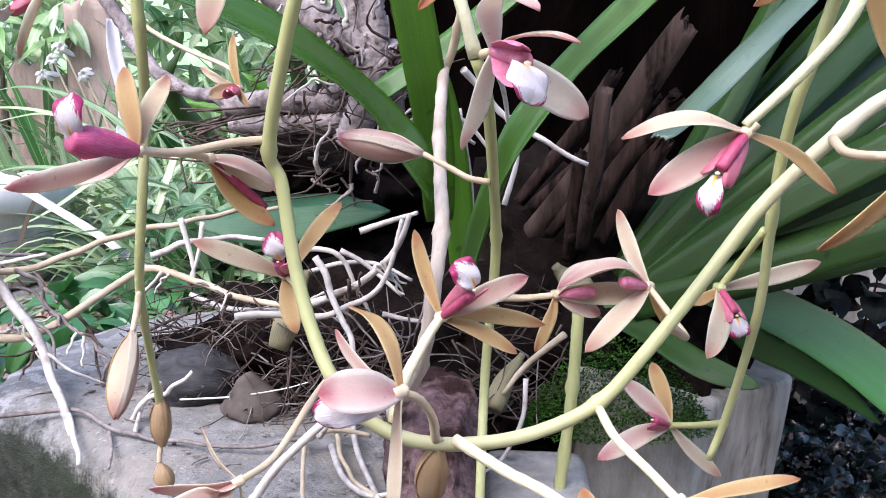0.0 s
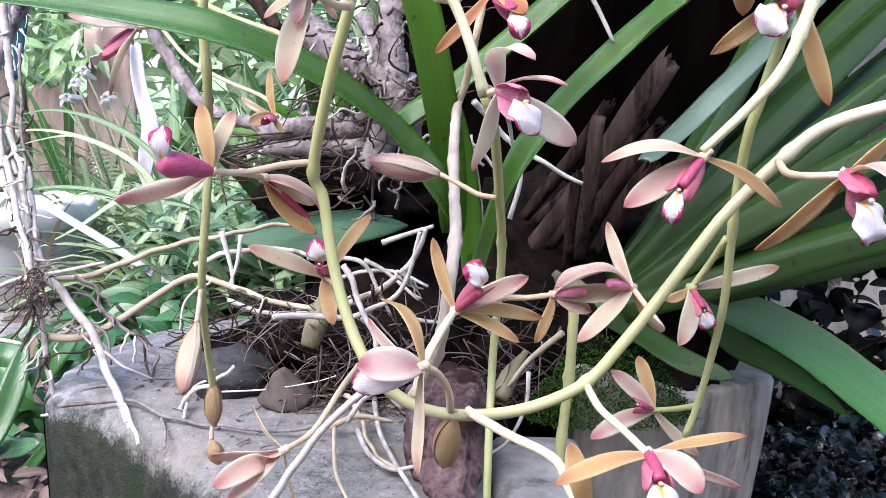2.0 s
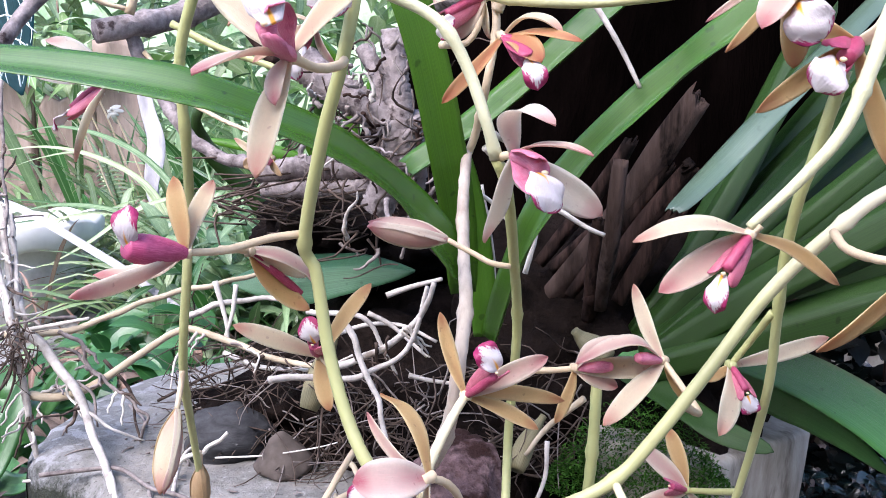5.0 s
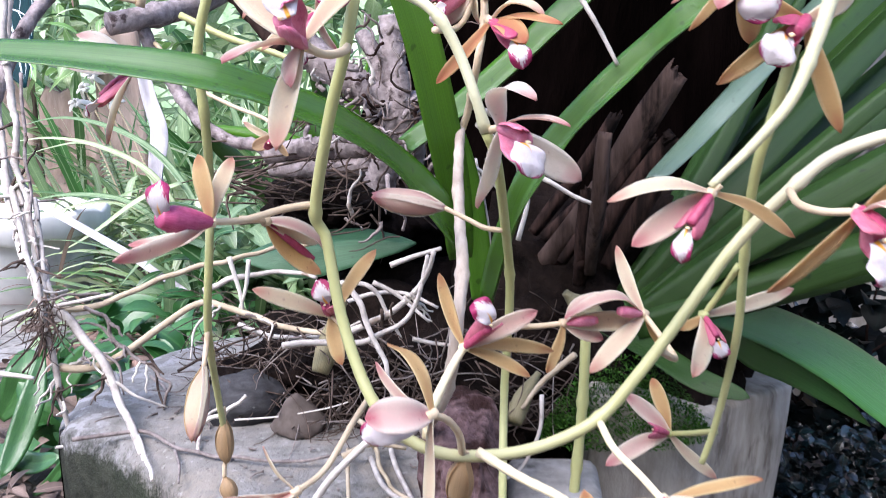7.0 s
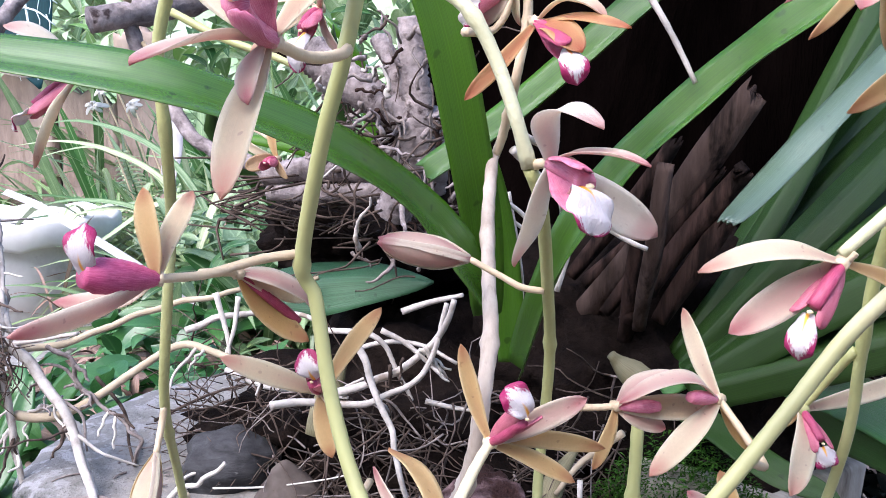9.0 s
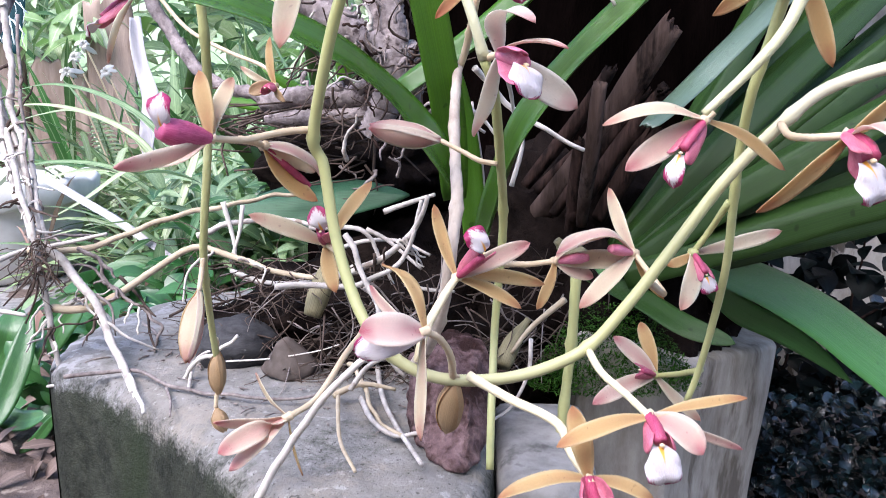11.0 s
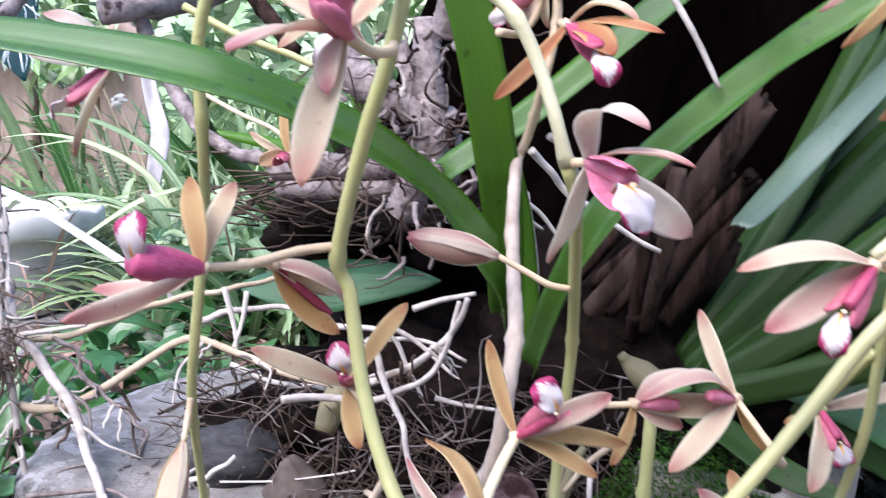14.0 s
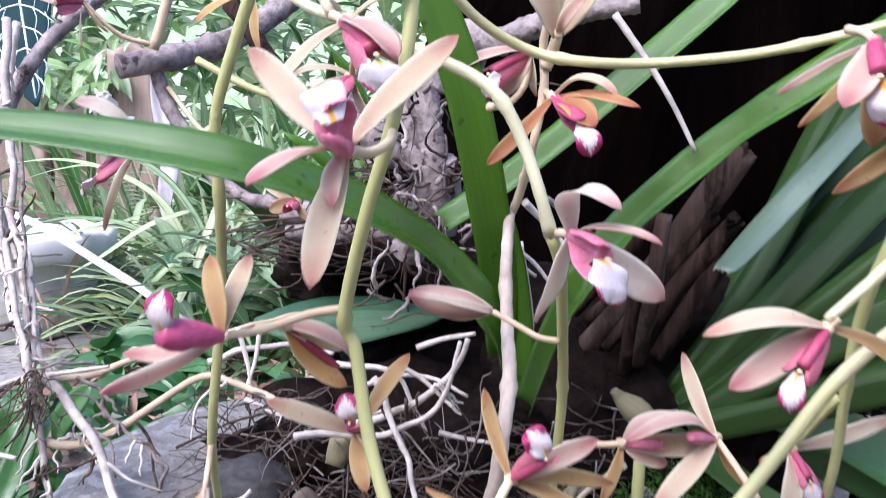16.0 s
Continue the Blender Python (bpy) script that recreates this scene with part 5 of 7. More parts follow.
flower(s7, (0.1205, 0.3000, 0.8774), (-0.4, -0.85, -0.2), [
    ((0.0935, 0.3150, 0.8603), 0.0030, 0.05, PETAL_PINK), ((0.1000, 0.3100, 0.8485), 0.0048, 0.03, PETAL_TAN), ((0.1050, 0.2850, 0.8547), 0.0115, 0.1, PETAL_PINK),
    ((0.1224, 0.3000, 0.8416), 0.011, 0.05, PETAL_TAN)], (0.1247, 0.2830, 0.8511), (0.1182, 0.2870, 0.8625), [(0.1212, 0.3100, 0.8817), (0.1186, 0.3180, 0.8837)], 0.012)

s8 = thing("flower_spike", (-0.0775, 0.3100, 0.9109), "short spike with pink-backed flowers among the leaves", "flower spike", "orchid spikes")
part("stem", tube([(-0.0990, 0.3300, 0.9373), (-0.0854, 0.3200, 0.9178), (-0.0725, 0.3100, 0.8977), (-0.0663, 0.3050, 0.8873)], 0.0024, 0.0018, n=16, sides=9), PEDICEL, s8)
flower(s8, (-0.0613, 0.3000, 0.8840), (0.4, -0.85, -0.2), [
    ((-0.0338, 0.3050, 0.8975), 0.0052, 0.08, PETAL, (0, -0.4, 1)), ((-0.0865, 0.2950, 0.8587), 0.0068, 0.08, PETAL, (0, -0.6, 0.8)), ((-0.0408, 0.2750, 0.8695), 0.0135, 0.15, PETAL_PINK, (0.3, -0.7, 0.6))],
    (-0.0448, 0.2720, 0.8597), (-0.0460, 0.2750, 0.8680), [(-0.0631, 0.3020, 0.8858), (-0.0663, 0.3050, 0.8873)], 0.011)
flower(s8, (-0.0758, 0.4200, 0.8734), (-0.6, -0.7, -0.3), [
    ((-0.1054, 0.4200, 0.8731), 0.0065, 0.15, PETAL, (0, -0.4, 1)), ((-0.1081, 0.4200, 0.8541), 0.0065, 0.05, PETAL), ((-0.0644, 0.4100, 0.8525), 0.0075, 0.05, PETAL_PINK)],
    (-0.0845, 0.4050, 0.8453), (-0.0801, 0.4050, 0.8607), [(-0.0720, 0.4000, 0.8847), (-0.0728, 0.3600, 0.8963), (-0.0691, 0.3100, 0.8928)], 0.009)

s9 = thing("flower_spike", (-0.2294, 0.6200, 0.9594), "thin olive spike with far small flowers", "flower spike", "orchid spikes")
part("stem", tube([(-0.2129, 0.6200, 1.0097), (-0.2285, 0.6200, 0.9612), (-0.2399, 0.6200, 0.9264), (-0.2472, 0.6200, 0.9041)], 0.0042, 0.0036, n=16, sides=9, lumps=0.03), PEDICEL, s9)
flower(s9, (-0.2885, 0.6000, 0.9354), (-0.9, -0.4, 0), [
    ((-0.2912, 0.6000, 0.9771), 0.010, 0.05, PETAL_PINK), ((-0.3240, 0.5800, 0.9423), 0.0085, 0.1, PETAL_PINK), ((-0.2907, 0.6000, 0.9031), 0.0062, 0.03, PETAL),
    ((-0.2714, 0.6000, 0.9140), 0.006, 0.05, PETAL)], (-0.2960, 0.5800, 0.9182), (-0.2980, 0.5800, 0.9314), [(-0.2685, 0.6100, 0.9142), (-0.2482, 0.6200, 0.9078)], 0.012)
flower(s9, (-0.1484, 0.5200, 0.9271), (-0.4, -0.8, -0.2), [
    ((-0.1843, 0.5200, 0.9101), 0.009, 0.1, PETAL_TAN, (0, -0.5, 0.9)), ((-0.1455, 0.5200, 0.8938), 0.0085, 0.03, PETAL_TAN), ((-0.1247, 0.5200, 0.9546), 0.009, 0.03, PETAL)],
    None, None, [(-0.1622, 0.5400, 0.9460), (-0.1919, 0.5800, 0.9796)], 0.01)
flower(s9, (-0.1318, 0.5600, 0.7996), (-0.3, -0.9, 0), [
    ((-0.1341, 0.5600, 0.8343), 0.0075, 0.03, PETAL_TAN), ((-0.1569, 0.5600, 0.8136), 0.0055, 0.05, PETAL), ((-0.1492, 0.5500, 0.7945), 0.010, 0.1, HUSK),
    ((-0.1229, 0.5500, 0.7883), 0.006, 0.1, HUSK)], None, (-0.1358, 0.5450, 0.7964), [(-0.1427, 0.5800, 0.8132), (-0.1771, 0.6000, 0.8268), (-0.2129, 0.6200, 0.8455), (-0.2447, 0.6400, 0.8782)], 0.008, tone=HUSK)

s10 = thing("flower_spike", (0.0706, 0.4200, 0.6863), "short brown-green stalk rising beside the moss", "flower spike", "orchid spikes")
part("stem", tube([(0.0720, 0.4250, 0.6886), (0.0694, 0.4200, 0.6481), (0.0654, 0.4150, 0.6143), (0.0613, 0.4100, 0.5803), (0.0592, 0.4100, 0.5436)], 0.0032, 0.0029, n=30, sides=9, lumps=0.04, knots=(0.3, 0.55)), STEM, s10)
flower(s10, (-0.0844, 0.3290, 0.6348), (-0.8, -0.5, -0.3), [
    ((-0.1210, 0.3250, 0.6335), 0.0085, 0.05, PETAL_PINK), ((-0.1169, 0.3150, 0.6214), 0.0115, 0.06, PETAL_PINK), ((-0.1127, 0.3180, 0.6109), 0.0095, 0.03, PETAL_PINK),
    ((-0.1023, 0.3400, 0.6542), 0.0045, 0.08, PETAL), ((-0.0794, 0.3350, 0.6005), 0.0025, 0.03, PETAL_TAN)], None, None, [(-0.0735, 0.3500, 0.6368), (-0.0621, 0.3800, 0.6505), (-0.0558, 0.4100, 0.6548)], 0.009)

# ---- aerial roots ----
roots = thing("aerial_roots", (-0.05, 0.5, 0.68), "pale grey orchid aerial roots spreading from the clump", "roots")
for k, (pts, r, mt) in enumerate([
        ([(-0.0860, 0.5000, 0.6684), (-0.0544, 0.5000, 0.6810), (-0.0299, 0.4900, 0.7014), (-0.0182, 0.4800, 0.7276)], 0.0032, ROOT),
        ([(-0.1208, 0.4800, 0.6670), (-0.1000, 0.4900, 0.6660), (-0.0770, 0.4900, 0.6654), (-0.0501, 0.4900, 0.6717), (-0.0323, 0.4900, 0.6899), (-0.0228, 0.4900, 0.7234)], 0.0028, ROOT),
        ([(-0.0745, 0.4900, 0.7007), (-0.0597, 0.4800, 0.6708), (-0.0492, 0.4700, 0.6516), (-0.0457, 0.4600, 0.6301), (-0.0336, 0.4600, 0.6106)], 0.0026, ROOT),
        ([(-0.1030, 0.5200, 0.7010), (-0.0687, 0.5000, 0.7031), (-0.0568, 0.5000, 0.6961), (-0.0506, 0.5000, 0.6793), (-0.0435, 0.5000, 0.6640)], 0.0024, ROOT),
        ([(-0.0508, 0.5200, 0.7116), (-0.0348, 0.5200, 0.7172), (-0.0143, 0.5000, 0.7260)], 0.0026, ROOT),
        ([(-0.0895, 0.5300, 0.6820), (-0.0659, 0.5400, 0.6874), (-0.0405, 0.5300, 0.6889), (-0.0183, 0.5200, 0.6804)], 0.0022, ROOT),
        ([(-0.0644, 0.5300, 0.6978), (-0.0486, 0.5300, 0.6891), (-0.0246, 0.5200, 0.6703)], 0.0022, ROOT),
        ([(-0.0357, 0.5000, 0.6638), (-0.0204, 0.5000, 0.6602), (-0.0010, 0.4900, 0.6610)], 0.0020, ROOT),
        ([(-0.1749, 0.5600, 0.7141), (-0.1684, 0.5600, 0.6858), (-0.1675, 0.5600, 0.6682)], 0.0024, ROOT_WHITE),
        ([(-0.1601, 0.5600, 0.7115), (-0.1638, 0.5600, 0.6900), (-0.1718, 0.5600, 0.6684)], 0.0022, ROOT_WHITE),
        ([(-0.3165, 0.5400, 0.6807), (-0.2916, 0.5500, 0.6806), (-0.2611, 0.5600, 0.6840), (-0.2244, 0.5700, 0.6992), (-0.1830, 0.5800, 0.7076), (-0.1519, 0.6000, 0.7131), (-0.1156, 0.6000, 0.7166)], 0.0032, ROOT_TAN),
        ([(-0.3373, 0.5300, 0.6740), (-0.3207, 0.5400, 0.6808), (-0.2950, 0.5400, 0.6853), (-0.2479, 0.5200, 0.6969)], 0.0024, ROOT),
        ([(-0.3022, 0.5400, 0.6380), (-0.2746, 0.5400, 0.6373), (-0.2429, 0.5500, 0.6532), (-0.2100, 0.5600, 0.6760), (-0.1959, 0.5600, 0.6800), (-0.1605, 0.5500, 0.6714), (-0.1232, 0.5300, 0.6645), (-0.0875, 0.5100, 0.6665)], 0.0038, ROOT_TAN),
        ([(-0.1992, 0.5700, 0.6866), (-0.1724, 0.5700, 0.6960), (-0.1375, 0.5700, 0.6994), (-0.1100, 0.5600, 0.6963)], 0.0030, ROOT),
        ([(-0.3015, 0.5400, 0.6833), (-0.2863, 0.5400, 0.6679), (-0.2655, 0.5300, 0.6445), (-0.2520, 0.5200, 0.6218), (-0.2309, 0.4900, 0.6053), (-0.2130, 0.4650, 0.5843)], 0.0044, ROOT),
        ([(-0.2917, 0.5500, 0.6390), (-0.2626, 0.5400, 0.6304), (-0.2499, 0.5200, 0.6132), (-0.2258, 0.4850, 0.5970), (-0.2163, 0.4700, 0.5930)], 0.0034, ROOT_WHITE),
        ([(-0.3073, 0.5350, 0.6847), (-0.3057, 0.5350, 0.6612), (-0.3011, 0.5350, 0.6265), (-0.2970, 0.5330, 0.5964), (-0.2826, 0.5250, 0.5786)], 0.0034, ROOT),
        ([(-0.282, 0.526, 0.586), (-0.279, 0.515, 0.568), (-0.287, 0.522, 0.543), (-0.283, 0.516, 0.523), (-0.272, 0.506, 0.498)], 0.0011, ROOT_GREY),
        ([(-0.260, 0.606, 0.608), (-0.241, 0.585, 0.604), (-0.230, 0.548, 0.601)], 0.0016, ROOT_GREY),
        ([(-0.268, 0.552, 0.618), (-0.245, 0.518, 0.606), (-0.224, 0.481, 0.603), (-0.205, 0.444, 0.602), (-0.192, 0.419, 0.602)], 0.0026, ROOT_WHITE),
        ([(-0.193, 0.464, 0.602), (-0.182, 0.439, 0.602), (-0.175, 0.416, 0.601)], 0.0014, ROOT_GREY),
        ([(-0.178, 0.463, 0.601), (-0.183, 0.490, 0.606), (-0.183, 0.511, 0.610), (-0.168, 0.518, 0.614), (-0.164, 0.534, 0.616)], 0.0017, ROOT),
        ([(-0.074, 0.489, 0.610), (-0.056, 0.442, 0.606), (-0.048, 0.407, 0.604), (-0.039, 0.387, 0.603), (-0.031, 0.381, 0.603)], 0.0022, ROOT_TAN),
        ([(-0.272, 0.487, 0.602), (-0.231, 0.495, 0.604), (-0.204, 0.475, 0.604), (-0.177, 0.458, 0.603), (-0.141, 0.445, 0.604), (-0.103, 0.440, 0.604), (-0.070, 0.447, 0.606)], 0.0019, ROOT_GREY),
        ([(-0.3008, 0.5200, 0.5833), (-0.2688, 0.5150, 0.5890), (-0.2290, 0.5100, 0.5986)], 0.0014, ROOT),
        ([(-0.2572, 0.5600, 0.6574), (-0.2377, 0.5550, 0.6361), (-0.2335, 0.5500, 0.6153), (-0.2265, 0.5400, 0.6053)], 0.0016, ROOT_BROWN),
        ([(-0.3777, 0.6800, 0.9305), (-0.3811, 0.6600, 0.8732), (-0.3818, 0.6400, 0.8173), (-0.3546, 0.6000, 0.7687), (-0.3288, 0.5600, 0.7293), (-0.3119, 0.5400, 0.7027), (-0.3076, 0.5350, 0.6826)], 0.0040, ROOT),
        ([(-0.3793, 0.6300, 0.8129), (-0.3642, 0.6100, 0.7635), (-0.3430, 0.5800, 0.7220), (-0.3231, 0.5600, 0.7032), (-0.3078, 0.5400, 0.6835)], 0.0040, ROOT_WHITE),
        ([(-0.3501, 0.6000, 0.7686), (-0.3267, 0.5700, 0.7232), (-0.3166, 0.5600, 0.7117), (-0.3084, 0.5400, 0.6856)], 0.0028, ROOT),
        ([(-0.3323, 0.5000, 0.6473), (-0.3126, 0.5000, 0.6447), (-0.3009, 0.5000, 0.6424)], 0.0026, ROOT_WHITE),
        ([(-0.3068, 0.5350, 0.6783), (-0.3104, 0.5300, 0.6542), (-0.3249, 0.5300, 0.6374)], 0.0016, ROOT_BROWN),
        ([(-0.3064, 0.5350, 0.6740), (-0.3161, 0.5300, 0.6586), (-0.3327, 0.5300, 0.6419)], 0.0012, ROOT_BROWN),
        ([(-0.3056, 0.5350, 0.6740), (-0.3075, 0.5300, 0.6499), (-0.3175, 0.5300, 0.6286)], 0.0012, ROOT_BROWN),
        ([(-0.1943, 0.5000, 0.5858), (-0.1878, 0.4900, 0.6022), (-0.1756, 0.4850, 0.6141), (-0.1620, 0.4800, 0.6217), (-0.1472, 0.4780, 0.6339)], 0.0024, ROOT_WHITE),
        ([(-0.1623, 0.5000, 0.6086), (-0.1291, 0.4950, 0.6122), (-0.0965, 0.4900, 0.6190), (-0.0793, 0.4800, 0.6268)], 0.0008, ROOT_WHITE),
        ([(-0.0962, 0.3050, 0.6013), (-0.0819, 0.3000, 0.6255), (-0.0637, 0.2920, 0.6537), (-0.0470, 0.2860, 0.6732), (-0.0351, 0.2900, 0.6820), (-0.0284, 0.3100, 0.6836)], 0.0026, ROOT_WHITE),
        ([(-0.061, 0.444, 0.602), (-0.049, 0.396, 0.606), (-0.035, 0.383, 0.602), (-0.020, 0.379, 0.606)], 0.0024, ROOT),
        ([(-0.056, 0.507, 0.602), (-0.047, 0.438, 0.606), (-0.036, 0.400, 0.602), (-0.018, 0.336, 0.606)], 0.0024, ROOT),
        ([(-0.078, 0.438, 0.606), (-0.061, 0.448, 0.610), (-0.039, 0.449, 0.606)], 0.0026, ROOT_TAN),
        ([(-0.0660, 0.4300, 0.6127), (-0.0551, 0.4300, 0.6274), (-0.0401, 0.4200, 0.6378)], 0.0022, ROOT),
        ([(-0.077, 0.454, 0.604), (-0.069, 0.395, 0.608), (-0.064, 0.368, 0.604), (-0.051, 0.324, 0.608)], 0.0018, ROOT_TAN),
        ([(0.0120, 0.4600, 0.8089), (0.0264, 0.4700, 0.7935), (0.0443, 0.4700, 0.7793), (0.0635, 0.4650, 0.7660), (0.0810, 0.4650, 0.7578)], 0.0026, ROOT_WHITE),
        ([(0.0357, 0.4700, 0.7347), (0.0426, 0.4700, 0.7634), (0.0353, 0.4700, 0.7847)], 0.0020, ROOT_WHITE),
        ([(0.0156, 0.4600, 0.7107), (0.0173, 0.4600, 0.7359), (0.0152, 0.4500, 0.7578), (0.0101, 0.4500, 0.7886)], 0.0016, ROOT),
        ([(0.0688, 0.4500, 0.6651), (0.0486, 0.4600, 0.6439), (0.0359, 0.4600, 0.6268)], 0.0026, ROOT_TAN),
        ([(0.0477, 0.4500, 0.6393), (0.0453, 0.4400, 0.6201), (0.0341, 0.4300, 0.6015), (0.0214, 0.4200, 0.5962)], 0.0018, ROOT),
        ([(-0.0664, 0.6200, 0.7736), (-0.0636, 0.6000, 0.7522), (-0.0655, 0.6000, 0.7254)], 0.0020, ROOT_BROWN),
        ([(0.0488, 0.4050, 0.9004), (0.0635, 0.3980, 0.8779), (0.0739, 0.3920, 0.8593), (0.0837, 0.3870, 0.8382)], 0.0021, ROOT),
        ([(0.0152, 0.4000, 0.8170), (0.0243, 0.4100, 0.8110), (0.0309, 0.4200, 0.7973), (0.0344, 0.4300, 0.7801)], 0.0020, ROOT),
        ([(0.0017, 0.4400, 0.7877), (0.0148, 0.4400, 0.7800), (0.0255, 0.4400, 0.7670)], 0.0018, ROOT_WHITE),
        ([(-0.0057, 0.4500, 0.7636), (0.0075, 0.4500, 0.7749), (0.0182, 0.4500, 0.7698)], 0.0018, ROOT),
        ([(-0.1764, 0.5800, 0.6568), (-0.1455, 0.5600, 0.6521), (-0.1098, 0.5300, 0.6587), (-0.0808, 0.5000, 0.6654)], 0.0024, ROOT_WHITE),
        ([(-0.2279, 0.5800, 0.6203), (-0.1908, 0.5800, 0.6386), (-0.1610, 0.5700, 0.6499), (-0.1453, 0.5600, 0.6565)], 0.0014, ROOT_BROWN)]):
    q = pts if r * len(pts) < 0.0105 else gnarled(pts, 0.0003 if pts[0][1] < 0.36 else 0.0008, k)
    part("root", tube(q, r * 0.85, r * 0.5, n=len(q) * 4, sides=8, lumps=0.05, seed=k), mt, roots)
strands = random.Random(17)
for k, (pts, r, mt) in enumerate([
        ([(-0.3700, 0.6500, 0.9300), (-0.3620, 0.6300, 0.8600), (-0.3550, 0.6200, 0.8310), (-0.3470, 0.6000, 0.7800), (-0.3400, 0.5900, 0.7600), (-0.3260, 0.5700, 0.7290), (-0.3150, 0.5550, 0.7070), (-0.3080, 0.5450, 0.6930)], 0.0034, ROOT),
        ([(-0.3750, 0.6300, 0.8300), (-0.3630, 0.6100, 0.7910), (-0.3430, 0.5800, 0.7370), (-0.3230, 0.5550, 0.7070), (-0.3130, 0.5400, 0.6880)], 0.0026, ROOT),
        ([(-0.3470, 0.6200, 0.8570), (-0.3390, 0.6000, 0.8040), (-0.3200, 0.5600, 0.7190), (-0.3120, 0.5400, 0.6880)], 0.0014, ROOT_GREY),
        ([(-0.3300, 0.5850, 0.7600), (-0.3210, 0.5700, 0.7270), (-0.3100, 0.5550, 0.7020), (-0.3040, 0.5450, 0.6870), (-0.3100, 0.5400, 0.6710)], 0.0022, ROOT),
        ([(-0.2810, 0.5450, 0.6820), (-0.2690, 0.5450, 0.6750), (-0.2610, 0.5450, 0.6610), (-0.2460, 0.5400, 0.6460), (-0.2290, 0.5350, 0.6360), (-0.2190, 0.5300, 0.6260), (-0.2220, 0.5300, 0.6110)], 0.0016, ROOT_GREY)]):
    line = gnarled(pts, 0.0012, 90 + k)
    part("root", tube(line, r, r * 0.6, n=len(line) * 4, sides=8, lumps=0.12, knots=(0.2, 0.37, 0.55, 0.72, 0.9), seed=k), mt, roots)
    for _ in range(7):
        c = V(line[strands.randrange(2, len(line) - 1)])
        d = unit(V((strands.gauss(0, 1), strands.gauss(-0.3, 0.4), strands.gauss(-0.4, 0.6)))) * strands.uniform(0.006, 0.022)
        part("root", tube(gnarled([c, c + d * 0.5, c + d + V((strands.gauss(0, 0.004), 0, strands.gauss(-0.002, 0.003)))], 0.0006, 7), strands.uniform(0.0009, 0.0018), 0.0007, n=12, sides=6, lumps=0.14), strands.choice([ROOT, ROOT_WHITE, ROOT_GREY, ROOT_BROWN]), roots)
twigs = random.Random(5)
for k in range(46):
    at = twigs.choice([[(-0.3546, 0.6000, 0.7687), (-0.3288, 0.5600, 0.7293)], [(-0.3288, 0.5600, 0.7293), (-0.3076, 0.5350, 0.6826)], [(-0.2863, 0.5400, 0.6679), (-0.2520, 0.5200, 0.6218)], [(-0.3022, 0.5400, 0.6380), (-0.2429, 0.5500, 0.6532)], [(-0.3057, 0.5350, 0.6612), (-0.2970, 0.5330, 0.5964)], [(-0.1959, 0.5600, 0.6800), (-0.1232, 0.5300, 0.6645)], [(-0.3165, 0.5400, 0.6807), (-0.2244, 0.5700, 0.6992)], [(-0.0860, 0.5000, 0.6684), (-0.0299, 0.4900, 0.7014)]])
    c = V(at[0]) + (V(at[1]) - V(at[0])) * twigs.random()
    d = unit(V((twigs.gauss(0, 1), twigs.gauss(-0.1, 0.4), twigs.gauss(-0.5, 0.7))))
    ln = twigs.uniform(0.015, 0.05)
    e = unit(d + V((twigs.gauss(0, 0.5), twigs.gauss(0, 0.3), twigs.gauss(-0.2, 0.5))))
    q = gnarled([c, c + d * ln * 0.5, c + d * ln * 0.5 + e * ln * 0.5], 0.0008, k)
    part("root", tube(q, twigs.uniform(0.0008, 0.0016), 0.0006, n=14, sides=6, lumps=0.1, seed=k), twigs.choice([ROOT, ROOT_WHITE, ROOT_GREY, ROOT_BROWN]), roots)

fibres = []
for k in range(48):
    c = V((-0.3054, 0.5350, 0.6833)) + V((g.gauss(0, 0.007), g.gauss(-0.004, 0.004), g.gauss(-0.004, 0.010)))
    d = unit(V((g.gauss(-0.2, 0.8), g.gauss(-0.2, 0.4), g.gauss(-0.9, 0.5)))) * g.uniform(0.012, 0.034)
    fibres.append(tube([c, c + d * 0.5 + V((g.gauss(0, 0.004), 0, g.gauss(0, 0.003))), c + d + V((g.gauss(0, 0.006), 0, g.gauss(0, 0.004)))], g.uniform(0.0003, 0.0009), 0.0003, n=6, sides=4, seed=k))
tagged(part("root_hair", join(*fibres), ROOT_BROWN, roots, "dark brown fine root hairs"), kind="stuff")

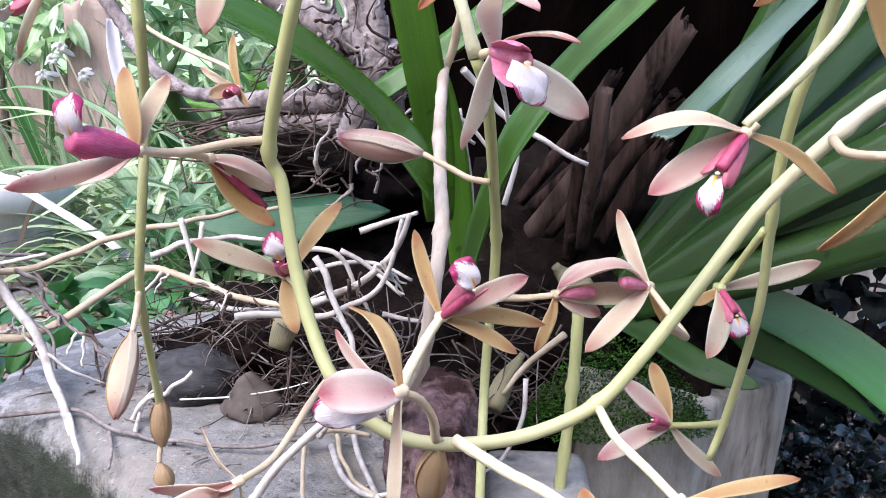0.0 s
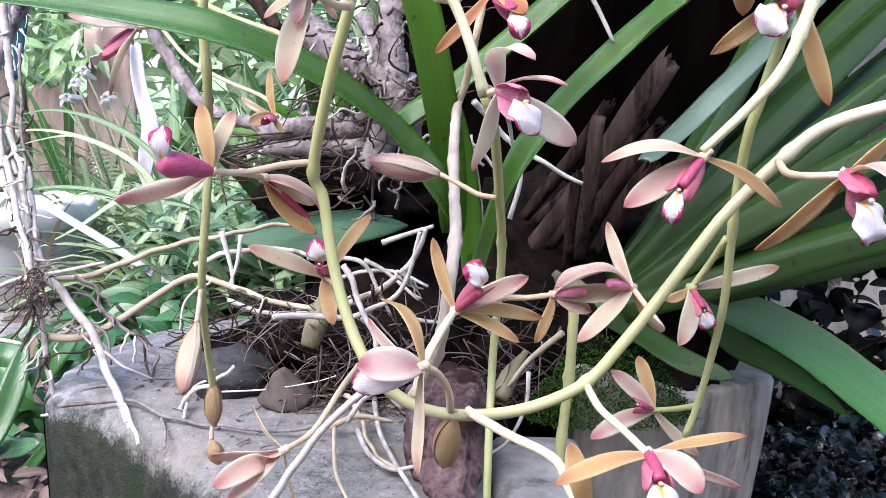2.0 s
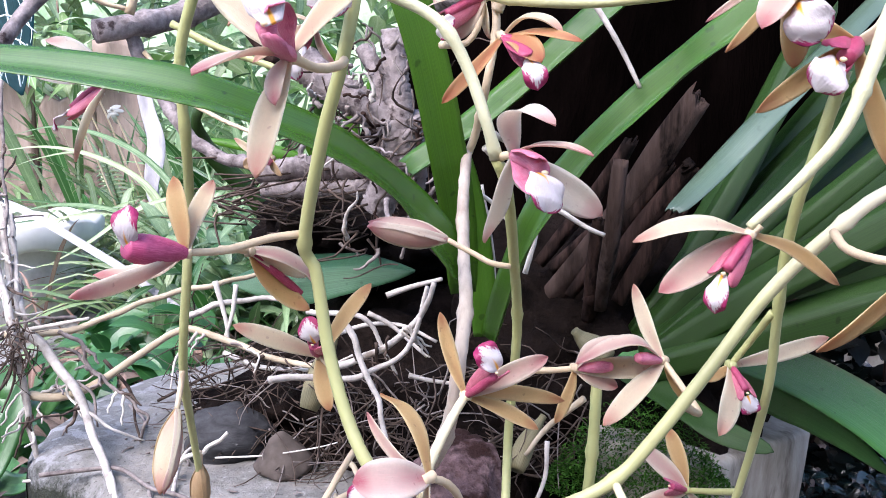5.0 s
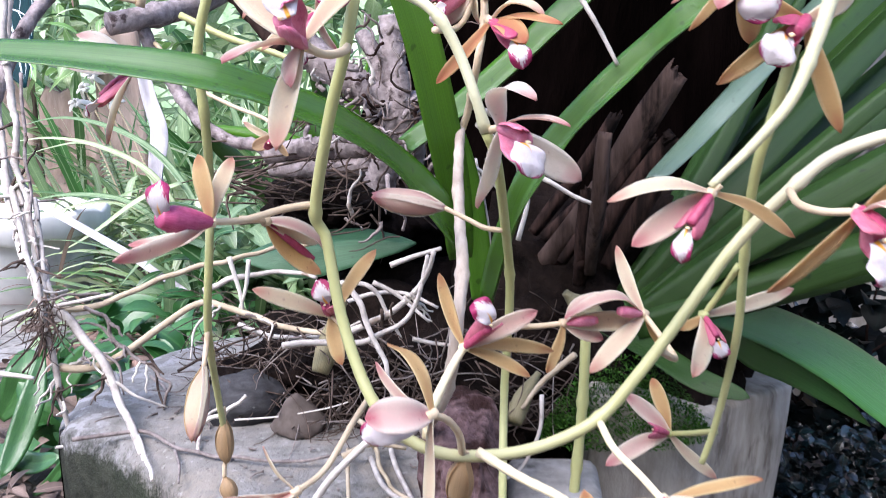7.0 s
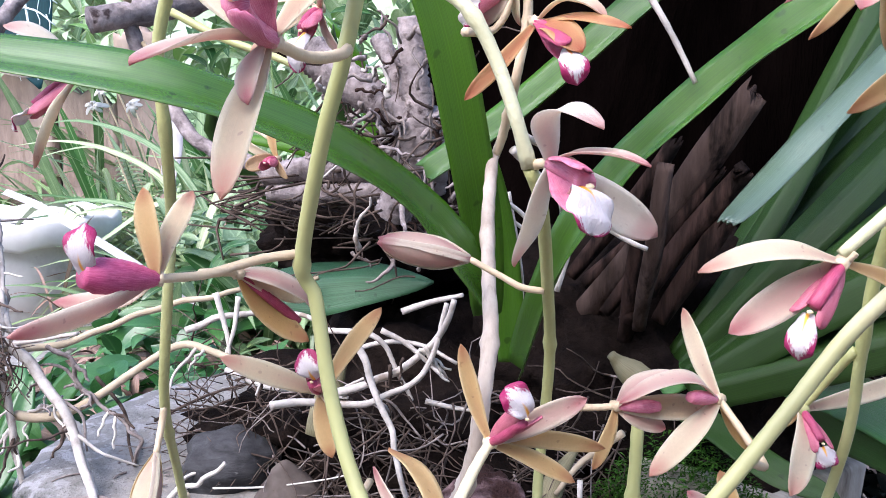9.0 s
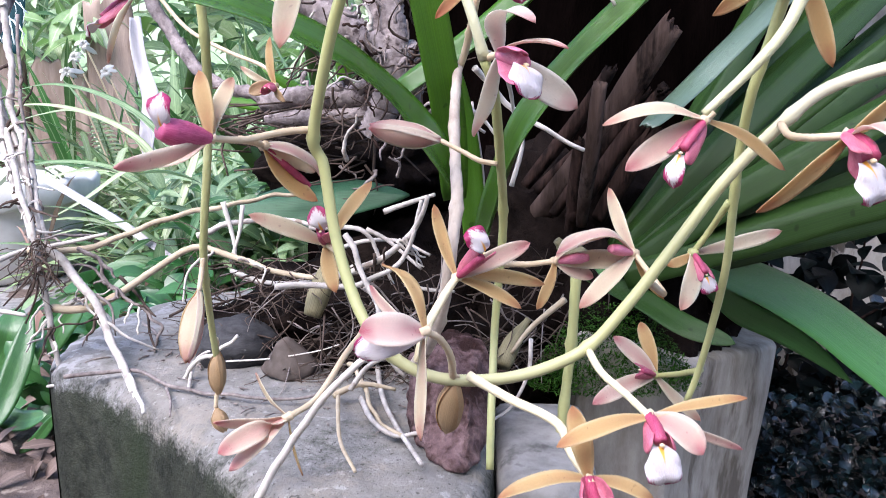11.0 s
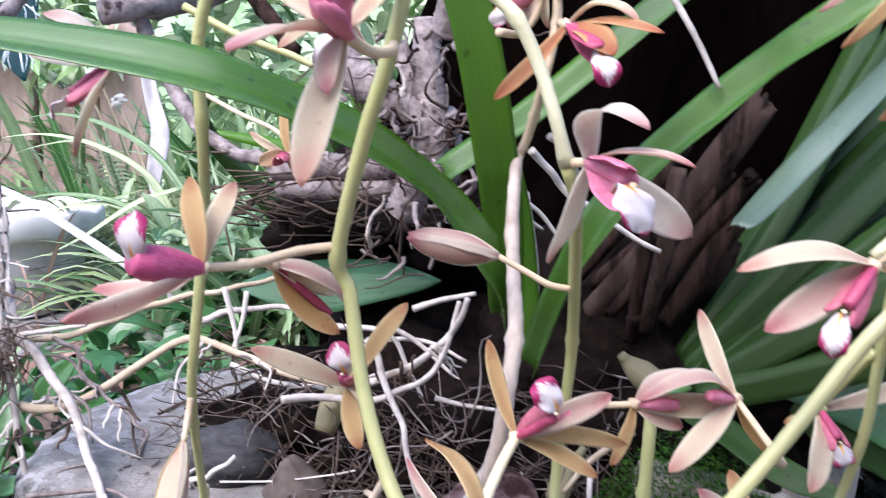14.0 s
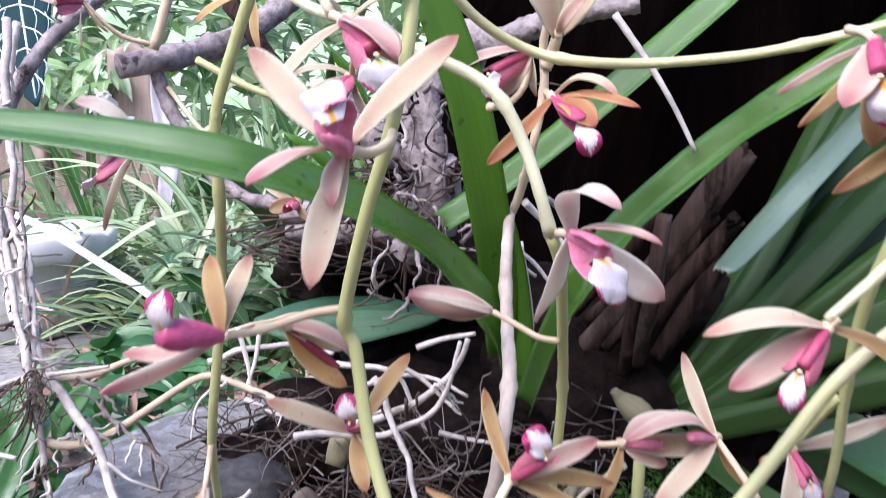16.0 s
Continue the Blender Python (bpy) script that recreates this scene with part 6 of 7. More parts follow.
# ---- driftwood and branches ----
drift = thing("driftwood_stump", (-0.03, 0.58, 0.75), "gnarled grey driftwood stump with fibrous roots", "driftwood")
for k, (pts, r, r1) in enumerate([
        ([(-0.1121, 0.5800, 0.8658), (-0.0865, 0.5700, 0.8462), (-0.0659, 0.5650, 0.8332), (-0.0455, 0.5600, 0.8184), (-0.0404, 0.5600, 0.7918)], 0.0125, 0.010),
        ([(-0.0476, 0.5700, 0.8849), (-0.0465, 0.5650, 0.8527), (-0.0432, 0.5600, 0.8244), (-0.0513, 0.5650, 0.7878), (-0.0613, 0.5700, 0.7626)], 0.0085, 0.012),
        ([(-0.0708, 0.5900, 0.8754), (-0.0581, 0.5800, 0.8538), (-0.0502, 0.5700, 0.8246)], 0.0055, 0.008),
        ([(-0.0369, 0.5600, 0.8282), (-0.0323, 0.5700, 0.8035), (-0.0359, 0.5800, 0.7780)], 0.0095, 0.008),
        ([(-0.0723, 0.5700, 0.7965), (-0.0547, 0.5650, 0.8064), (-0.0415, 0.5600, 0.8163)], 0.0050, 0.006),
        ([(-0.1514, 0.6000, 0.7868), (-0.1192, 0.5950, 0.7917), (-0.0836, 0.5900, 0.7909), (-0.0565, 0.5800, 0.7956)], 0.0075, 0.009),
        ([(-0.1477, 0.6000, 0.7757), (-0.1106, 0.5900, 0.7753), (-0.0751, 0.5850, 0.7767), (-0.0477, 0.5700, 0.7832)], 0.0060, 0.007),
        ([(-0.0333, 0.5400, 0.8745), (-0.0279, 0.5200, 0.8983), (-0.0170, 0.5000, 0.9026), (-0.0026, 0.4800, 0.8955), (0.0131, 0.4650, 0.9011), (0.0382, 0.4550, 0.9080), (0.0682, 0.4500, 0.9121)], 0.0095, 0.0052),
        ([(-0.0232, 0.5300, 0.8650), (-0.0169, 0.5100, 0.8858), (-0.0110, 0.4900, 0.8962)], 0.0075, 0.006)]):
    part("limb", tube(pts, r, r1, n=60, sides=14, lumps=0.075, seed=k * 3), DRIFT, drift)
hair = []
for k in range(95):
    c = V((-0.0504, 0.5650, 0.8104)) + V((g.gauss(0, 0.028), g.gauss(0.0, 0.018), g.gauss(0, 0.032)))
    p = [c]
    d = unit(V((g.gauss(-0.2, 0.6), g.gauss(-0.4, 0.5), g.gauss(-0.6, 0.6))))
    for _ in range(4):
        d = unit(d + V((g.gauss(0, 0.45), g.gauss(0, 0.45), g.gauss(-0.05, 0.4))))
        p.append(p[-1] + d * g.uniform(0.006, 0.016))
    hair.append(tube(p, g.uniform(0.0005, 0.0013), 0.0004, n=8, sides=4, seed=k))
for k in range(60):
    c = V((-0.1128, 0.6000, 0.7658)) + V((g.uniform(-0.07, 0.07), g.gauss(0.0, 0.02), g.gauss(0, 0.012)))
    hair.append(tube([c, c + V((g.uniform(-0.03, 0.03), g.gauss(0, 0.01), g.gauss(-0.002, 0.006))), c + V((g.uniform(-0.07, 0.07), g.gauss(0, 0.01), g.gauss(-0.004, 0.012)))], g.uniform(0.0006, 0.0015), 0.0006, n=6, sides=4, seed=k))
chips = random.Random(11)
for k in range(58):
    c = V((-0.0491, 0.5550, 0.8206)) + V((chips.gauss(0.002, 0.022), chips.gauss(-0.012, 0.012), chips.gauss(0, 0.040)))
    d = unit(V((chips.gauss(0, 0.7), chips.gauss(-0.2, 0.4), chips.gauss(0, 0.9)))) * chips.uniform(0.012, 0.03)
    part("twig", tube(gnarled([c, c + d * 0.5, c + d + V((chips.gauss(0, 0.006), 0, chips.gauss(0, 0.006)))], 0.001, k), chips.uniform(0.0008, 0.0021), 0.0006, n=14, sides=7, lumps=0.16, seed=k), chips.choice([DRIFT, DRIFT, BARK_BROWN, ROOT_GREY, ROOT_GREY, ROOT]), drift)
tagged(part("root_mat", join(*hair), ROOT_BROWN, drift, "mat of fine dry roots"), kind="stuff")
branch = thing("cut_branch", (-0.2425, 0.6600, 0.9050), "grey sawn branch with side twigs", "branch")
part("limb", tube([(-0.2733, 0.6200, 0.8919), (-0.2510, 0.6400, 0.8985), (-0.2295, 0.6700, 0.9078), (-0.2050, 0.7000, 0.9228), (-0.1709, 0.7400, 0.9576), (-0.1260, 0.8000, 1.0178)], 0.0088, 0.0105, n=40, sides=14, lumps=0.04, knots=(0.16, 0.3)), DRIFT, branch)
part("twig", tube(gnarled([(-0.2540, 0.6400, 0.8920), (-0.2440, 0.6400, 0.8600), (-0.2240, 0.6300, 0.8330), (-0.2000, 0.6200, 0.8110), (-0.1690, 0.6100, 0.7960), (-0.1310, 0.6000, 0.7890), (-0.0850, 0.5850, 0.7990)], 0.0016, 3), 0.0056, 0.0040, n=48, sides=10, lumps=0.08, knots=(0.3, 0.62)), DRIFT, branch)
part("twig", tube([(-0.2069, 0.6800, 0.9453), (-0.1847, 0.6600, 0.9192), (-0.1634, 0.6400, 0.8946), (-0.1393, 0.6200, 0.8676)], 0.0075, 0.005, n=20, sides=10, lumps=0.12), BARK_BROWN, branch)
part("twig", tube([(-0.2156, 0.6200, 0.8968), (-0.1783, 0.6100, 0.8782), (-0.1384, 0.6000, 0.8639), (-0.1072, 0.5900, 0.8500)], 0.0030, 0.0024, n=20, sides=8, lumps=0.04), STEM, branch)
vine = thing("woody_vine", (-0.3693, 0.6600, 0.8819), "thin grey-brown woody vine", "vine")
part("stem", tube([(-0.3849, 0.6400, 0.8332), (-0.3693, 0.6600, 0.8819), (-0.3533, 0.6800, 0.9160), (-0.3273, 0.7000, 0.9475), (-0.3046, 0.7200, 0.9696), (-0.2715, 0.7400, 0.9794), (-0.2222, 0.7600, 0.9918)], 0.0062, 0.0060, n=40, sides=10, lumps=0.06), DRIFT, vine)

for k, (pts, w, nrm) in enumerate([([(-0.626, 1.136, 0.475), (-0.628, 1.102, 0.423), (-0.641, 1.068, 0.365), (-0.648, 1.034, 0.334)], 0.037, (0.3, -0.9, 0.4)), ([(-0.741, 1.136, 0.332), (-0.670, 1.102, 0.335), (-0.628, 1.085, 0.330), (-0.581, 1.068, 0.347)], 0.034, (0, -0.8, 0.6)),
        ([(-0.602, 1.136, 0.413), (-0.585, 1.136, 0.448), (-0.562, 1.136, 0.475), (-0.547, 1.136, 0.492)], 0.037, (0, -0.9, 0.4)), ([(-0.739, 1.204, 0.355), (-0.712, 1.204, 0.393), (-0.695, 1.204, 0.430), (-0.700, 1.238, 0.460)], 0.051, (0.2, -1, 0.3)), ([(-0.626, 1.068, 0.290), (-0.606, 1.068, 0.303), (-0.592, 1.068, 0.317), (-0.568, 1.068, 0.347)], 0.017, (0.2, -1, 0.3))]):
    plant = thing("herb", pts[0], "light green broad leaf beside the concrete block", "plant", "herbs by the block")
    part("leaf", strap(pts, w, nrm, n=16, m=6, thick=0.0008, fold=0.2, taper=(0.3, 0.0), peak=0.45, seed=k), HERB, plant)

# ---- behind, on the open side ----
PX, PY, PZ = -1.285, 2.300, 0.290
pot = thing("flower_pot", (PX, PY, PZ), "large off-white plastic planter with a scalloped rim", "flower pot")
part("body", turned([(0.0, 0.0), (0.172, 0.0), (0.186, 0.012), (0.218, 0.150), (0.232, 0.212)], (PX, PY, PZ), 72, 0.004), POT, pot)
part("rim", turned([(0.232, 0.208), (0.258, 0.202), (0.266, 0.212), (0.271, 0.262), (0.259, 0.276), (0.240, 0.265), (0.228, 0.214)], (PX, PY, PZ), 72, 0.0, 0.012), POT, pot)
part("soil", turned([(0.0, 0.232), (0.14, 0.238), (0.234, 0.222)], (PX, PY, PZ), 40), SOIL_SHADED, pot)
tagged(part("paving_slab", prism([(-1.75, 1.45), (-0.98, 1.45), (-0.94, 2.65), (-1.75, 2.65)], GZ - 0.05, PZ - 0.001, 0.012, 4, 0.006, 2), CONCRETE), "grey concrete paving slab under the planter", "paving")
saucer = thing("plant_saucer", (-0.500, 0.750, GZ), "red plastic plant saucer on the ground", "saucer")
part("dish", turned([(0.0, 0.012), (0.08, 0.012), (0.10, 0.05), (0.106, 0.052), (0.108, 0.046), (0.085, 0.0), (0.0, 0.0)], (-0.500, 0.750, GZ - 0.010), 48), SAUCER, saucer)
fence = thing("board_fence", (-2.6, 4.24, GZ), "old brown weathered board fence with a broken top", "fence")
boards = random.Random(31)
x = -3.94
for k, (w, top) in enumerate(((0.36, 1.19), (0.33, 1.05), (0.39, 1.13), (0.34, 1.08), (0.36, 1.11), (0.31, 1.01), (0.24, 1.26))):
    verts, faces = [], []
    yk = 4.24 + boards.uniform(-0.02, 0.02) - 0.05 * (k == 6)
    for b in (0, 1):
        for i in range(9):
            for j in range(31):
                u, t = i / 8, j / 30
                h = top + 0.05 * noise.noise(Vector((u * 3 + k * 5, 0.5, b))) - 0.14 * (u - 0.5) ** 2 - (0.08 * abs(math.sin(7 * u + k)) if k % 2 else 0)
                p = Vector((x + w * (0.02 + 0.96 * u) + 0.01 * noise.noise(Vector((k, t * 4, u))), yk + 0.03 * b + 0.008 * noise.noise(Vector((u * 4 + k * 3, t * 3, b))), GZ - 0.02 + (h - GZ + 0.02) * t))
                verts.append(p)
    m = 9 * 31
    for i in range(8):
        for j in range(30):
            a = i * 31 + j
            faces += [(a, a + 31, a + 32, a + 1), (m + a, m + a + 1, m + a + 32, m + a + 31)]
    for i in range(8):
        a = i * 31 + 30
        faces.append((a, a + 31, m + a + 31, m + a))
    for j in range(30):
        a, b = j, 8 * 31 + j
        faces += [(a, a + 1, m + a + 1, m + a), (b, m + b, m + b + 1, b + 1)]
    part("board", (verts, faces, [(0, 0)] * len(verts)), FENCE, fence)
    x += w + 0.008
slat = thing("pale_slat", (-0.856, 2.334, 0.795), "pale weathered flat slat leaning upright", "slat")
part("board", strap([(-0.874, 2.334, 0.998), (-0.856, 2.312, 0.857), (-0.837, 2.290, 0.778), (-0.828, 2.268, 0.685), (-0.812, 2.224, 0.578)], 0.053, (0.1, -1, 0.2), n=40, m=8, thick=0.006, fold=0.25, taper=(0.5, 0.3), wave=0.3, twist=0.7), STRAP, slat)
band = thing("dried_leaf", (-0.856, 1.900, 0.539), "long bleached dry strap leaf lying across the planter rim", "dead leaf")
part("blade", strap([(-1.140, 2.000, 0.655), (-1.037, 1.960, 0.624), (-0.956, 1.930, 0.589), (-0.856, 1.900, 0.539), (-0.774, 1.870, 0.499), (-0.692, 1.840, 0.451), (-0.627, 1.820, 0.417)], 0.021, (0.2, -0.7, 0.7), n=30, m=6, thick=0.002, fold=0.2, taper=(0.9, 0.3), wave=0.05), STRAP, band)
velvet = thing("velvet_leaf_plant", (-1.374, 2.612, 1.101), "dark velvety heart leaf with white veins", "plant")
part("leaf", strap([(-1.470, 2.659, 1.447), (-1.427, 2.612, 1.246), (-1.366, 2.565, 1.066), (-1.306, 2.518, 0.913)], 0.294, (0.15, -1, 0.1), n=24, m=10, thick=0.003, fold=0.12, taper=(0.7, 0.0), peak=0.25, power=1.5, root=0.85), ANTH, velvet)
for k in range(7):
    for sg in (-1, 1):
        p0 = V((-1.402, 2.612, 1.406)) + (V((-1.300, 2.495, 0.952)) - V((-1.402, 2.612, 1.406))) * (k / 7)
        wd = 0.136 * (1 - (k / 8) ** 1.4)
        part("vein", tube([p0 + V((0, -0.012, 0)), p0 + V((sg * wd * 0.5, -0.012, -0.014)), p0 + V((sg * wd, -0.004, -0.052))], 0.0032, 0.0018, n=6, sides=5), VEIN, velvet)
        for share in (0.4, 0.75):
            e = p0 + V((sg * wd * share, -0.012, -0.028 * share))
            part("vein", tube([e, e + V((sg * 0.010, 0, -0.028)), e + V((sg * 0.003, 0, -0.061))], 0.0018, 0.0012, n=5, sides=4), VEIN, velvet)
part("vein", tube([V((-1.389, 2.589, 1.401)), V((-1.354, 2.553, 1.192)), V((-1.291, 2.483, 0.937))], 0.0045, 0.0025, n=10, sides=6), VEIN, velvet)

def blades(name, label, base, spread, count, length, width, droop, material, lean=(0, 0, 1), seed=1, scatter=0.7):
    q = random.Random(seed)
    out = []
    for _ in range(count):
        c = V(base) + V((q.uniform(-1, 1) * spread[0], q.uniform(-1, 1) * spread[1], q.uniform(-0.3, 0.3) * spread[2]))
        out.append(quick_blade(c, V(lean) + V((q.gauss(0, scatter), q.gauss(0, scatter), q.gauss(0, 0.2))), length * q.uniform(0.6, 1.2), width * q.uniform(0.6, 1.2), droop * q.uniform(0.5, 1.4), q, 7))
    return tagged(part(name, join(*out), material), label, "plant", kind="stuff")


def leaves(name, label, centre, size, count, length, width, material, seed=1, down=-0.2, category="bush"):
    q = random.Random(seed)
    out = []
    for _ in range(count):
        c = V(centre) + V([q.uniform(-1, 1) * s for s in size])
        ln = length * q.uniform(0.5, 1.3)
        out.append(quick_leaf(c, (q.gauss(0, 1), q.gauss(-0.5, 0.7), q.gauss(down, 0.6)), ln, width * ln / length * q.uniform(0.7, 1.2), q))
    return tagged(part(name, join(*out), material), label, category, kind="stuff")


leaves("leaf_litter", "pinkish brown dry leaves on the ground", (-0.48, 2.10, GZ + 0.02), (0.44, 0.60, 0.02), 1500, 0.055, 0.028, LITTER, 33, 0.0, "dead leaves")
blades("spider_plant", "arching green grassy leaves", (-0.58, 2.30, 0.28), (0.30, 0.30, 0.1), 170, 0.56, 0.036, 0.6, GRASS, seed=2)
blades("spider_plant", "pale striped arching grassy leaves", (-0.62, 2.30, 0.30), (0.28, 0.30, 0.1), 110, 0.58, 0.028, 0.65, GRASS_PALE, seed=3)
blades("spider_plant", "long green blades behind the orchid", (-0.32, 2.45, 0.28), (0.30, 0.34, 0.1), 160, 0.78, 0.044, 0.45, GRASS, seed=4)
blades("grass_tuft", "upright light green blades", (-0.60, 3.2, 0.28), (0.9, 0.4, 0.2), 200, 0.95, 0.048, 0.35, GRASS, seed=5)
blades("spider_plant", "light cream-edged arching leaves", (-1.0, 2.65, 0.40), (0.24, 0.24, 0.1), 80, 0.60, 0.030, 0.7, GRASS_PALE, seed=23)
blades("spider_plant", "fresh green blades below the branch", (-0.48, 1.90, 0.28), (0.27, 0.14, 0.08), 80, 0.42, 0.032, 0.5, GRASS, seed=24)
blades("grass_tuft", "long mixed green blades between fence and trunk", (-0.25, 3.2, 0.28), (0.70, 0.35, 0.2), 230, 0.95, 0.050, 0.4, GRASS, seed=27)
blades("grass_tuft", "dense long green blades far behind", (-0.85, 4.6, 0.28), (2.2, 0.4, 0.3), 620, 1.15, 0.055, 0.45, GRASS, seed=28)
blades("grass_tuft", "tall pale blades by the fence", (-1.0, 3.1, 0.28), (0.7, 0.25, 0.2), 90, 0.85, 0.032, 0.35, GRASS_PALE, seed=25)
arch = thing("spider_plant", (-0.769, 2.142, 0.567), "long pale arching leaves over the pot", "plant")
for k, (pts, w) in enumerate([([(-1.256, 2.326, 0.795), (-1.100, 2.280, 0.820), (-0.941, 2.234, 0.789), (-0.805, 2.188, 0.716), (-0.706, 2.142, 0.597), (-0.655, 2.096, 0.465)], 0.0196), ([(-1.307, 2.326, 0.751), (-1.137, 2.280, 0.766), (-0.976, 2.234, 0.739), (-0.824, 2.188, 0.663), (-0.726, 2.142, 0.521)], 0.0172), ([(-1.285, 2.372, 0.706), (-1.161, 2.326, 0.737), (-1.026, 2.280, 0.747), (-0.862, 2.211, 0.685), (-0.740, 2.142, 0.536)], 0.0138),
        ([(-1.199, 2.211, 0.594), (-1.061, 2.188, 0.617), (-0.905, 2.165, 0.602), (-0.786, 2.142, 0.536)], 0.0161), ([(-1.172, 2.211, 0.547), (-1.032, 2.188, 0.586), (-0.898, 2.165, 0.593), (-0.772, 2.142, 0.521)], 0.0161), ([(-1.062, 2.096, 0.470), (-0.952, 2.096, 0.527), (-0.826, 2.096, 0.608), (-0.734, 2.142, 0.642)], 0.0184),
        ([(-0.864, 1.981, 0.395), (-0.787, 2.004, 0.479), (-0.694, 2.050, 0.575), (-0.599, 2.096, 0.659)], 0.0230), ([(-0.703, 1.912, 0.421), (-0.670, 1.958, 0.513), (-0.650, 2.004, 0.593), (-0.638, 2.050, 0.661)], 0.0207)]):
    part("leaf", strap(pts, w, (0.1, -0.6, 0.8), n=22, m=4, thick=0.0012, fold=0.3, taper=(0.0, 0.7), peak=0.6, seed=k), GRASS_PALE if k % 3 else GRASS, arch)
behind = thing("strap_leaf_plant", (-0.20, 2.1, GZ), "clump of broad glossy green strap leaves behind the branch", "plant")
q = random.Random(21)
for k in range(14):
    a = V((-0.20 + q.uniform(-0.15, 0.15), 2.1 + q.uniform(-0.16, 0.24), GZ))
    w = V((q.gauss(-0.04, 0.12), q.gauss(0.0, 0.08), q.uniform(0.35, 0.62)))
    part("leaf", strap([a, a + w * 0.6 + V((0, 0, 0.03)), a + w + V((q.gauss(0, 0.06), -0.04, 0.04)), a + w * 1.25 + V((q.gauss(0, 0.10), -0.06, 0.0))], q.uniform(0.028, 0.048), (q.gauss(0, 0.5), -0.8, 0.5), n=18, m=4, thick=0.0016, fold=-0.3, taper=(0.6, 0.0), seed=k), q.choice([LEAF, LEAF, LEAF_WAXY, LEAF_BROAD, LEAF_DARK]), behind)
blade = thing("strap_leaf_plant", (-0.805, 1.820, 1.131), "long arching dark green blade by the vine", "plant")
part("leaf", strap([(-0.940, 1.860, 1.193), (-0.805, 1.820, 1.140), (-0.653, 1.780, 1.103), (-0.519, 1.780, 1.076), (-0.419, 1.820, 1.034)], 0.013, (0.400, -0.980, 0.885), n=26, m=6, thick=0.001, fold=-0.4, taper=(0.2, 0.0), peak=0.5), LEAF_WAXY, blade)
fern = thing("fern_frond", (-1.266, 3.100, 0.487), "small pale green fern frond", "fern")
spine = smooth([(-1.261, 3.100, 0.477), (-1.258, 3.040, 0.578), (-1.267, 3.010, 0.652), (-1.272, 2.980, 0.721)], 16)
part("stem", tube(spine, 0.0033, 0.0018, n=16, sides=6), GRASS, fern)
for k in range(1, 16):
    for sg in (-1, 1):
        ln = 0.051 * math.sin(math.pi * (0.15 + 0.8 * k / 16)) + 0.009
        part("leaflet", strap([spine[k], spine[k] + V((sg * ln * 0.6, -0.006, 0.006)), spine[k] + V((sg * ln, -0.003, -0.003))], 0.0102, (0, -1, 0.4), n=4, m=2, thick=0.0012, taper=(0.6, 0.0)), GRASS_PALE, fern)
for x, c in enumerate(((-1.353, 3.030, 0.923), (-1.317, 3.030, 0.967), (-1.328, 2.905, 0.870), (-1.194, 2.905, 0.869))):
    c = V(c)
    bloom = thing("white_flower", c, "small ragged white flower on a thin stalk", "flower", "white flowers")
    for k in range(7):
        a = k * 0.9 + x
        part("petal", strap([c, c + V((math.cos(a) * 0.0125, -0.01, math.sin(a) * 0.0125)), c + V((math.cos(a) * 0.045, 0.01 * (k % 3), math.sin(a) * 0.03 - 0.01)) * (0.5 + 0.3 * (k % 3))], 0.010 + 0.0038 * (k % 3), (0, -1, 0.3), n=6, m=4, thick=0.0012, taper=(0.4, 0.0)), WHITE, bloom)
    part("stalk", tube([c, c + V((0.05, 0.025, -0.15)), c + V((0.125, 0.05, -0.40))], 0.0035, 0.0035, n=8, sides=6), PEDICEL, bloom)
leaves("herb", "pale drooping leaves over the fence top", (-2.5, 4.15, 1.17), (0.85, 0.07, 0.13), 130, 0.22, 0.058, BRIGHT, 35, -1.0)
blades("dry_grass", "dead straw-coloured blades and stalks", (-0.95, 2.4, 0.30), (0.5, 0.4, 0.1), 70, 0.45, 0.012, 0.4, LITTER, seed=6)
leaves("herb", "small broad green leaves by the block", (-0.50, 1.28, 0.37), (0.20, 0.14, 0.09), 170, 0.072, 0.038, HERB, 7)
leaves("herb", "green leaves beside the planter", (-0.66, 1.70, 0.36), (0.13, 0.14, 0.08), 60, 0.11, 0.045, HERB, 8)
leaves("herb", "small lance leaves under the grass", (-0.34, 2.00, 0.44), (0.36, 0.20, 0.17), 520, 0.125, 0.036, BUSH, 9)
leaves("hedge", "bright green leafy hedge", (-1.2, 5.4, 1.1), (3.2, 0.7, 1.5), 1900, 0.26, 0.075, BUSH, 10)
leaves("hedge", "foliage far behind with bright light put into its pale colour", (-2.4, 7.6, 1.9), (4.8, 1.0, 2.3), 3200, 0.42, 0.18, BRIGHT, 11)
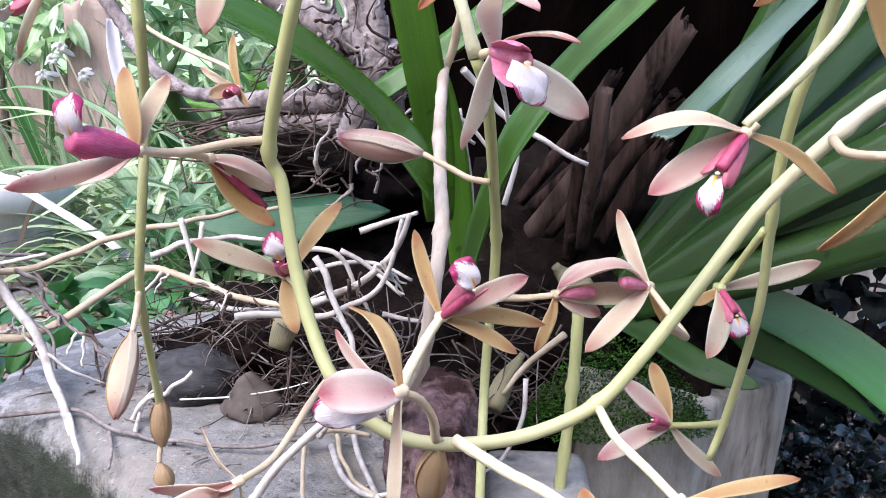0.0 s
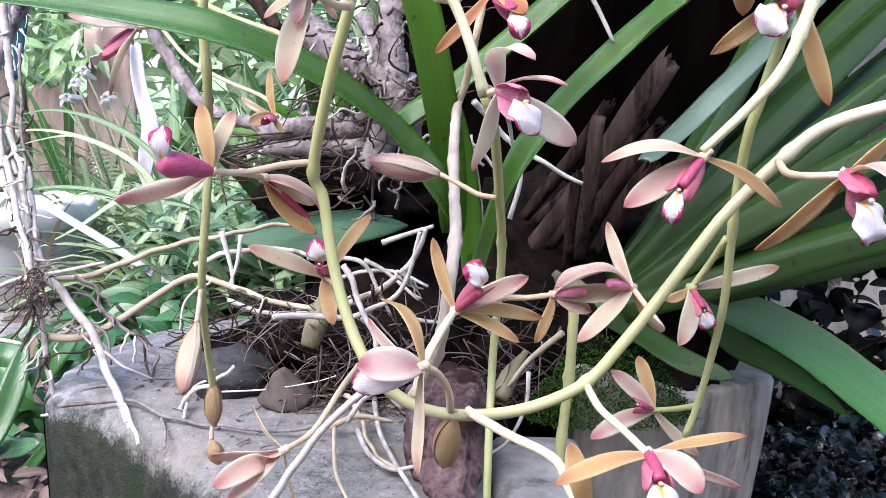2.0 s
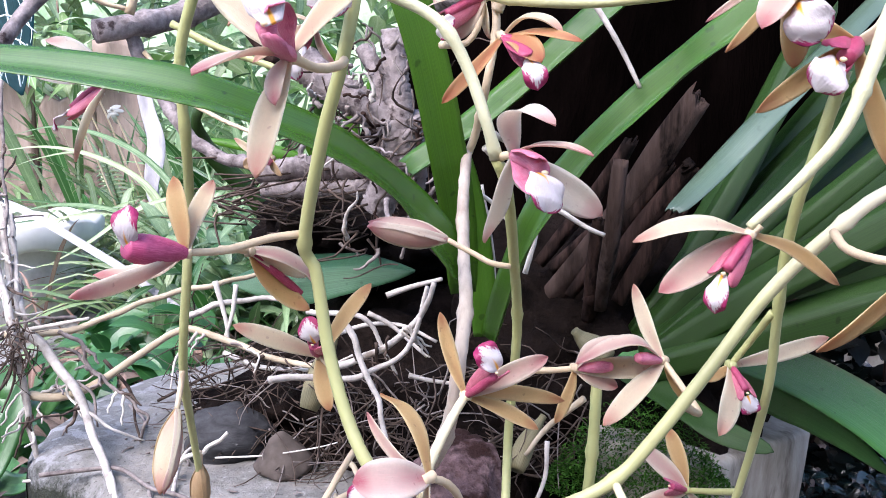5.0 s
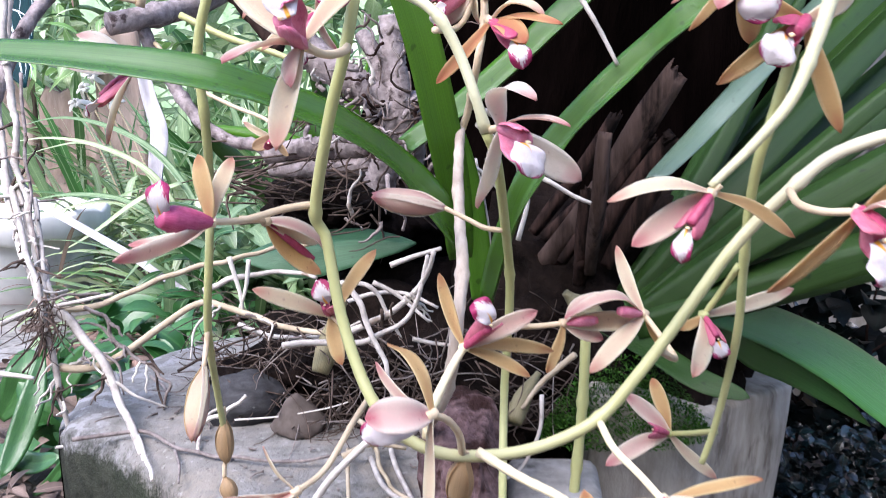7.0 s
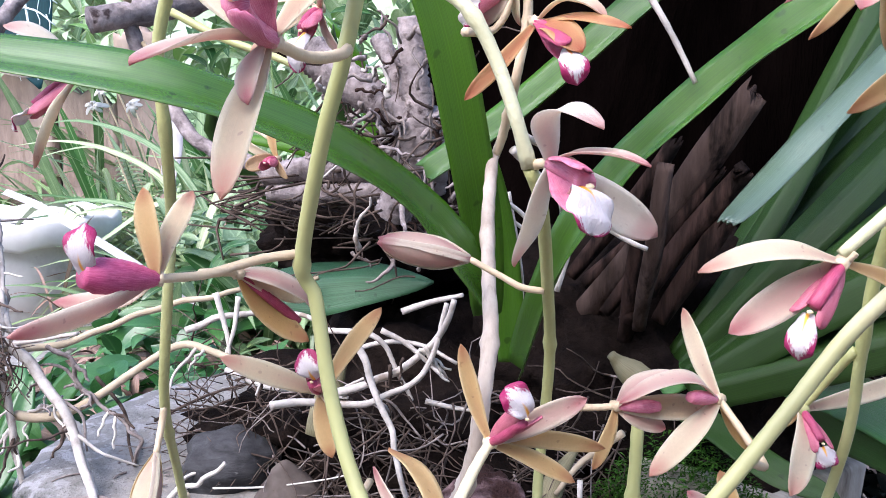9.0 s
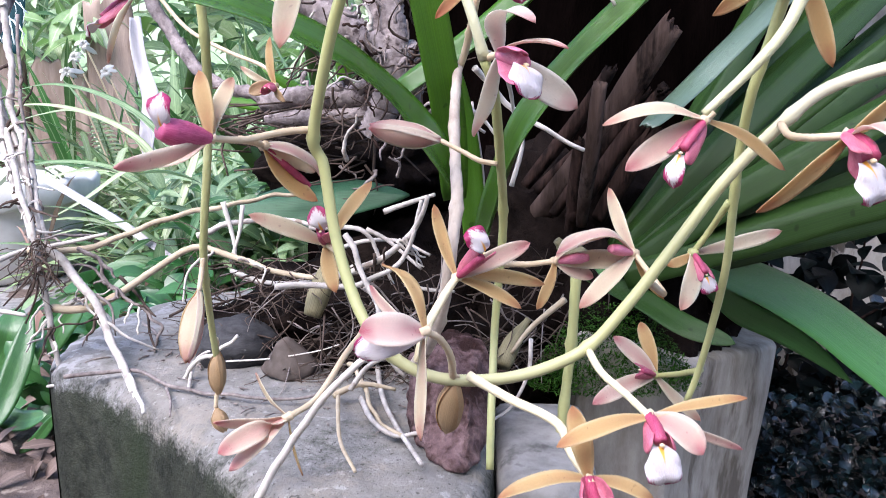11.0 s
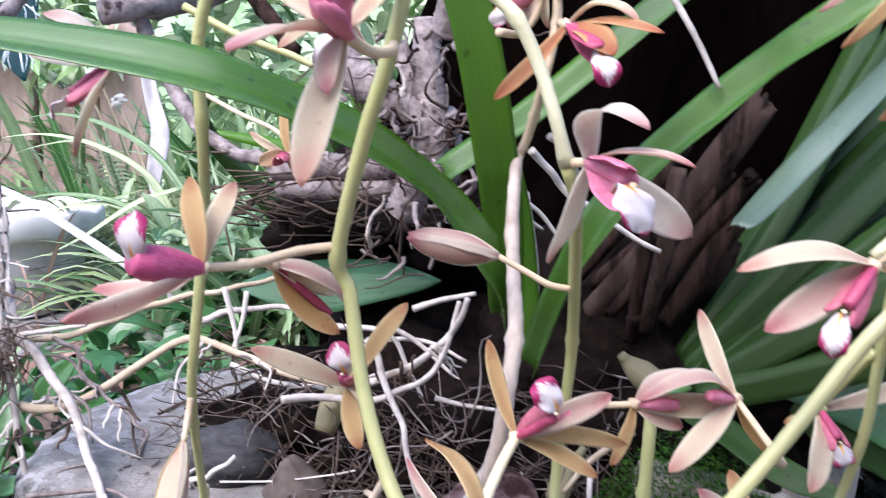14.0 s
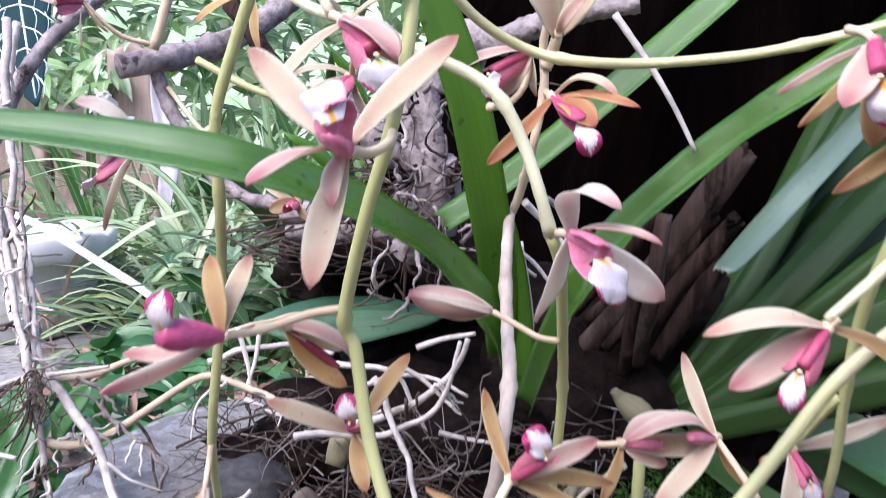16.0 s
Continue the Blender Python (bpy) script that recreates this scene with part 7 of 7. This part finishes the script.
leaves("leaf_litter", "dry brown fallen leaves", (-0.55, 1.1, GZ + 0.02), (0.5, 0.6, 0.015), 1100, 0.045, 0.02, LITTER_DULL, 12, 0.0, "dead leaves")
leaves("dark_bush", "glossy small-leaved shrub, its shade put into near-black leaf colours", (0.50, 0.80, 0.36), (0.21, 0.09, 0.135), 5200, 0.014, 0.011, BUSH_SHADED, 13)
leaves("dark_bush", "sparse round leaves above the shrub, coloured black as silhouettes", (0.50, 0.84, 0.56), (0.18, 0.07, 0.10), 380, 0.030, 0.026, BUSH_SILHOUETTE, 14)
leaves("dark_bush", "shrub leaves before the wall, shade put into their dark colour", (0.66, 1.1, 0.36), (0.3, 0.1, 0.14), 500, 0.03, 0.022, BUSH_SHADED, 15)
sprigs = random.Random(9)
for k in range(9):
    c = V((sprigs.uniform(0.34, 0.62), sprigs.uniform(0.80, 0.86), 0.44))
    stick = thing("shrub_twig", c, "thin bare black twig of the shrub", "twig", "shrub twigs")
    part("stem", tube(gnarled([c, c + V((sprigs.gauss(0, 0.03), 0, 0.09)), c + V((sprigs.gauss(0, 0.06), 0, sprigs.uniform(0.14, 0.22)))], 0.003, k), 0.0020, 0.0010, n=16, sides=6), BARK_BROWN, stick)
tagged(part("wall_east", prism([(0.34, 1.36), (3.0, 1.36), (3.0, 1.5), (0.34, 1.5)], GZ - 0.05, 2.4, 0.01, 3, 0.004, 3), WALL), "pale stained garden wall", "wall", kind="structure")
# Unseen wall added behind the camera to block low sky and bounce light.
tagged(part("bounce_wall", prism([(-4.0, -2.35), (4.0, -2.35), (4.0, -2.2), (-4.0, -2.2)], GZ - 0.05, 2.9, 0.01, 1, 0.0, 3), WALL_BOUNCE), "plain pale wall added out of view to bounce light", "wall", kind="structure")
v = []
for i in range(41):
    a = math.radians(35 + 110 * i / 40)
    for j in range(13):
        v.append((20 * math.cos(a), 20 * math.sin(a), GZ - 0.2 + 7.5 * j / 12 + 1.1 * noise.noise(Vector((i * 0.5, j * 0.4, 0))) * (j == 12)))
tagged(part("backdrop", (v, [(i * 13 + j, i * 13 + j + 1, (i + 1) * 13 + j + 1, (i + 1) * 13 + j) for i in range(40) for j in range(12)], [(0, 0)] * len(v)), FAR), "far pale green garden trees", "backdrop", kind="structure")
